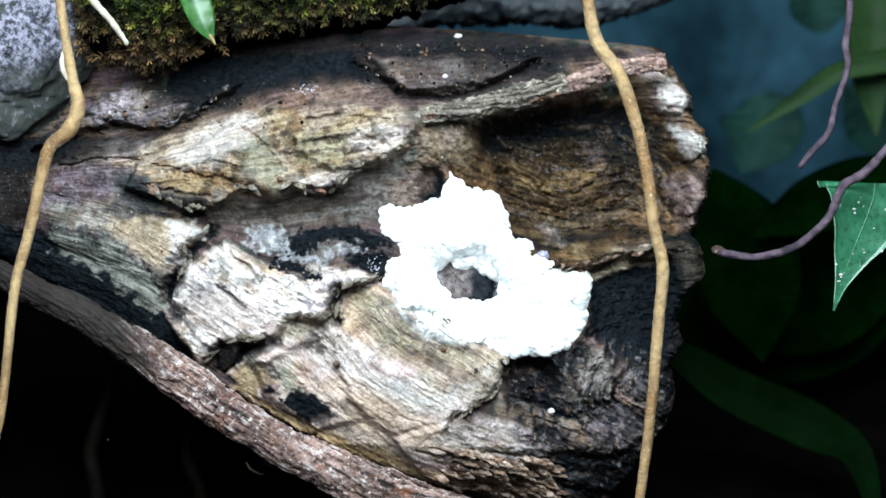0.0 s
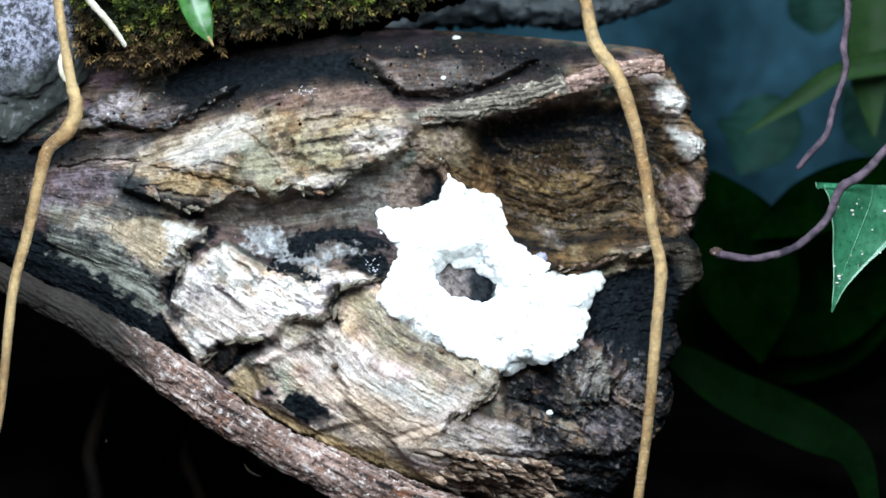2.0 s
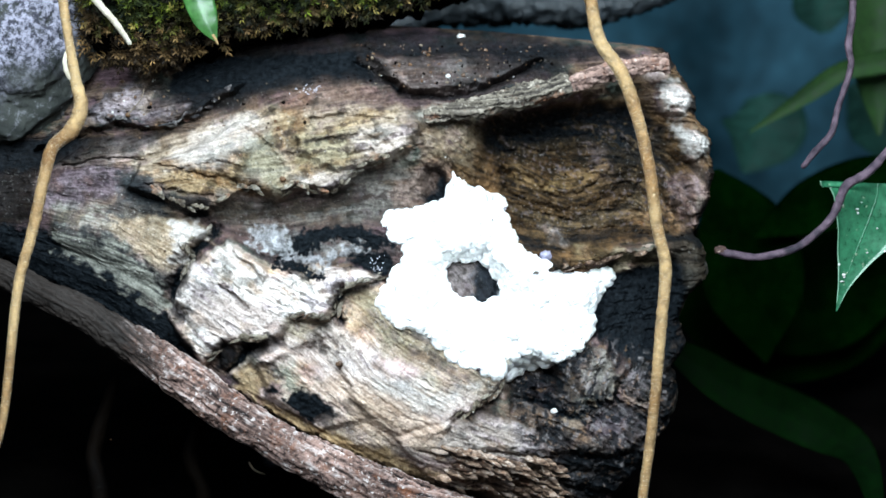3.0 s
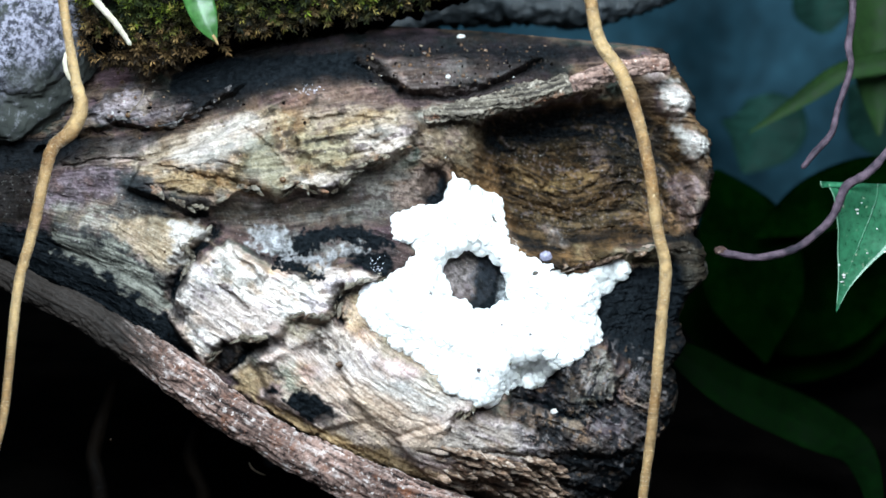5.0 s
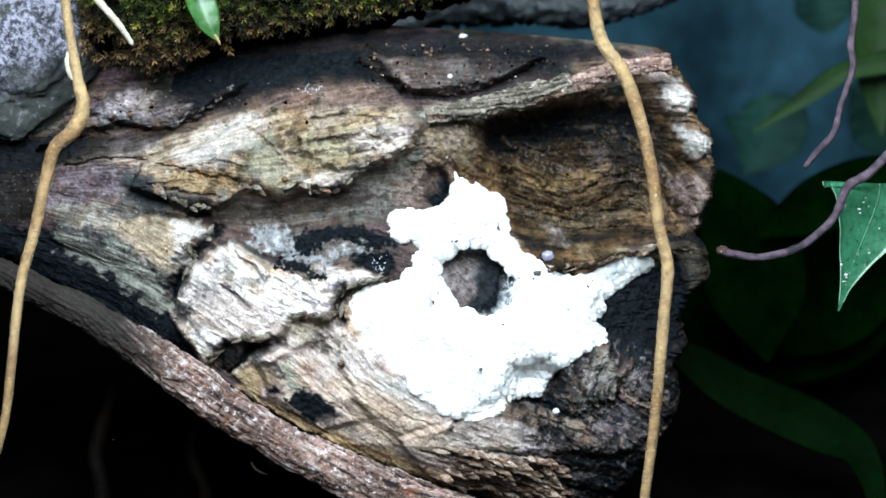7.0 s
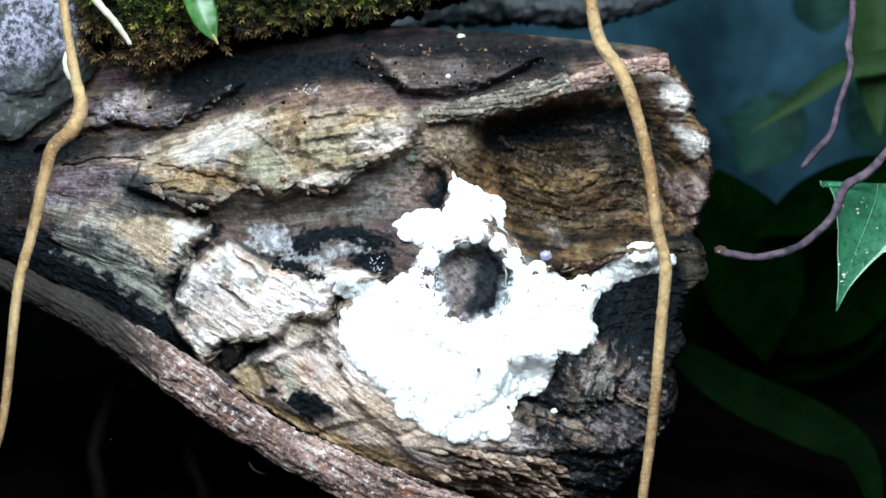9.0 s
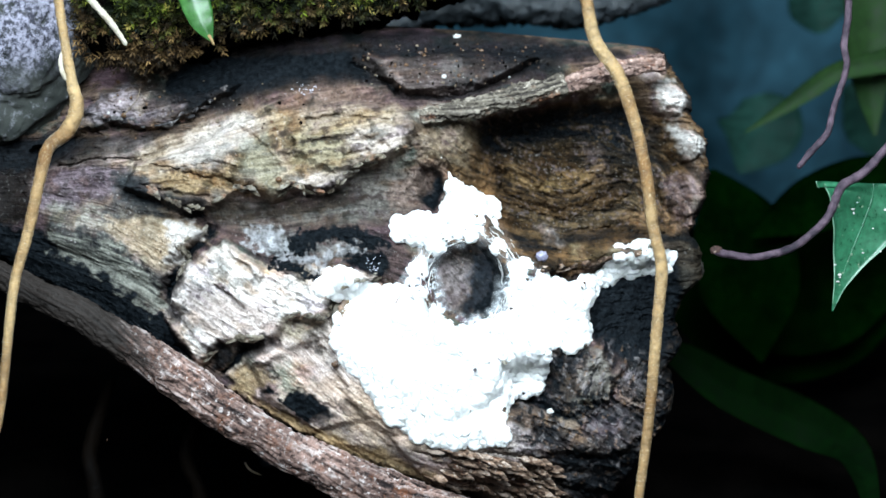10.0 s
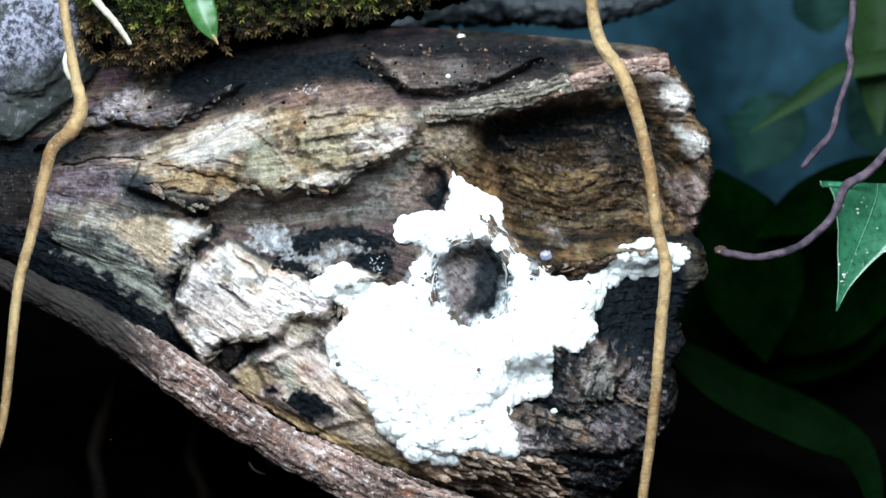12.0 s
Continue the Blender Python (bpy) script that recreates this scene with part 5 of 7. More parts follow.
    for k, (dark, light, scale, cut, much) in enumerate((((0.05, 0.045, 0.045), (0.24, 0.215, 0.215), 0.24, 0.57, 0.75), ((0.06, 0.03, 0.015), (0.22, 0.125, 0.065), 0.3, 0.62, 0.6), ((0.002, 0.003, 0.004), (0.012, 0.015, 0.019), 0.2, 0.56, 0.9))):
        f.flecks(dark, light, sound, scale, cut, much, 131 + 7 * k)
    rotten = [(14, 57.8), (44, 65.2), (79, 62.8), (107.8, 52.8), (110.2, 10.2), (79, 7.2), (34, 9), (24, 27.8)]
    for k, (dark, light, scale, cut, much) in enumerate((((0.05, 0.032, 0.018), (0.22, 0.14, 0.07), 0.26, 0.60, 0.5), ((0.002, 0.002, 0.001), (0.012, 0.008, 0.004), 0.22, 0.57, 0.75), ((0.05, 0.04, 0.042), (0.20, 0.16, 0.165), 0.4, 0.63, 0.5))):
        f.flecks(dark, light, rotten, scale, cut, much, 161 + 7 * k)
    f.tint((0.28, 0.26, 0.24), (0.68, 0.64, 0.6), [(95.2, 72.8), (102.8, 77), (109.5, 69), (110.5, 62.8), (102.8, 60.2), (96.5, 65.2)], 0.85, 2, 0.45, 0.25, 0.4, 0.8)
    f.tint((0.28, 0.26, 0.24), (0.68, 0.64, 0.6), [(101.5, 56.5), (110.2, 52.2), (116.5, 47.8), (115.2, 40.2), (107.8, 40.2), (105.2, 49)], 0.85, 2, 0.45, 0.25, 0.4, 0.8)
    # fibre relief
    lump = fbm(f.x * 0.06, f.z * 0.06, 5, 45)
    pits = fbm(f.x * 0.35, f.z * 0.35, 3, 49)
    torn = fbm(f.x * 0.11 + 3 * f.coarse, f.z * 0.11 + 3 * f.coarse, 5, 53)
    rough_zone = np.maximum(smooth(25, 50, f.x), 0.5 * smooth(15, 35, f.z))
    split = smooth(0.2, 0.1, f.medium) * smooth(0.5, 0.65, lump)
    foot = smooth(26, 42, f.x) * smooth(-28, -48, f.z)
    calm = np.maximum(np.maximum(f.stains["pale"], 0.85 * f.cover), np.maximum(0.8 * foot, 0.75 * f.stains["black"]))
    f.h += (0.8 - 0.55 * calm) * (f.fine - 0.5) + (1.0 - 0.82 * calm) * (1.0 * (f.medium - 0.5) + 3.2 * (f.coarse - 0.5)) + (6.0 - 4.0 * f.cover) * (lump - 0.5) + 0.7 * (pits - 0.5)
    f.h += (1 - 0.6 * calm) * (0.3 + 0.9 * rough_zone) * smooth(0.5, 0.54, torn) + 0.5 * smooth(0.64, 0.67, torn) - 0.9 * split * (1 - 0.85 * calm)
    f.h += 3.0 * smooth(38, 60, f.x) * smooth(5, -20, f.z) * (fbm(f.x * 0.16, f.z * 0.16, 5, 63, 0.6) - 0.5)
    f.h += f.stains["brown"] * (1.2 * (f.medium - 0.5) + 3.6 * (fbm(f.x * 0.22, f.z * 0.22, 4, 69, 0.65) - 0.5))
    crumbly = f.mask([(-23.5, 37.8), (-11, 54.8), (14, 56.5), (15.2, 27.8), (-6, 19.8), (-21, 24.8)], 3.0)
    f.h += 6 * crumbly * (fbm(f.x * 0.17, f.z * 0.17, 5, 67, 0.6) - 0.5)
    f.stain("pale", 0.32 * crumbly * smooth(0.42, 0.55, fbm(f.x * 0.17, f.z * 0.17, 5, 67, 0.6)))
    flake = f.mask([(-183.5, 43.2), (-173.5, 54), (-151, 69), (-121, 69), (-89.8, 75.2), (-112.2, 59), (-126, 53.8), (-158.5, 52.2)], 2.0)
    f.h += 4.5 * flake * (fbm(f.x * 0.14 + 3, f.z * 0.2, 5, 65, 0.6) - 0.5)
    # the broken foot: black rot, brown and pinkish-pale wood in shreds
    zone = foot * (1 - 0.8 * f.cover)
    n = 0.75 * fbm(f.x * 0.11 + 5, f.z * 0.11 + 9, 5, 97, 0.6) + 0.25 * f.medium
    n2 = 0.7 * fbm(f.x * 0.13 + 45, f.z * 0.13 + 9, 5, 98, 0.6) + 0.3 * f.medium
    for name, amount in (("black", 0.97 * smooth(0.56, 0.49, n)), ("brown", 0.6 * smooth(0.5, 0.6, n2)), ("pale", 0.45 * smooth(0.54, 0.66, n)), ("grey", 0.2)):
        f.stains[name] = f.stains[name] * (1 - 0.75 * zone) + 0.75 * zone * amount
    f.h += 3.5 * zone * (n - 0.5) + 1.5 * zone * smooth(0.5, 0.54, n2)
    # scattered rot along the fibres
    low = smooth(10, -30, f.z)
    rot = smooth(0.60, 0.68, 0.6 * fbm(f.x * 0.075 + 8, f.z * 0.075, 5, 57) + 0.4 * f.coarse)
    f.stain("black", rot * (0.2 + 0.5 * low) * (1 - 0.7 * f.cover))
    f.stain("black", split * 0.6 * (1 - 0.85 * calm))
    tan = smooth(0.5, 0.66, fbm(f.x * 0.05 + 31, f.z * 0.05, 5, 59))
    f.stain("brown", 0.4 * tan * (1 - 0.6 * f.stains["pale"]) * (1 - f.stains["brown"]))


def make_log():
    ns, nt = 1150, 660
    s, t = np.meshgrid(np.linspace(0, 1, ns) ** 0.85, np.linspace(0, 1, nt), indexing="ij")
    # right edge: settle the end's outline against the top and foot lines
    tt = np.linspace(0, 1, nt)
    xe = np.full(nt, 105.0)
    for _ in range(6):
        zz = line_at(FOOT, xe, 0) * (1 - tt) + line_at(TOP, xe, 0) * tt
        xe = line_at(END, zz, 1)
    rag = (fbm(tt * 22, tt * 0 + 3, 5, 15, 0.6) - 0.5) * 5
    xe = xe + rag
    x = LEFT_END + (xe[None, :] - LEFT_END) * s
    z = line_at(FOOT, x, 0) * (1 - t) + line_at(TOP, x, 0) * t
    f = Face(x, z)
    carve(f)
    rim = smooth(12, 3, xe[None, :] - x)
    f.stain("brown", 0.8 * rim * (1 - f.stains["pale"]))
    f.stain("black", 0.8 * rim * (1 - f.stains["pale"]) * smooth(0.45, 0.6, fbm(x * 0.1, z * 0.1, 4, 81)))
    q = np.abs(2 * t - 1)
    wide = np.interp(x, [-290, -150, 0, 120], [38, 46, 52, 50])
    roll = np.sqrt(np.clip(1 - q ** 2.6, 0, 1))
    end = np.sqrt(np.clip(1 - np.clip(1 - (xe[None, :] - x) / 9, 0, 1) ** 2, 0, 1))
    edge = np.clip(roll * 1.6, 0, 1) * end
    lean_out = np.interp(z, [-125, -85, 60, 110], [0, 17, -5, -7])
    w = lean_out * edge + wide * roll * (0.55 + 0.45 * end) - 44 + f.h * edge
    # the far side closes the trunk
    sb, tb = 90, nt // 4
    ib = np.linspace(0, ns - 1, sb).astype(int)
    jb = np.linspace(0, nt - 1, tb).astype(int)
    xb, zb = x[np.ix_(ib, jb)], z[np.ix_(ib, jb)]
    wb = -44 - wide[np.ix_(ib, jb)] * 1.1 * np.sqrt(np.clip(1 - (2 * t[np.ix_(ib, jb)] - 1) ** 2, 0, 1)) + 0.02
    verts = np.concatenate([world_points(x, z, w), world_points(xb, zb, wb)])
    quads = np.concatenate([grid_faces(ns, nt), grid_faces(sb, tb)[:, ::-1] + ns * nt])
    quads = quads[:, ::-1]
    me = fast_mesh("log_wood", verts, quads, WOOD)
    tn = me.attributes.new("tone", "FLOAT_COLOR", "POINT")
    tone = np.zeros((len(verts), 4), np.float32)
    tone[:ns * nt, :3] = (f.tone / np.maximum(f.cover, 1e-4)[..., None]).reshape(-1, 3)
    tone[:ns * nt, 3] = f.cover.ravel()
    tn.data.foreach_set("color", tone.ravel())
    st = me.attributes.new("stain", "FLOAT_COLOR", "POINT")
    data = np.zeros((len(verts), 4), np.float32)
    patch = fbm(x * 0.13, z * 0.13, 5, 77)
    streak = smooth(0.15, 0.8, 0.45 * f.fine + 0.25 * f.medium + 0.35 * patch - 0.02)
    pale = np.clip(f.stains["pale"] * (0.72 + 0.5 * smooth(0.3, 0.6, 0.3 * f.medium + 0.7 * patch)), 0, 1)
    for k, v in enumerate((pale, f.stains["black"], f.stains["brown"], f.stains["grey"] * (1 - 0.8 * f.stains["pale"]))):
        data[:ns * nt, k] = v.ravel()
    data[ns * nt:, 3] = 0.8
    st.data.foreach_set("color", data.ravel())
    gr = me.attributes.new("grain", "FLOAT_COLOR", "POINT")
    g = np.full((len(verts), 4), 0.4, np.float32)
    g[:ns * nt, 0] = streak.ravel()
    g[:ns * nt, 1] = smooth(0.25, 0.75, 0.45 * f.medium + 0.25 * f.fine + 0.3 * patch).ravel()
    gr.data.foreach_set("color", g.ravel())
    log = new("log")
    tagged(log, "hollow weathered log, bleached and rotten black", "log")
    part("wood", me, log)
    return log, (x, z, w)


log, FACE = make_log()


class Heights:
    """Looks up the log's face height at x, z on a coarse even grid."""

    def __init__(self, x, z, w):
        self.x0, self.z0, self.d = -150.0, -130.0, 1.0
        self.nx, self.nz = 270, 240
        i = np.clip(((x - self.x0) / self.d).astype(int), 0, self.nx - 1)
        j = np.clip(((z - self.z0) / self.d).astype(int), 0, self.nz - 1)
        total, count = np.zeros((self.nx, self.nz)), np.zeros((self.nx, self.nz))
        np.add.at(total, (i, j), w)
        np.add.at(count, (i, j), 1)
        self.g = np.where(count > 0, total / np.maximum(count, 1), -44)
        g = self.g
        for _ in range(6):
            g = (g + np.roll(g, 1, 0) + np.roll(g, -1, 0) + np.roll(g, 1, 1) + np.roll(g, -1, 1)) / 5
        self.soft = g
        for _ in range(40):
            g = (g + np.roll(g, 1, 0) + np.roll(g, -1, 0) + np.roll(g, 1, 1) + np.roll(g, -1, 1)) / 5
        self.bridged = np.maximum(self.soft, g - 0.8)

    def __call__(self, x, z, grid=None):
        g = self.g if grid is None else grid
        i = np.clip(np.round((np.asarray(x) - self.x0) / self.d).astype(int), 0, self.nx - 1)
        j = np.clip(np.round((np.asarray(z) - self.z0) / self.d).astype(int), 0, self.nz - 1)
        return g[i, j]


HEIGHT_AT = Heights(*FACE)


def limb_part(name, parent, points, radii, mat, label="", shade_span=None, **how):
    v, faces = tube(points, radii, **how)
    me = mesh_from(name, v, faces, mat)
    gr = me.attributes.new("grain", "FLOAT_COLOR", "POINT")
    g = np.zeros((len(v), 4), np.float32)
    g[:, :2] = tube.grain
    # darkens the bark over a span of x, standing in for shade
    if shade_span:
        g[:, 2] = smooth(shade_span[1], shade_span[0], v[:, 0] / MM + 30 * (tube.grain[:, 1] - 0.5))
    gr.data.foreach_set("color", g.ravel())
    return part(name, me, parent, label)


limb_part("bark_strip", log, [(-228.5, -0.5, -8), (-194, -12.2, 0), (-181.5, -18.2, 3), (-157, -29.4, 6), (-119.5, -53.4, 8), (-95.5, -70.6, 8), (-70.2, -86, 8), (-45.5, -98.2, 8), (-20.8, -108.8, 8), (28.9, -124.5, 2)], [5, 5.8, 6.0, 6.6, 8.8, 8.6, 8.4, 9.0, 10, 9], BARK,
          "purplish rough bark strip along the foot, shade painted at one end", shade_span=(-145, -110), n=520, m=100, flat=0.6, rough=0.06, grain=1.4, seed=5, lumps=0.12, fibrous=0.22)
limb_part("splinter", log, [(-9.7, 58.1, 2), (16.4, 63.2, 6), (36.2, 67.7, 6), (54.4, 73, 2)], [2.6, 4.2, 4.8, 4.4], SPLINTER, "pale grey splinter over the hollow", n=260, m=56, flat=0.7, rough=0.34, grain=1.0, seed=13, lumps=0.2, fibrous=0.5)
limb_part("splinter", log, [(54.3, 72.6, -4), (74.2, 79.2, -2), (99, 82.2, 0)], [3, 3.8, 4.6], PINK, "pinkish broken splinter", n=140, m=40, flat=0.7, rough=0.4, grain=1.3, seed=17, lumps=0.2, fibrous=0.45)


limb_part("splinter", log, [(97.5, -31.5, -16), (101.2, -36.5, -12), (102.6, -42.5, -11), (100.5, -48.2, -12)], [2, 3.8, 4.2, 2.6], BLEACHED, "pale flap at the broken end", n=60, m=24, flat=0.4, rough=0.3, seed=61, fibrous=0.2)
limb_part("splinter", log, [(97.5, -58.5, -16), (100.4, -63.5, -13), (99.8, -71, -13), (96.6, -77, -15)], [2, 3.4, 3.4, 1.8], CHARRED, "dark charred flap at the broken end", n=60, m=24, flat=0.4, rough=0.3, seed=63, fibrous=0.2)
limb_part("splinter", log, [(105.1, 4.1, -26), (113.1, -2.3, -24), (115.7, -10.1, -24), (113.4, -15.8, -26)], [3, 4, 4, 2], CHARRED, "dark charred flap at the broken end", n=60, m=24, flat=0.4, rough=0.3, seed=67, fibrous=0.2)


def make_torn():
    """Torn layers of fibre at the foot of the broken end."""
    rng = np.random.RandomState(15)
    for _ in range(110):
        x, z = rng.uniform(-4, 52), rng.uniform(-108, -88)
        z -= 0.12 * (x - 20)
        long, a = rng.uniform(5, 13), radians(rng.normal(-24, 9))
        w = float(HEIGHT_AT(x, z)) + 0.6
        dx, dz = math.cos(a) * long / 2, math.sin(a) * long / 2
        pts = [(x - dx, z - dz, w - 0.6), (x, z, w + 0.5), (x + dx, z + dz, w + rng.uniform(0.6, 2.2))]
        v, fc = tube(pts, [0.8, rng.uniform(1.0, 2.0), 0.4], n=16, m=10, flat=0.35, rough=0.25, seed=rng.randint(40), fibrous=0.3)
        me = mesh_from("torn_layer", v, fc, TORN)
        g = np.zeros((len(v), 4), np.float32)
        g[:, :2] = tube.grain + rng.normal(0, 0.12)
        me.attributes.new("grain", "FLOAT_COLOR", "POINT").data.foreach_set("color", g.ravel())
        part("torn_layer", me, log)


make_torn()


def ragged_edge(line, count, mat, droop, seed):
    """Slivers of torn wood along the edge of a ledge."""
    rng = np.random.RandomState(seed)
    path = curve_points([(x, z, 0) for x, z in line], 120)
    for _ in range(count):
        i = rng.randint(2, 117)
        x, z = path[i, 0] + rng.normal(0, 0.8), path[i, 1] + rng.uniform(0.3, 2.2)
        a = math.atan2(path[i + 1, 1] - path[i - 1, 1], path[i + 1, 0] - path[i - 1, 0]) + radians(rng.normal(droop, 14))
        long = rng.uniform(3, 8)
        w = float(HEIGHT_AT(x, z))
        dx, dz = math.cos(a) * long / 2, math.sin(a) * long / 2
        pts = [(x - dx, z - dz, float(HEIGHT_AT(x - dx, z - dz, HEIGHT_AT.soft)) - 0.3), (x, z, w + 0.2), (x + dx, z + dz, w + rng.uniform(0.0, 0.9))]
        v, fc = tube(pts, [0.7, rng.uniform(0.8, 1.7), 0.35], n=14, m=10, flat=0.4, rough=0.3, seed=rng.randint(40), fibrous=0.3)
        me = mesh_from("sliver", v, fc, mat)
        g = np.zeros((len(v), 4), np.float32)
        g[:, :2] = tube.grain + rng.normal(0, 0.1)
        me.attributes.new("grain", "FLOAT_COLOR", "POINT").data.foreach_set("color", g.ravel())
        part("sliver", me, log)


ragged_edge([(-128.5, 25.8), (-118.5, 19.8), (-103.5, 17.2), (-88.5, 25.2), (-73.5, 22.2), (-66, 27.2), (-52.2, 24.5), (-36, 35.2), (-15.5, 44.8)], 60, BLEACHED, -12, 21)
ragged_edge([(-104.5, 7.2), (-114, 0.8), (-112, -7.2), (-121, -16)], 14, BLEACHED, 10, 22)
ragged_edge([(-28, -12.8), (-43, -16.8), (-50, -29.2), (-66, -30.2)], 22, BLEACHED, 8, 23)
ragged_edge([(-76, -39.8), (-91, -40.8), (-103.5, -49.8)], 12, BLEACHED, 0, 24)
ragged_edge([(27, -47.8), (22, -62.2), (4, -74.2)], 18, BLEACHED, 20, 25)
ragged_edge([(-181, 44.8), (-158.5, 52.8), (-146, 56.8), (-126, 53.8), (-111, 59.8), (-93.5, 72.2)], 30, FLAKE, -8, 26)
ragged_edge([(16.5, 59), (36.5, 63.2), (55, 69.8)], 12, SPLINTER, -6, 27)
ragged_edge([(44, -10.2), (64, -7.2), (91.5, 0.2)], 14, TORN, 4, 28)


# ---- rock and moss ----
def lump_mesh(name, centre, size, mat, seed, n=140, rough=0.16):
    a, b = np.meshgrid(np.linspace(0, 2 * np.pi, n), np.linspace(0.02, np.pi - 0.02, n // 2), indexing="ij")
    dx, dz, dw = np.cos(a) * np.sin(b), np.cos(b), np.sin(a) * np.sin(b)
    r = 1 + rough * (fbm(dx * 1.6 + 9, dz * 1.6 + dw * 1.3 + 9, 6, seed) - 0.5) * 2 + 0.05 * (fbm(dx * 9 + 30, dz * 9 + dw * 7 + 30, 4, seed + 5) - 0.5)
    v = world_points(centre[0] + dx * r * size[0], centre[1] + dz * r * size[1], centre[2] + dw * r * size[2])
    return fast_mesh(name, v, grid_faces(n, n // 2), mat)


rock_mesh = lump_mesh("rock", (-206.3, 96.6, -10), (49, 49, 30), ROCK, 3, 260)
spots = np.empty(len(rock_mesh.vertices) * 3)
rock_mesh.vertices.foreach_get("co", spots)
spots = (spots.reshape(-1, 3) - np.array(FRAME.translation)) / MM
crust = smooth(66, 92, spots[:, 2] - 0.45 * (spots[:, 0] + 180) + 26 * (fbm(spots[:, 0] * 0.07, spots[:, 2] * 0.07, 4, 33) - 0.5)) * smooth(-158, -166, spots[:, 0])
rock_mesh.attributes.new("lichen", "FLOAT", "POINT").data.foreach_set("value", crust.astype(np.float32))
tagged(part("rock", rock_mesh), "grey lichen-crusted rock beside the mossy log", "rock")


def make_moss():
    """Short leafy shoots in tufts over a soil cushion on the log's top."""
    rng = np.random.RandomState(7)
    edge = [(-158.5, 96), (-154.8, 88), (-139.8, 82.5), (-121, 85), (-101, 90), (-88, 98), (-56, 103.5), (-36, 106.5), (-20, 112), (4, 119), (24, 126)]
    verts, faces, dry, young_shade = [], [], [], []
    for _ in range(2600):
        x = rng.uniform(-160, 26)
        low = np.interp(x, [p[0] for p in edge], [p[1] for p in edge])
        lift = rng.rand() ** 1.4 * 50
        z = low + lift
        w = 3 + 12 * math.sin(min(1, lift / 30) * 1.4) - lift * 0.25 + rng.uniform(-4, 2) - 16 * smooth(-90, -20, x)
        if fbm(np.array([x * 0.09]), np.array([z * 0.09]), 3, 87)[0] < 0.42 and rng.rand() < 0.85:
            continue
        base = np.array([x, z, w])
        axis = np.array([rng.normal(0, 0.5), -0.25 - 0.4 * math.exp(-lift / 6) + rng.normal(0, 0.5), 0.8])
        axis /= np.linalg.norm(axis)
        side = np.cross(axis, [0.1, 1, 0.2])
        side /= np.linalg.norm(side)
        up = np.cross(side, axis)
        tall = rng.uniform(4.0, 10.5)
        shoot_tone = rng.rand() ** 2.2 * (0.35 + 1.3 * smooth(0.42, 0.7, fbm(np.array([x * 0.13]), np.array([z * 0.13]), 3, 89)[0]))
        # shoots get darker towards the right
        shoot_tone *= 1 - 0.6 * smooth(-62, -25, x)
        brown = float(np.clip(0.95 - lift / 12 + 0.7 * smooth(-85, -125, x) + rng.normal(0, 0.3) - 0.25 * smooth(-90, -40, x), 0, 1))
        for k in range(13):
            h = tall * (0.25 + 0.75 * k / 12)
            turn = k * 2.4
            out = side * math.cos(turn) + up * math.sin(turn)
            root = base + axis * h
            size = rng.uniform(2.4, 4.3) * (1.1 - 0.5 * k / 12)
            tip = root + out * size * 0.85 + axis * size * 0.75
            flank = np.cross(out, axis) * 0.4
            mid = root + out * size * 0.45 + axis * size * 0.25
            n = len(verts)
            verts += [root, mid + flank, tip, mid - flank]
            faces.append((n, n + 1, n + 2, n + 3))
            dry += [brown] * 4
            young_shade += [shoot_tone * (0.25 + 0.75 * k / 12)] * 4
    v = np.array(verts)
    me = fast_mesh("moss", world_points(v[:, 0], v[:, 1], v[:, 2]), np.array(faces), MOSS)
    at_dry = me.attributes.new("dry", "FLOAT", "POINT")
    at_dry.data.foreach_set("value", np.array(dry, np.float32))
    me.attributes.new("young_shade", "FLOAT", "POINT").data.foreach_set("value", np.clip(young_shade, 0, 1).astype(np.float32))
    tagged(part("moss", me), "green moss with brown dry shoots on the log", "moss", kind="stuff")
    v, fc = tube([(-162.4, 102.7, -18), (-123, 102.9, -12), (-78.1, 114.5, -20), (-32.2, 121, -28), (25.2, 131.4, -36)], [14, 20, 20, 18, 10], n=120, m=30, rough=0.3, seed=23)
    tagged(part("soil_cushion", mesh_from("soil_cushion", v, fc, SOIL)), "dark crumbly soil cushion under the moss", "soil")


make_moss()


# ---- roots, twigs, leaves ----
def limb(name, points, radii, mat, label, category, group="", **how):
    v, faces = tube(points, radii, **how)
    return tagged(part(name, mesh_from(name, v, faces, mat)), label, category, group)


def base_at(name, x, z, w):
    """An Empty at the base of a thing, and the way its parts are hung on it."""
    ob = new(name)
    m = Matrix.Translation(at(x, z, w))
    ob.matrix_world = m
    return ob, m.inverted()


def hang(child, thing):
    child.parent = thing[0]
    child.matrix_parent_inverse = thing[1]
    return child


def hanging_root(points, radii, label, seed):
    thing = base_at("hanging_root", *points[0])
    v, faces = tube(points, radii, n=260, m=24, rough=0.16, grain=4.0, seed=seed, lumps=0.07)
    hang(part("stem", mesh_from("stem", v, faces, ROOT)), thing)
    hang(add_fuzz(points, radii, PALE_ROOT, 5200, seed), thing)
    tagged(thing[0], label, "root", "hanging roots")
    return thing


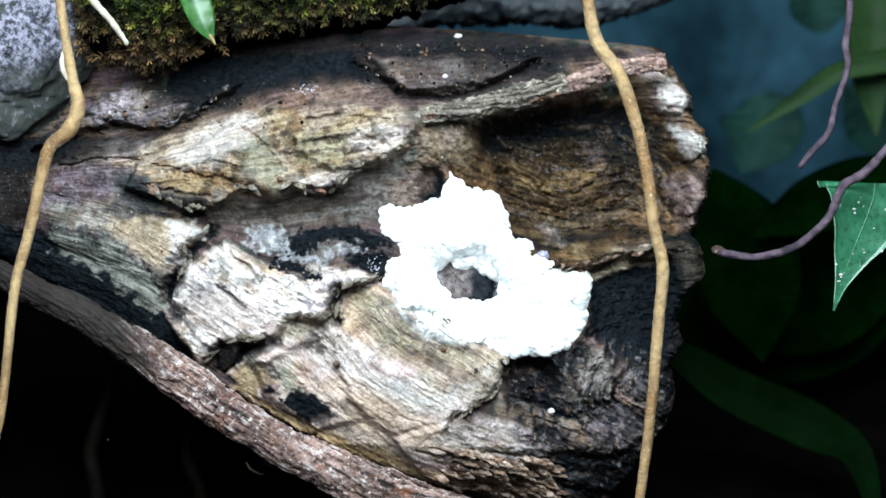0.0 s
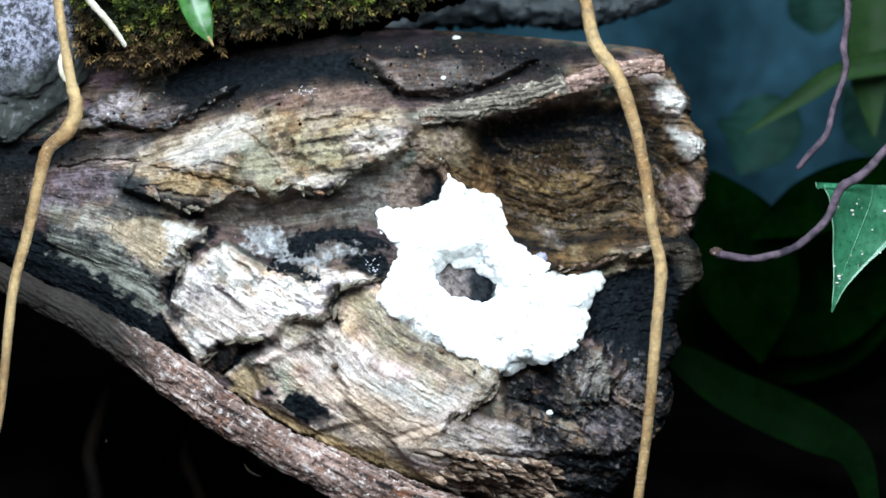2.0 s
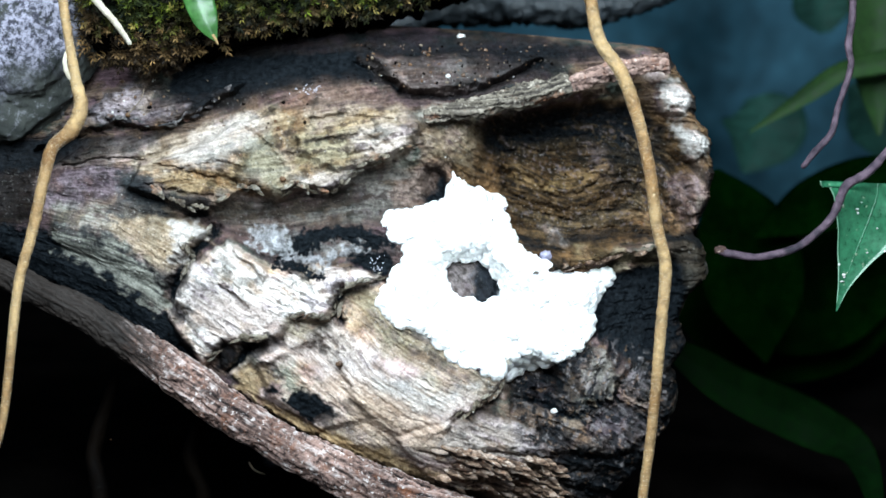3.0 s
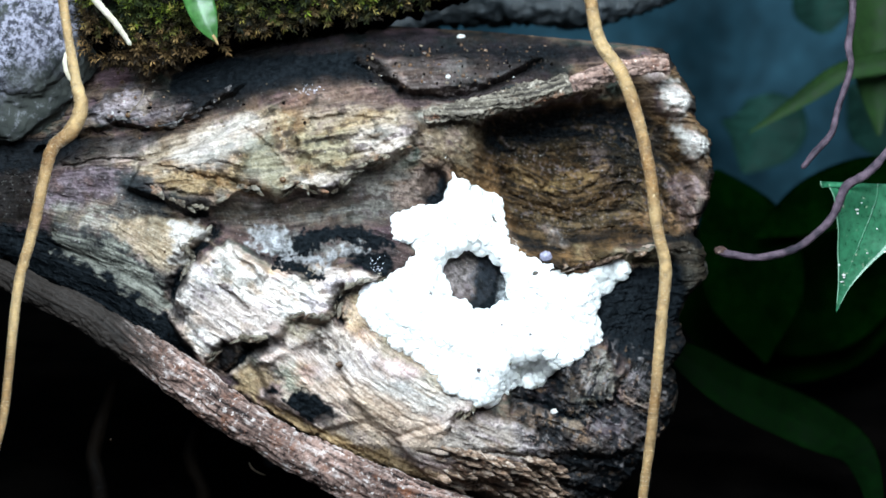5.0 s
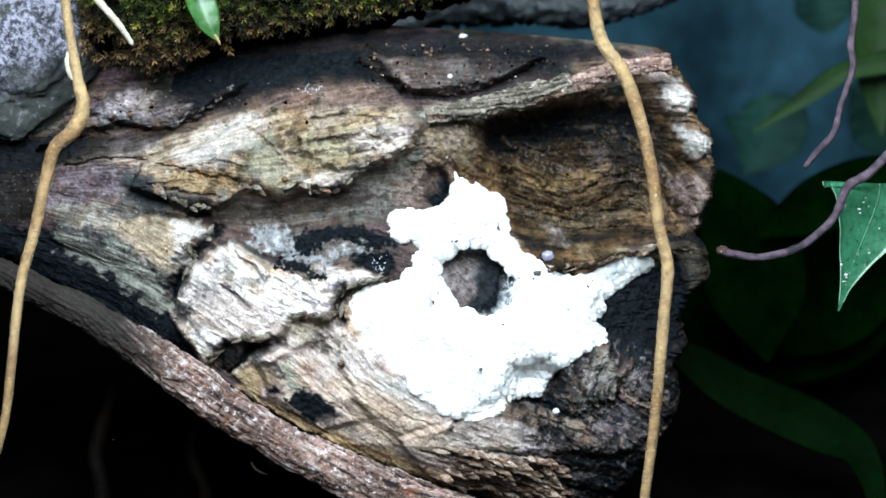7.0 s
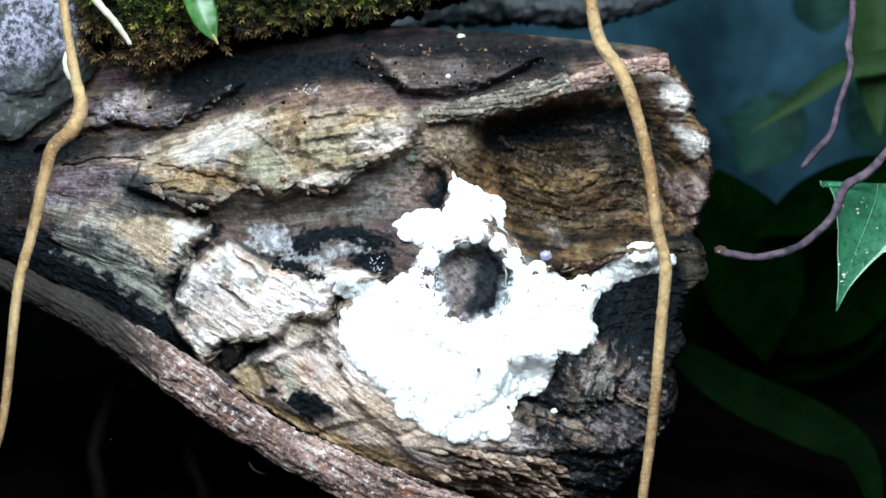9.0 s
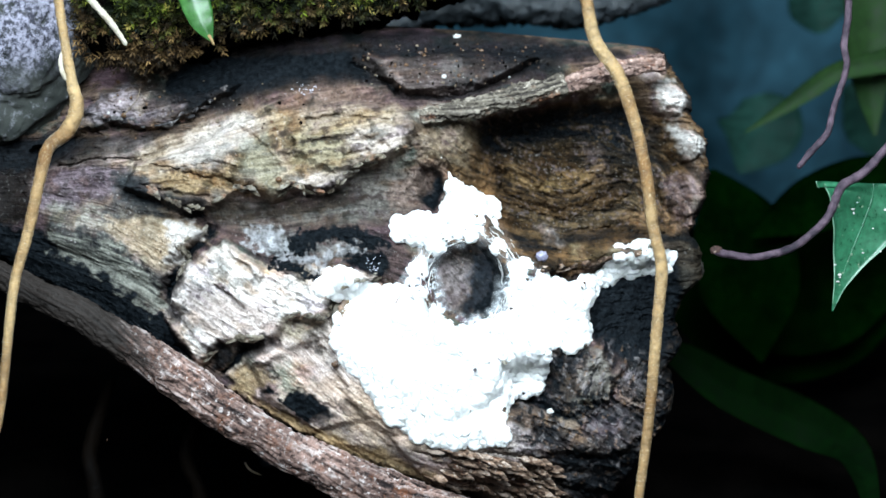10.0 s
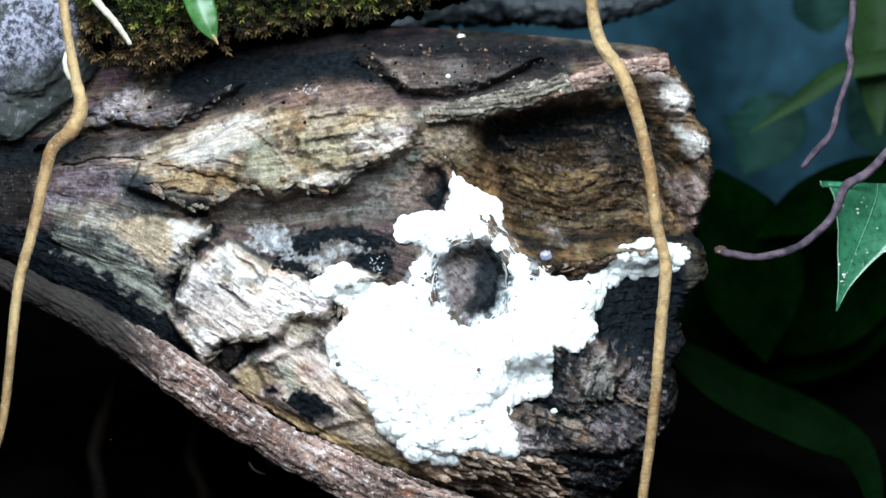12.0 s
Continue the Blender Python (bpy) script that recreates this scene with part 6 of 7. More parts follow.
def add_fuzz(points, radii, mat, count, seed):
    """Short hairs on a root."""
    rng = np.random.RandomState(seed)
    line = curve_points(points, 200)
    rad = np.interp(np.linspace(0, 1, 200), np.linspace(0, 1, len(radii)), radii)
    verts, faces = [], []
    for _ in range(count):
        i = rng.randint(2, 197)
        t = line[i + 1] - line[i - 1]
        t /= np.linalg.norm(t)
        o = np.cross(t, rng.normal(size=3))
        o /= np.linalg.norm(o)
        s = np.cross(o, t)
        a = line[i] + o * rad[i] * 0.9
        b = a + o * rng.uniform(0.2, 0.65) + t * rng.uniform(-0.3, 0.3)
        n = len(verts)
        verts += [a - s * 0.14, a + s * 0.14, b, a + t * 0.2]
        faces += [(n, n + 1, n + 2), (n + 1, n + 3, n + 2), (n + 3, n, n + 2)]
    v = np.array(verts)
    return part("fuzz", mesh_from("fuzz", world_points(v[:, 0], v[:, 1], v[:, 2]), faces, mat, False), None, "short pale hairs")


r1 = [(58.1, 118.4, 40), (60.5, 104.2, 40), (64.5, 87.5, 38), (73.9, 73.2, 38), (80.7, 54.8, 37), (85.6, 33.5, 36), (89, 9.8, 35), (92.7, -8.1, 34), (91.1, -28.4, 34), (89.3, -52.3, 33), (86.5, -81, 32), (82.7, -109.7, 32), (81.8, -124.1, 32)]
w1 = [2.6, 2.6, 2.8, 3.0, 2.7, 2.5, 2.4, 2.6, 2.4, 2.3, 2.1, 2.0, 2.0]
hanging_root(r1, w1, "ochre fuzzy aerial root hanging before the log", 31)
r2 = [(-160, 117.7, 44), (-159.3, 103.6, 44), (-157.4, 87.4, 42), (-155, 71.1, 40), (-152.9, 59.4, 39), (-157.4, 49.5, 38), (-165, 42.4, 38), (-168.8, 28.7, 38), (-173.5, 7.3, 38), (-178.7, -11.6, 38), (-181.1, -28.2, 38), (-183, -47.2, 38), (-185.8, -70.9, 38), (-191, -92.2, 38)]
w2 = [2.1, 2.0, 1.9, 2.3, 3.0, 3.3, 2.7, 2.4, 2.3, 2.1, 2.0, 1.9, 1.7, 1.3]
root = hanging_root(r2, w2, "ochre fuzzy aerial root with a knobby bend", 37)
v, fc = tube([(-158.6, 82.5, 42), (-158.9, 78, 42.5), (-158.3, 74, 42), (-156.8, 70.6, 41.5)], [0.4, 0.9, 1.1, 0.4], n=40, m=14, flat=0.6, rough=0.3, grain=4.0, seed=14)
hang(part("scale", mesh_from("scale", v, fc, PALE_ROOT), None, "pale papery scale"), root)
limb("rootlet", [(-155.7, 113.9, 24), (-149.4, 105.7, 22), (-142, 97, 20), (-136.4, 88.3, 16)], [1.6, 1.6, 1.5, 0.9], PALE_ROOT, "cream rootlet reaching into the moss", "root", n=60, m=14, rough=0.2, grain=4.0, seed=41)
limb("twig", [(176.6, 118.6, 10), (177.5, 103.8, 10), (175.6, 89, 10), (176.6, 79.2, 10), (171.1, 61.9, 10), (168.2, 50.8, 10), (160.8, 42.2, 10), (155.3, 35.3, 10)], [1.7, 1.6, 1.6, 1.4, 1.35, 1.5, 1.6, 1.1], TWIG, "thin mauve hanging twig", "twig", n=120, m=14, rough=0.2, grain=3.0, seed=43)
twig = limb("twig", [(208.1, 63.5, 20), (190.6, 42.8, 20), (181.4, 32.8, 20), (171.7, 26.9, 22), (166.3, 14.8, 22), (159.1, 7, 22), (149.4, 0.2, 22), (134.8, -3.4, 22), (122.7, -2.2, 22), (116.9, -0.5, 22)], [1.6, 1.8, 2.0, 2.1, 1.8, 1.7, 1.8, 1.7, 1.7, 1.8], TWIG, "dark purple curved twig with a blunt tip", "twig", n=150, m=14, rough=0.2, grain=3.0, seed=47)


part("blunt_tip", lump_mesh("blunt_tip", (117.8, -0.5, 22), (2.6, 2.0, 2.0), PINK, 71, 24, 0.3), twig, "brownish blunt tip")


def blade(name, spine, half, mat, label, category="leaf", group="", cup=0.25, lean=0.0, n=40, m=13):
    """A leaf with a folded midrib, curved flanks and real thickness, along a smooth spine."""
    line = curve_points(spine, n)
    wide = np.maximum(0.15, curve_points([(h, 0, 0) for h in half], n)[:, 0])
    tang = np.gradient(line, axis=0)
    tang /= np.linalg.norm(tang, axis=1)[:, None] + 1e-9
    side = np.cross(tang, np.array([0, 0, 1.0]))
    side /= np.linalg.norm(side, axis=1)[:, None] + 1e-9
    face = np.cross(side, tang)
    side, face = side * math.cos(lean) + face * math.sin(lean), face * math.cos(lean) - side * math.sin(lean)
    u = np.linspace(-1, 1, m)
    wave = 0.04 * np.sin(np.arange(n) * 0.7)[:, None] * np.abs(u)[None, :]
    lift = (cup * np.abs(u) ** 1.3)[None, :] + wave
    p = line[:, None, :] + side[:, None, :] * (wide[:, None] * u[None, :])[..., None] + face[:, None, :] * (wide[:, None] * lift)[..., None]
    back = p - face[:, None, :] * 0.35
    verts = np.concatenate([world_points(*[q[..., k] for k in (0, 1, 2)]) for q in (p, back)])
    q = grid_faces(n, m)
    k = n * m
    rim = [i * m for i in range(n)] + [(n - 1) * m + j for j in range(1, m)] + [i * m + m - 1 for i in range(n - 2, -1, -1)] + list(range(m - 2, 0, -1))
    walls = [(a, b, b + k, a + k) for a, b in zip(rim, rim[1:] + rim[:1])]
    me = fast_mesh("blade", verts, np.concatenate([q, q[:, ::-1] + k, np.array(walls)]), mat)
    thing = base_at(name, *spine[0])
    tagged(thing[0], label, category, group)
    hang(part("blade", me), thing)
    rib = line - face * 0.2
    v, fc = tube([tuple(p) for p in rib[::4]], [0.022 * max(half), 0.018 * max(half), 0.1], n=n, m=8, seed=3)
    hang(part("midrib", mesh_from("midrib", v, fc, mat)), thing)
    blade.side = p[:, 0], p[:, -1], p.reshape(-1, 3)
    return thing


leaf = blade("leaf", [(188.9, 28.9, 8), (188.4, 22.5, 8), (184.5, 11.4, 8), (179, -2.2, 8), (174.1, -15.8, 8), (170.9, -27, 8)], [26.5, 23.5, 15.5, 8.5, 2.6, 0.3], LEAF, "glossy green pointed leaf with pale specks", cup=0.08, lean=0.1)
for edge in blade.side[:2]:
    v, fc = tube([tuple(p) for p in edge[::4]], [0.3, 0.28, 0.2], n=60, m=8, seed=2)
    hang(part("margin", mesh_from("margin", v, fc, MARGIN), None, "pale leaf margin"), leaf)
rng = np.random.RandomState(44)
for _ in range(16):
    x, z, w = blade.side[2][rng.randint(13, 400)] + rng.normal(0, 0.5, 3) * (1, 1, 0)
    hang(part("speck", lump_mesh("speck", (x, z, w + 0.3), (rng.uniform(0.35, 0.9), rng.uniform(0.3, 0.6), 0.25), CRUMB, rng.randint(90), 14, 0.3), None, "pale dry speck"), leaf)
leaf = blade("leaf", [(-108.8, 120.1, 30), (-105.2, 105.7, 30), (-101.7, 96.1, 30), (-97.6, 88.2, 28)], [7, 6.5, 5, 0.3], FRESH, "fresh green leaf tip hanging over the moss", cup=0.3, lean=0.3)

v, fc = tube([(-99.3, 91.2, 28.6), (-98.2, 89.4, 28.3), (-96.8, 87, 28)], [0.9, 0.7, 0.3], n=20, m=10, seed=4)
hang(part("dry_tip", mesh_from("dry_tip", v, fc, ROOT), None, "yellowed dry tip"), leaf)

# plants behind the log; shade and haze are put into their leaf colours
behind = "plants behind the log"
blade("leaf", [(151.1, 3.7, -260), (186.9, -9.9, -270), (223.3, -16.9, -280), (270.9, 0.3, -290)], [1, 40, 46, 30], LEAF_DIM, "broad green leaf, shade put into its colour", group=behind)
blade("leaf", [(108, -44.5, -120), (128, -58.5, -112), (148.4, -71.6, -110), (182.9, -87.4, -110), (203.8, -100.8, -90), (205.9, -124.2, -60)], [3, 9, 11.5, 12.5, 9, 4], LEAF_DROOP, "long drooping green leaf, shade put into its colour", group=behind)
blade("leaf", [(129, -10.2, -300), (181.9, -33.1, -300), (234.8, -36.7, -300), (287.7, 3.9, -300)], [6, 40, 40, 22], LEAF_DIM, "wide green leaf, shade put into its colour", group=behind)
blade("leaf", [(242.5, 177.8, -350), (244.3, 163, -350), (246.2, 151.9, -350), (248, 141.6, -350)], [14, 19, 17, 4], LEAF_HAZE, "rounded green leaf, haze put into its teal colour", group=behind)
blade("leaf", [(262.2, 106.6, -340), (273.2, 91.9, -340), (280.5, 75.4, -340), (286, 57.1, -340)], [4, 17, 18, 2], LEAF_HAZE, "pointed green leaf, haze put into its teal colour", group=behind)
blade("leaf", [(201.8, 99.2, -340), (205.4, 86.4, -340), (202.9, 69.9, -340), (192.6, 49.8, -340)], [8, 26, 24, 2], LEAF_HAZE, "small rounded green leaf, haze put into its teal colour", group=behind)
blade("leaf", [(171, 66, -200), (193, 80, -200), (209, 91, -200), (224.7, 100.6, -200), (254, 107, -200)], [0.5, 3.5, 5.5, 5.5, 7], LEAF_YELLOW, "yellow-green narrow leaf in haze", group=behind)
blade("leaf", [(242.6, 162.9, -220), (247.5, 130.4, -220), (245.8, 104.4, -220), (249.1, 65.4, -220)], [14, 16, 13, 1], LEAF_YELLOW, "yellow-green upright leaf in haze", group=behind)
blade("leaf", [(175.7, 6.8, -210), (204.6, 22.8, -210), (236.8, 35.7, -210), (262.6, 42.2, -210)], [0.5, 15, 17, 10], LEAF_DIM, "slanting green leaf, shade put into its colour", group=behind)
blade("leaf", [(156.4, 46.3, -230), (169.6, 13.5, -230), (179.4, -26, -230), (186, -65.4, -230)], [2, 26, 28, 1], LEAF_DIM, "hanging green leaf, shade put into its colour", group=behind)
limb("branch", [(-97.8, -147.7, -210), (-70.5, 6.6, -190), (-32, 117.4, -170), (28.9, 132.9, -150), (68.1, 130.4, -150), (104.8, 136.6, -155), (138.9, 152.6, -160)], [9, 11, 12, 13, 12, 10, 7], HAZED_BRANCH, "blue-grey branch lying behind the log, haze put into its colour", "branch", n=200, m=36, rough=0.25, seed=51, fibrous=0.25)


# ---- crumbs on the log ----
def unit_ball(level):
    bm = bmesh.new()
    bmesh.ops.create_icosphere(bm, subdivisions=level, radius=1.0)
    v = np.array([tuple(p.co) for p in bm.verts])
    fc = np.array([[p.index for p in q.verts] for q in bm.faces])
    bm.free()
    return v / np.linalg.norm(v, axis=1)[:, None], fc


def crumb(name, x, z, r, mat, label, seed):
    w = float(HEIGHT_AT(x, z))
    tagged(part(name, lump_mesh(name, (x, z, w + r * 0.5), (r * 1.2, r, r * 0.8), mat, seed, 24, 0.35)), label, "crumb", "crumbs on the log")


for i, (x, z) in enumerate([(1, 77.2), (47, -70.2), (7, 97.8)]):
    crumb("crumb", x, z, (1.0, 1.3, 1.5)[i], CRUMB, "white crumb of grit on the dark wood", i + 3)
for i, (x, z) in enumerate([(4, 87.8), (-9.8, 89), (7.8, 77.8), (35.2, -51), (-71, 30.2), (-139.8, 59), (-157.2, 62.8), (-46, -49.8), (0.2, -43.5), (-16, 82.8)]):
    crumb("crumb", x, z, 0.5 + (i * 37 % 10) / 11, RUST, "rust-brown crumb of bark on the log", i + 20)
crumb("crumb", 43.4, -3.0, 2.3, LILAC, "lilac translucent blob beside the slime", 61)
for i, (x, z) in enumerate([(-158.6, 63.4), (-159.6, 61), (-158.4, 56.2), (-146, 75.5), (-137.5, 77.8)]):
    crumb("crumb", x, z, 0.8 + 0.25 * (i % 3), RUST, "rust-brown crumb of bark beside the root", i + 70)
limb("rootlet", [(-89.5, -96.8, -20), (-87.5, -99.5, -18), (-84.5, -101.4, -18), (-81.8, -102.6, -20)], [0.3, 0.45, 0.45, 0.25], SPLINTER_CHIP, "fine pale rootlet curling out of the dark", "root", n=30, m=8, rough=0.2, seed=9)
stems = "stems in the dark under the log"
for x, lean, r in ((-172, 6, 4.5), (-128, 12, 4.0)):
    limb("stem", [(x, -150, -70), (x + lean, -120, -62), (x + 0.4 * lean, -96, -66), (x + 2 * lean, -62, -74)], [r, r * 0.9, r * 0.8, r * 0.6], DARK_STEM, "brown plant stem, the hollow's dark put into its colour", "stem", stems, n=60, m=14, rough=0.25, seed=int(x) % 40)
limb("curled_fibre", [(-37.4, -35.4, 12), (-36.8, -40.3, 13), (-34.1, -40.2, 14), (-32.4, -36.5, 14), (-33.4, -34.1, 13)], [0.6, 0.6, 0.6, 0.6, 0.5], RUST, "curled brown fibre on the pale wood", "fibre", n=40, m=8)
limb("dry_stalk", [(-131.3, 70.3, 12), (-132.2, 65.2, 14), (-136.1, 60.2, 15), (-138.1, 57.8, 15)], [0.18, 0.2, 0.22, 0.35], SPLINTER_CHIP, "thin dry stalk on the bark flake", "stalk", n=30, m=8)


def make_drops():
    rng = np.random.RandomState(9)
    verts, faces = [], []
    a, b = np.meshgrid(np.linspace(0, 2 * np.pi, 9), np.linspace(0.05, np.pi - 0.05, 6), indexing="ij")
    q = grid_faces(9, 6)
    for k in range(85):
        # first sixty are water drops, the rest stand in for pale lichen-like specks
        x, z = (rng.normal(-61, 3.4), rng.normal(71, 1.5)) if k < 60 else (rng.normal(-30, 1.6), rng.normal(-7, 2.2))
        r = rng.uniform(0.12, 0.34)
        w = float(HEIGHT_AT(x, z)) + r * 0.5
        faces.append(q + k * 54)
        verts.append(world_points(x + r * np.cos(a) * np.sin(b), z + r * np.cos(b), w + r * np.sin(a) * np.sin(b)))
    tagged(part("drops_and_specks", fast_mesh("drops_and_specks", np.concatenate(verts), np.concatenate(faces), DROP)), "tiny glinting water drops and pale lichen-like specks on the wood", "drops", kind="stuff")


make_drops()


def make_litter():
    """Fine chips of bark and grit fallen on the log's shoulder."""
    rng = np.random.RandomState(19)
    bv, bf = unit_ball(2)
    groups = {RUST: [], CRUMB: [], SOIL: [], SPLINTER_CHIP: []}
    kinds = list(groups)
    for k in range(330):
        if k < 190:
            x, z = rng.uniform(-45, 50), rng.uniform(72, 94)
        elif k < 260:
            x, z = rng.uniform(-170, -60), rng.uniform(48, 76)
        else:
            x, z = rng.uniform(-160, 95), rng.uniform(-95, 60)
        r = rng.uniform(0.25, 0.8) if k < 260 else rng.uniform(0.2, 0.5)
        w = float(HEIGHT_AT(x, z)) + r * 0.3
        s = rng.uniform(0.5, 1.5, 3) * r
        p = bv * (0.8 + 0.4 * rng.rand(len(bv)))[:, None]
        kind = kinds[rng.choice(4, p=(0.42, 0.04, 0.32, 0.22))]
        groups[kind].append(world_points(x + p[:, 0] * s[0], z + p[:, 1] * s[1], w + p[:, 2] * s[2]))
    for mat, heap in groups.items():
        n = len(bv)
        v = np.concatenate(heap)
        fc = np.concatenate([bf + i * n for i in range(len(heap))])
        tagged(part("litter", mesh_from("litter", v, fc, mat, False)), "fine chips of bark and grit on the log", "litter", kind="stuff")


make_litter()
for x, z in [(14.2, -51.8)]:
    w = float(HEIGHT_AT(x, z))
    limb("bristle", [(x, z, w - 1), (x * 0.99, z * 0.99, w + 6), (x * 0.98, z * 0.98, w + 13)], [0.9, 0.8, 0.7], TWIG, "short dark bristle standing out of the wood", "bristle", n=12, m=10)


# ---- the slime mould ----
BALL = unit_ball(4)


def bumps(v, rng, count, reach, height):
    """Fused round bumps over a unit ball: the highest of all that cover a point."""
    k = np.arange(count) + 0.5
    a, y = k * 2.39996, 1 - 2 * k / count
    c = np.stack([np.sqrt(1 - y * y) * np.cos(a), y, np.sqrt(1 - y * y) * np.sin(a)], 1) + rng.normal(0, 0.35 * reach, (count, 3))
    c /= np.linalg.norm(c, axis=1)[:, None]
    size = reach * rng.uniform(0.75, 1.4, count)
    ang = np.arccos(np.clip(v @ c.T, -1, 1)) / size
    return height * (np.sqrt(np.clip(1 - ang ** 2, 0, 1)) * size / reach).max(1)


def lobe_mesh(seed, radius, grain):
    """A low heap of fused granules, its base at the origin, bulging towards -y."""
    rng = np.random.RandomState(seed)
    v, fc = BALL
    reach = grain / radius
    big = bumps(v, rng, 14, 0.62, 0.07)
    small = bumps(v, rng, int(5.5 / reach ** 2), reach, reach * 1.0)
    p = v * (0.80 + big + 1.15 * small)[:, None] * np.array([radius, radius * 0.5, radius])
    return mesh_from("lobe", p * MM, fc, SLIME)


# the ground that the mass covers, and the bare hollow within it, as it creeps on
SPREAD = []
area = [(-28, 19.8), (-13.5, 17.2), (-0.5, 22.8), (2.2, 32.8), (16.5, 25.2), (25.5, 23.8), (30.5, 12.8), (31, 5.2), (37.8, 2.8), (38.5, -4.2), (47.8, -6.8), (54, -12.8), (59, -9.2), (63.5, -12.8), (62.2, -22.2), (60.2, -33.5), (55.2, -41.2), (39, -46.5), (27.8, -44.8), (4, -37.2), (-3.5, -27.8), (-16, -24.8), (-25.5, -14.8), (-23, -5.2), (-15.5, -3.8), (-19, 2.8), (-27, 10.2)]
hollow = [(-4.8, -10.2), (4, -5.8), (16.5, -8.2), (26, -14.8), (24, -21.8), (4, -23.5)]
SPREAD.append((0.0, area, hollow))
area = [(-28, 19.8), (-11.5, 17.2), (0, 22.8), (2.2, 32.8), (16.5, 25.8), (26.5, 23.2), (29.8, 10.2), (36.5, 0.2), (50.2, -9.8), (56.5, -13.5), (61.5, -9.8), (69, -11.2), (64, -22.2), (61.5, -34.8), (54, -44.8), (39, -50.8), (31.5, -52.8), (21.5, -48.5), (4, -41), (-3.5, -32.2), (-16, -28.5), (-27, -21), (-23, -12.2), (-17, -4.8), (-19, 2.8), (-26.5, 9.8)]
hollow = [(-4.8, -10.2), (4, -5.2), (16.5, -7.2), (26, -14.2), (24, -22.2), (4, -22.8)]
SPREAD.append((1.5, area, hollow))
area = [(-28.5, 19.2), (-12.2, 17.2), (-0.8, 21.5), (2.2, 32.8), (16.5, 25.8), (25.5, 23.8), (28.5, 10.2), (34, 0.2), (51.5, -12.8), (61.5, -10.2), (73, -11.2), (65.5, -21), (64, -34.8), (56.5, -44.8), (39, -52.2), (30.2, -57), (21.5, -53.5), (4, -46), (-8.5, -34.8), (-21, -31), (-31, -21), (-25.5, -12.2), (-17, -4.8), (-19.8, 2.8), (-27, 9)]
hollow = [(-3.5, -9.2), (4, -5.2), (16.5, -6.8), (25.5, -14.8), (23, -22.8), (4, -20.2)]
SPREAD.append((2.5, area, hollow))
area = [(-26, 17), (-16, 17), (-0.8, 19.8), (2.2, 32.8), (25.2, 22.8), (27.2, 10.2), (30.2, 0.2), (40.2, -5.2), (51.5, -12.8), (61.5, -10.8), (75.2, -6.2), (83.5, -6.8), (74, -13.5), (65.5, -20.2), (65.5, -29.8), (67.8, -39.8), (56.5, -46), (44.5, -56), (40.2, -62.2), (31.5, -61), (20.2, -70.2), (9, -67.2), (-3.5, -61), (-12.2, -49.8), (-26, -41), (-36, -33.5), (-40.5, -22.2), (-33.5, -15.2), (-23.5, -14.8), (-12.2, -2.2), (-14.5, 3.8), (-22.2, 4.2)]
hollow = [(-3, -7.8), (7.8, -1), (19, -2.2), (26.5, -12.2), (27.8, -22.2), (16.5, -27.2), (4, -21)]
SPREAD.append((5.5, area, hollow))
area = [(-26.8, 16.2), (-16, 17), (0.2, 19.8), (3, 32.2), (26, 22.2), (27.2, 10.2), (31.5, 0.2), (41.5, -6), (51.5, -12.8), (61.5, -11.5), (76.5, -5.2), (89, -5.2), (81.5, -10.2), (67.8, -19.8), (65.5, -29.8), (67.8, -39.8), (56.5, -44.8), (45.5, -53.8), (42.8, -62.2), (32.8, -62.8), (16.5, -74.2), (4, -70.2), (-9.8, -65.2), (-17.2, -52.8), (-36, -40.2), (-42.8, -22.8), (-36, -16.2), (-21, -14.8), (-11.8, -2.2), (-14.5, 3.8), (-22.2, 4.2)]
hollow = [(-4, -7.2), (7.8, -1), (19, -2.2), (28.5, -12.2), (29.8, -22.2), (18.5, -28.8), (4, -22.8)]
SPREAD.append((6.5, area, hollow))
area = [(-25, 14.8), (-1, 16.8), (2.8, 32.2), (25.2, 22.2), (27.2, 10.2), (30.2, 0.2), (41.5, -6.2), (51.5, -14), (61.5, -12.8), (72.8, -7.8), (75.2, 0.2), (91.5, 2), (100.2, -3.8), (98.5, -8.8), (79, -10.2), (67.8, -17.8), (63.2, -26.2), (65.2, -39.8), (56, -44.8), (46, -42.2), (44.5, -62.2), (31.5, -65.2), (28, -73.5), (28.5, -81.2), (17.8, -85.5), (-3.5, -82.2), (-21, -73.8), (-27, -62.2), (-43.5, -49.8), (-48, -29.8), (-40.5, -22.2), (-52.2, -18.5), (-52.2, -11.8), (-40.5, -8.8), (-33.5, -13.2), (-23.5, -17.2), (-11.8, -1), (-14.5, 3.8), (-23, 5.2)]
hollow = [(-4.8, -5.2), (4, 0.2), (16.5, 1), (27, -8.5), (29.8, -18.5), (24, -29.8), (11.5, -33.5), (0.2, -27.8)]
SPREAD.append((9.5, area, hollow))
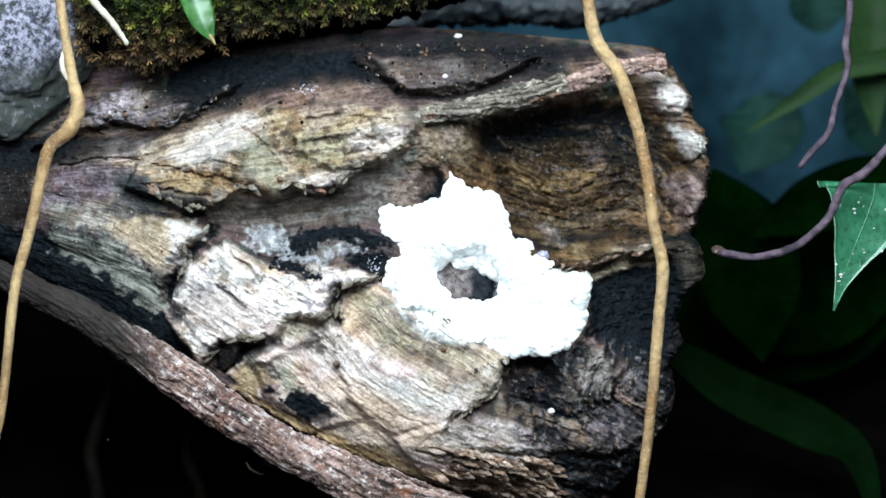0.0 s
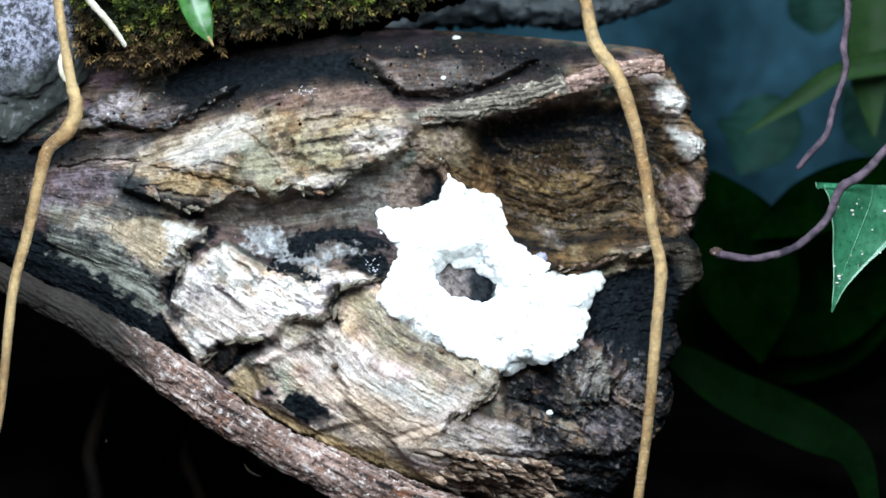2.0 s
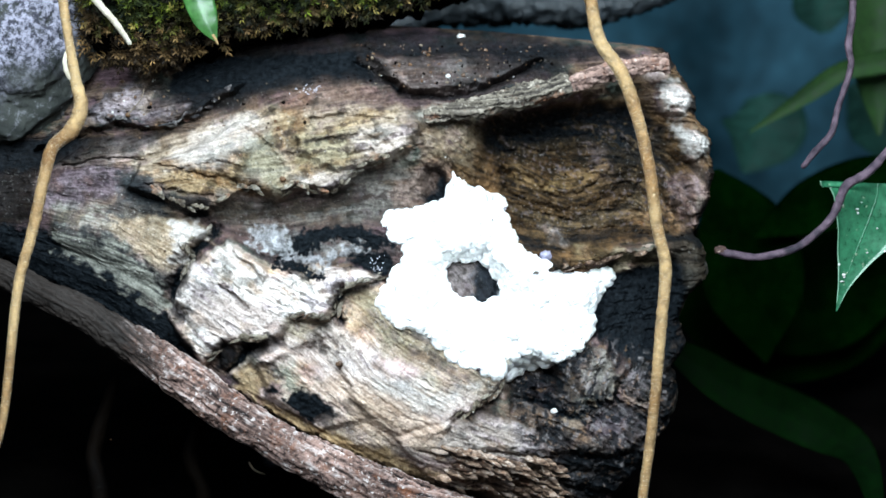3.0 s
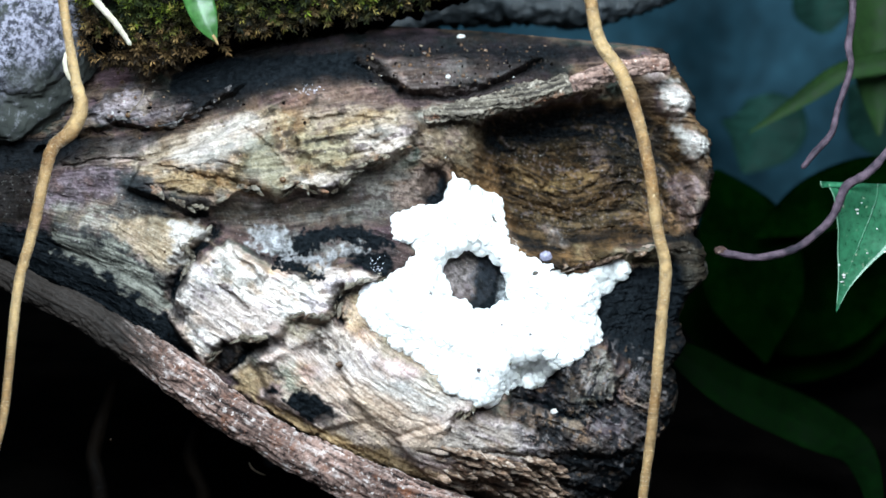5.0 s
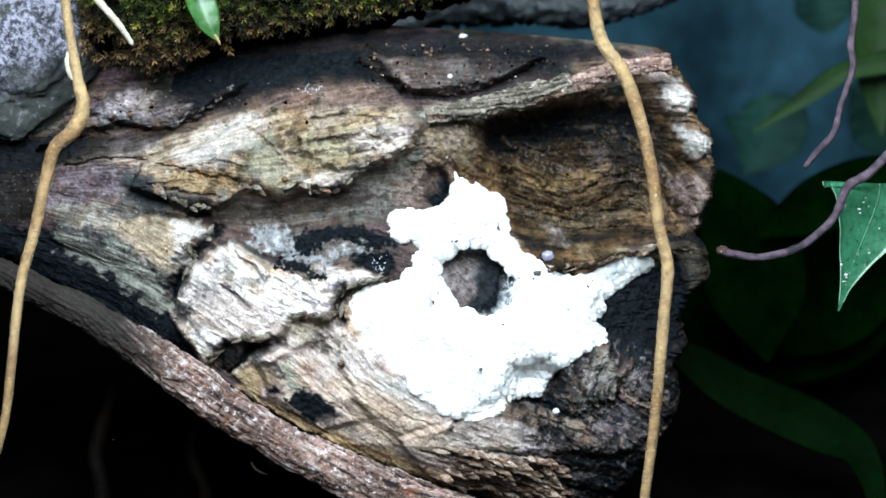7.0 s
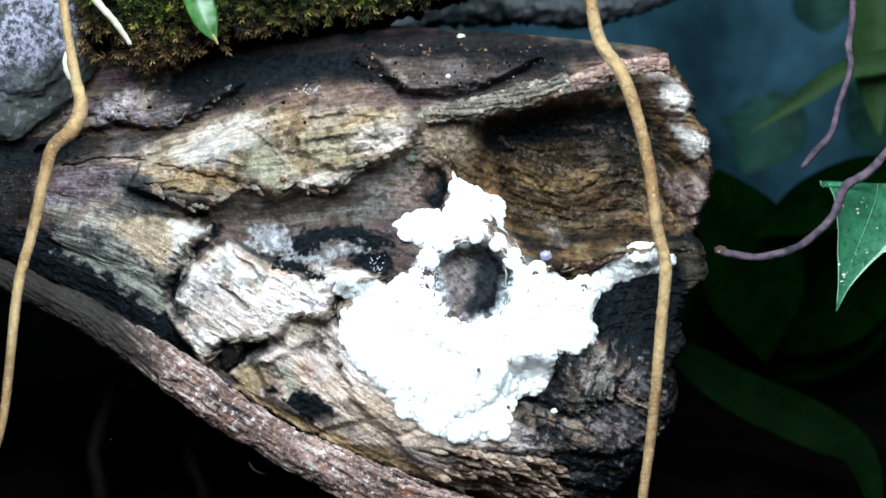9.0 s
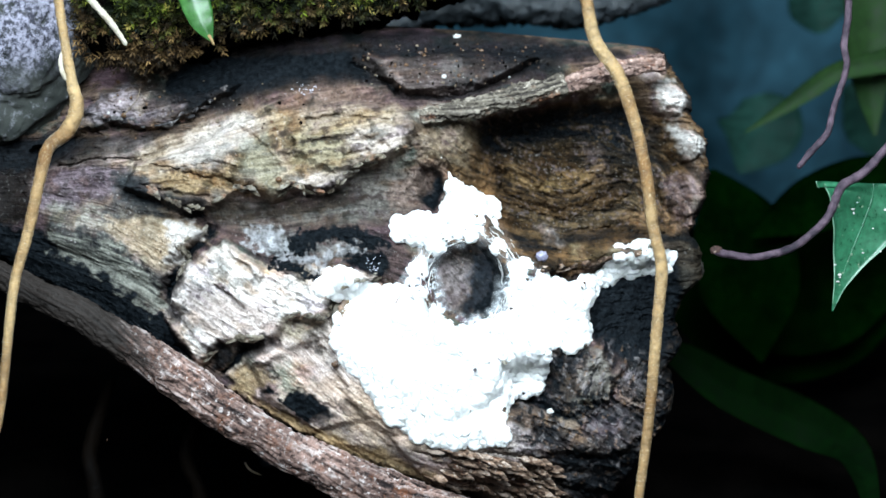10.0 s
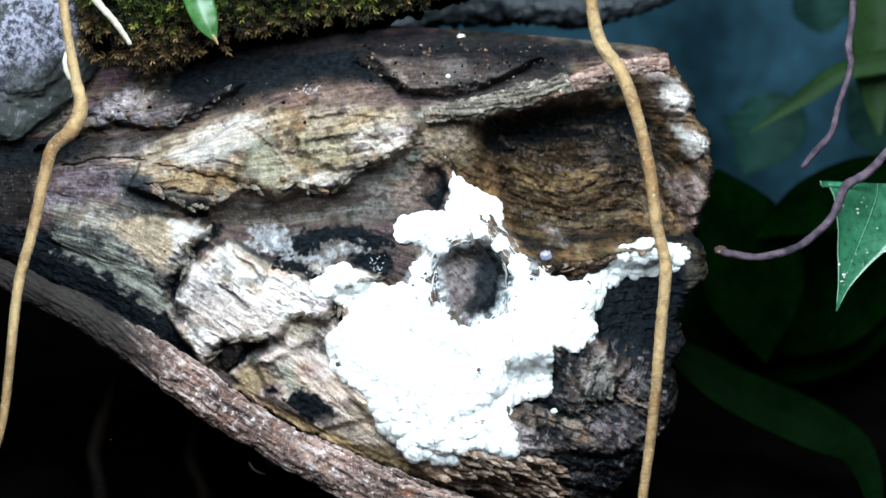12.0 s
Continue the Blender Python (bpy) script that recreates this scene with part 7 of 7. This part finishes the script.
area = [(-23.5, 14.2), (-0.5, 16.2), (2.8, 32.2), (24.8, 22.2), (26.5, 10.2), (30.2, 0.2), (41.5, -6.2), (51.5, -14.2), (61.5, -13), (73.2, -8), (74.8, -0.2), (90.2, 2.2), (102.8, -2.2), (101, -9.2), (78.5, -10.8), (69, -17.5), (64, -26.2), (65.2, -39.8), (55.5, -44.8), (46, -41.2), (45.8, -62.8), (30.2, -66.2), (27.8, -74.8), (30.2, -82.8), (14, -89.2), (-13.5, -86.2), (-29, -73.5), (-33, -60.2), (-46.8, -47.8), (-48.5, -32.2), (-41, -22.8), (-55.5, -18.5), (-54.8, -11.8), (-41.5, -7.8), (-33.5, -13.2), (-23.5, -17.2), (-11.8, -1), (-14.5, 3.8), (-23, 4.8)]
hollow = [(-4.8, -5.5), (4, 1), (15.2, 2.2), (25.8, -6.8), (27.8, -17.8), (25, -29.8), (11.5, -34), (0.8, -28)]
SPREAD.append((10.5, area, hollow))
area = [(-22, 13.8), (0.2, 16), (3, 32.2), (24, 22.2), (26, 10.2), (30.2, 0.2), (41.5, -6.2), (51.5, -14.5), (61.5, -13.2), (73.2, -8.5), (74, -1.2), (89, 2.5), (104.5, 0.2), (103.5, -9.2), (77.8, -11.2), (70.2, -17.5), (65.5, -26.2), (64, -37.8), (54, -44.8), (45.5, -40.8), (46.5, -63.8), (26.5, -68.8), (30.5, -76.8), (32.5, -89.8), (19, -94.5), (-16, -93.8), (-29.5, -82.2), (-33.5, -65.2), (-52, -52.8), (-53.5, -40.2), (-43, -29.8), (-45.5, -22.8), (-58, -19.8), (-56, -12.8), (-43.5, -6.2), (-35.5, -12.8), (-23.5, -17.2), (-11.8, -1.2), (-14.5, 3.8), (-23, 4.2)]
hollow = [(-4.8, -6), (4, 1.8), (14, 3.8), (24.5, -5.2), (26, -17.2), (26.5, -29.8), (11.5, -34.8), (1, -28.2)]
SPREAD.append((12.0, area, hollow))
COUNT = 640


def settle(poly, hole, thin, seed, points=None, before=None, share=1.0, rounds=14):
    """Points spread evenly over the area (Lloyd's way), fewer of them where it has thinned."""
    old_poly, old_hole = before or (poly, hole)
    xs = [p[0] for p in poly + old_poly]
    zs = [p[1] for p in poly + old_poly]
    gx, gz = np.meshgrid(np.arange(min(xs), max(xs), 1.4), np.arange(min(zs), max(zs), 1.4), indexing="ij")
    gx, gz = gx.ravel(), gz.ravel()
    within = share * signed(gx, gz, poly) + (1 - share) * signed(gx, gz, old_poly)
    bare = share * signed(gx, gz, hole) + (1 - share) * signed(gx, gz, old_hole)
    keep = (within > np.where(gx > 64, 0.9, 2.0)) & (bare < -2.0)
    gx, gz = gx[keep], gz[keep]
    upper = smooth(34, 24, np.hypot((gx - 11) * 0.9, gz + 14)) * smooth(-40, -22, gz)
    mass = 1 - thin * upper
    mass = mass * (1 + 1.6 * smooth(66, 74, gx) + 1.6 * smooth(-40, -46, gx) * smooth(-26, -20, gz))
    rng = np.random.RandomState(seed)
    if points is None:
        pick = rng.choice(len(gx), COUNT, replace=False, p=mass / mass.sum())
        points = np.stack([gx[pick], gz[pick]], 1)
    for _ in range(rounds):
        d = (gx[:, None] - points[None, :, 0]) ** 2 + (gz[:, None] - points[None, :, 1]) ** 2
        own = d.argmin(1)
        m = np.bincount(own, mass, COUNT)
        got = m > 0
        points = points.copy()
        points[got] = np.stack([np.bincount(own, mass * gx, COUNT), np.bincount(own, mass * gz, COUNT)], 1)[got] / m[got, None]
        for k in np.where(~got)[0]:
            near = d[:, k].argmin()
            points[k] = gx[near], gz[near]
    return points


def pair_up(a, b, hole):
    """Which point of b each point of a goes to, with the least squared travel in all (Hungarian method)."""
    n = len(a)
    cost = (a[:, None, 0] - b[None, :, 0]) ** 2 + (a[:, None, 1] - b[None, :, 1]) ** 2
    for f in (0.2, 0.35, 0.5, 0.65, 0.8):
        mid = a[:, None] * (1 - f) + b[None, :] * f
        cost += 4000 * smooth(-3, 1, signed(mid[..., 0], mid[..., 1], hole))
    u, v = np.zeros(n + 1), np.zeros(n + 1)
    match, way = np.zeros(n + 1, int), np.zeros(n + 1, int)
    for i in range(1, n + 1):
        match[0], j0 = i, 0
        least, used = np.full(n + 1, np.inf), np.zeros(n + 1, bool)
        while True:
            used[j0] = True
            i0 = match[j0]
            cur = np.concatenate([[np.inf], cost[i0 - 1] - u[i0] - v[1:]])
            better = ~used & (cur < least)
            least[better], way[better] = cur[better], j0
            j1 = int(np.where(used, np.inf, least).argmin())
            delta = least[j1]
            u[match[used]] += delta
            v[used] -= delta
            least[~used] -= delta
            j0 = j1
            if match[j0] == 0:
                break
        while j0:
            match[j0], j0 = match[way[j0]], way[j0]
    out = np.zeros(n, int)
    out[match[1:] - 1] = np.arange(n)
    return out


def flow_paths():
    rows, points = [], None
    for k, (t, poly, hole) in enumerate(SPREAD):
        thin = float(np.interp(t, [0, 2, 6, 9, 12], [0.0, 0.0, 0.7, 0.97, 0.992]))
        leap = t in (5.5, 9.5)
        spots = settle(poly, hole, thin, 30 + k, None if leap else points)
        if leap:
            then, old_poly, old_hole = SPREAD[k - 1]
            spots = spots[pair_up(points, spots, hole)]
            for share in (0.2, 0.4, 0.6, 0.8):
                mid = points * (1 - share) + spots * share
                rows.append((then + (t - then) * share, settle(poly, hole, thin, 60 + k, mid, (old_poly, old_hole), share, 5)))
        points = spots
        rows.append((t, points))
    return rows


PATHS = flow_paths()
slime = new("slime_mould")
slime.matrix_world = FRAME
tagged(slime, "white granular slime mould creeping over the log", "slime mould")
LOBES = [lobe_mesh(100 + k, (3.7, 3.0, 4.3)[k % 3], (0.95, 0.8, 1.15)[k % 3]) for k in range(12)]
lobes = [part("lobe", LOBES[k % 12], slime) for k in range(COUNT)]


def make_web():
    """The veil and drawn-out strands that the creeping mass leaves round the hollow."""
    outer = [(-24, 12.2), (-1, 15.8), (3.2, 32.2), (7.8, 25.8), (24, 22.2), (27.8, 9), (44, -6.8), (50.2, -14.8), (44, -34.8), (11.5, -42.8), (-11, -39.8), (-23, -24.8), (-20.5, -14.8), (-15.5, -7.2), (-11.5, 0.2), (-20.5, 5.2)]
    hole = [(-4.8, -6), (4, 1.8), (14, 3.8), (24.5, -5.2), (26, -17.2), (24, -27.2), (11.5, -31.8), (1, -27.2)]
    nx, nz, d = 170, 170, 0.48
    i, j = np.meshgrid(np.arange(nx), np.arange(nz), indexing="ij")
    x, z = -26 + i * d, -46 + j * d
    rag = 2.4 * (fbm(x * 0.25, z * 0.25, 4, 95) - 0.5)
    inside = np.minimum(signed(x, z, outer), 3.0 - signed(x, z, hole)) + rag
    ang, rad = np.arctan2(z + 15, x - 11), np.hypot(x - 11, z + 15)
    pull = fbm(rad * 0.16 + 3, ang * 4.5 + 20, 5, 96, 0.65)
    veil = smooth(-0.5, 7.0, inside) * (0.12 + 0.88 * smooth(0.38, 0.62, pull + 0.02 * np.clip(inside - 4, 0, 8)))
    lower, left = smooth(0.45, -0.25, np.sin(ang)), smooth(0.3, -0.5, np.cos(ang))
    veil = veil * np.where(inside < 7, 0.1 + 0.9 * np.maximum(lower, left), 1.0)
    w = HEIGHT_AT(x, z, HEIGHT_AT.soft) + 1.0 + 0.8 * (pull - 0.5)
    quads = grid_faces(nx, nz)
    quads = quads[(inside.ravel()[quads] > -0.5).all(1)]
    p = np.stack([x.ravel() * MM, -w.ravel() * MM, z.ravel() * MM], 1)
    used, quads = np.unique(quads, return_inverse=True)
    me = fast_mesh("veil", p[used], quads.reshape(-1, 4), FILM)
    at_veil = me.attributes.new("veil", "FLOAT", "POINT")
    at_veil.data.foreach_set("value", veil.ravel()[used].astype(np.float32))
    part("veil", me, slime, "thin translucent white film round the hollow")
    rng = np.random.RandomState(12)
    for k in range(95):
        a0 = rng.uniform(0, 2 * math.pi)
        r0 = rng.uniform(0.95, 1.55) if math.sin(a0) > -0.3 else rng.uniform(0.95, 1.3)
        span = rng.uniform(0.25, 0.8)
        pts = []
        for f in np.linspace(0, 1, 6):
            a1 = a0 + span * (f - 0.5)
            r1 = r0 * (1 + 0.12 * (f - 0.5) * rng.uniform(-1, 1))
            px, pz = 11 + 16.0 * r1 * math.cos(a1), -15 + 19.0 * r1 * math.sin(a1)
            pts.append((px, pz, float(HEIGHT_AT(px, pz, HEIGHT_AT.soft)) + 1.2 + 0.6 * rng.rand()))
        v, fc = tube(pts, [0.12, rng.uniform(0.15, 0.4), 0.12], n=18, m=6, seed=3)
        ob = part("strand", mesh_from("strand", v, fc, SLIME), slime, "fine drawn-out white strand")
        ob.matrix_parent_inverse = FRAME.inverted()


make_web()
v, fc = tube([(2.9, 34.2, 5), (4.2, 30.5, 4), (6.2, 25.5, 3), (10, 19, 2)], [0.35, 1.2, 2.6, 4.4], n=40, m=16, rough=0.12, seed=8)
tip = part("drawn_tip", mesh_from("drawn_tip", v, fc, SLIME), slime, "drawn-out white tip of the mass")
tip.matrix_parent_inverse = FRAME.inverted()


# ---- motion ----
def lobe_pose(x, z, k, t):
    w = float(HEIGHT_AT(x, z, HEIGHT_AT.bridged))
    e = 3.0
    gx = float(HEIGHT_AT(x + e, z, HEIGHT_AT.bridged) - HEIGHT_AT(x - e, z, HEIGHT_AT.bridged)) / (2 * e)
    gz = float(HEIGHT_AT(x, z + e, HEIGHT_AT.bridged) - HEIGHT_AT(x, z - e, HEIGHT_AT.bridged)) / (2 * e)
    gx, gz = max(-0.9, min(0.9, gx)), max(-0.9, min(0.9, gz))
    pile = (k * 0.618 % 1) * np.interp(t, [0, 6, 12], [1.6, 0.6, 0.4])
    m = Matrix.Translation((x * MM, -(w + pile - 0.4) * MM, z * MM))
    turn = Euler((math.atan(gz) * 0.8, 0, math.atan(gx) * -0.8)).to_matrix().to_4x4()
    spin = Matrix.Rotation(k * 1.7 + 0.03 * t, 4, "Y")
    return m @ turn @ spin


def motions():
    for k, ob in enumerate(lobes):
        walk(ob, [(t, lobe_pose(p[k, 0], p[k, 1], k, t)) for t, p in PATHS])


motions()
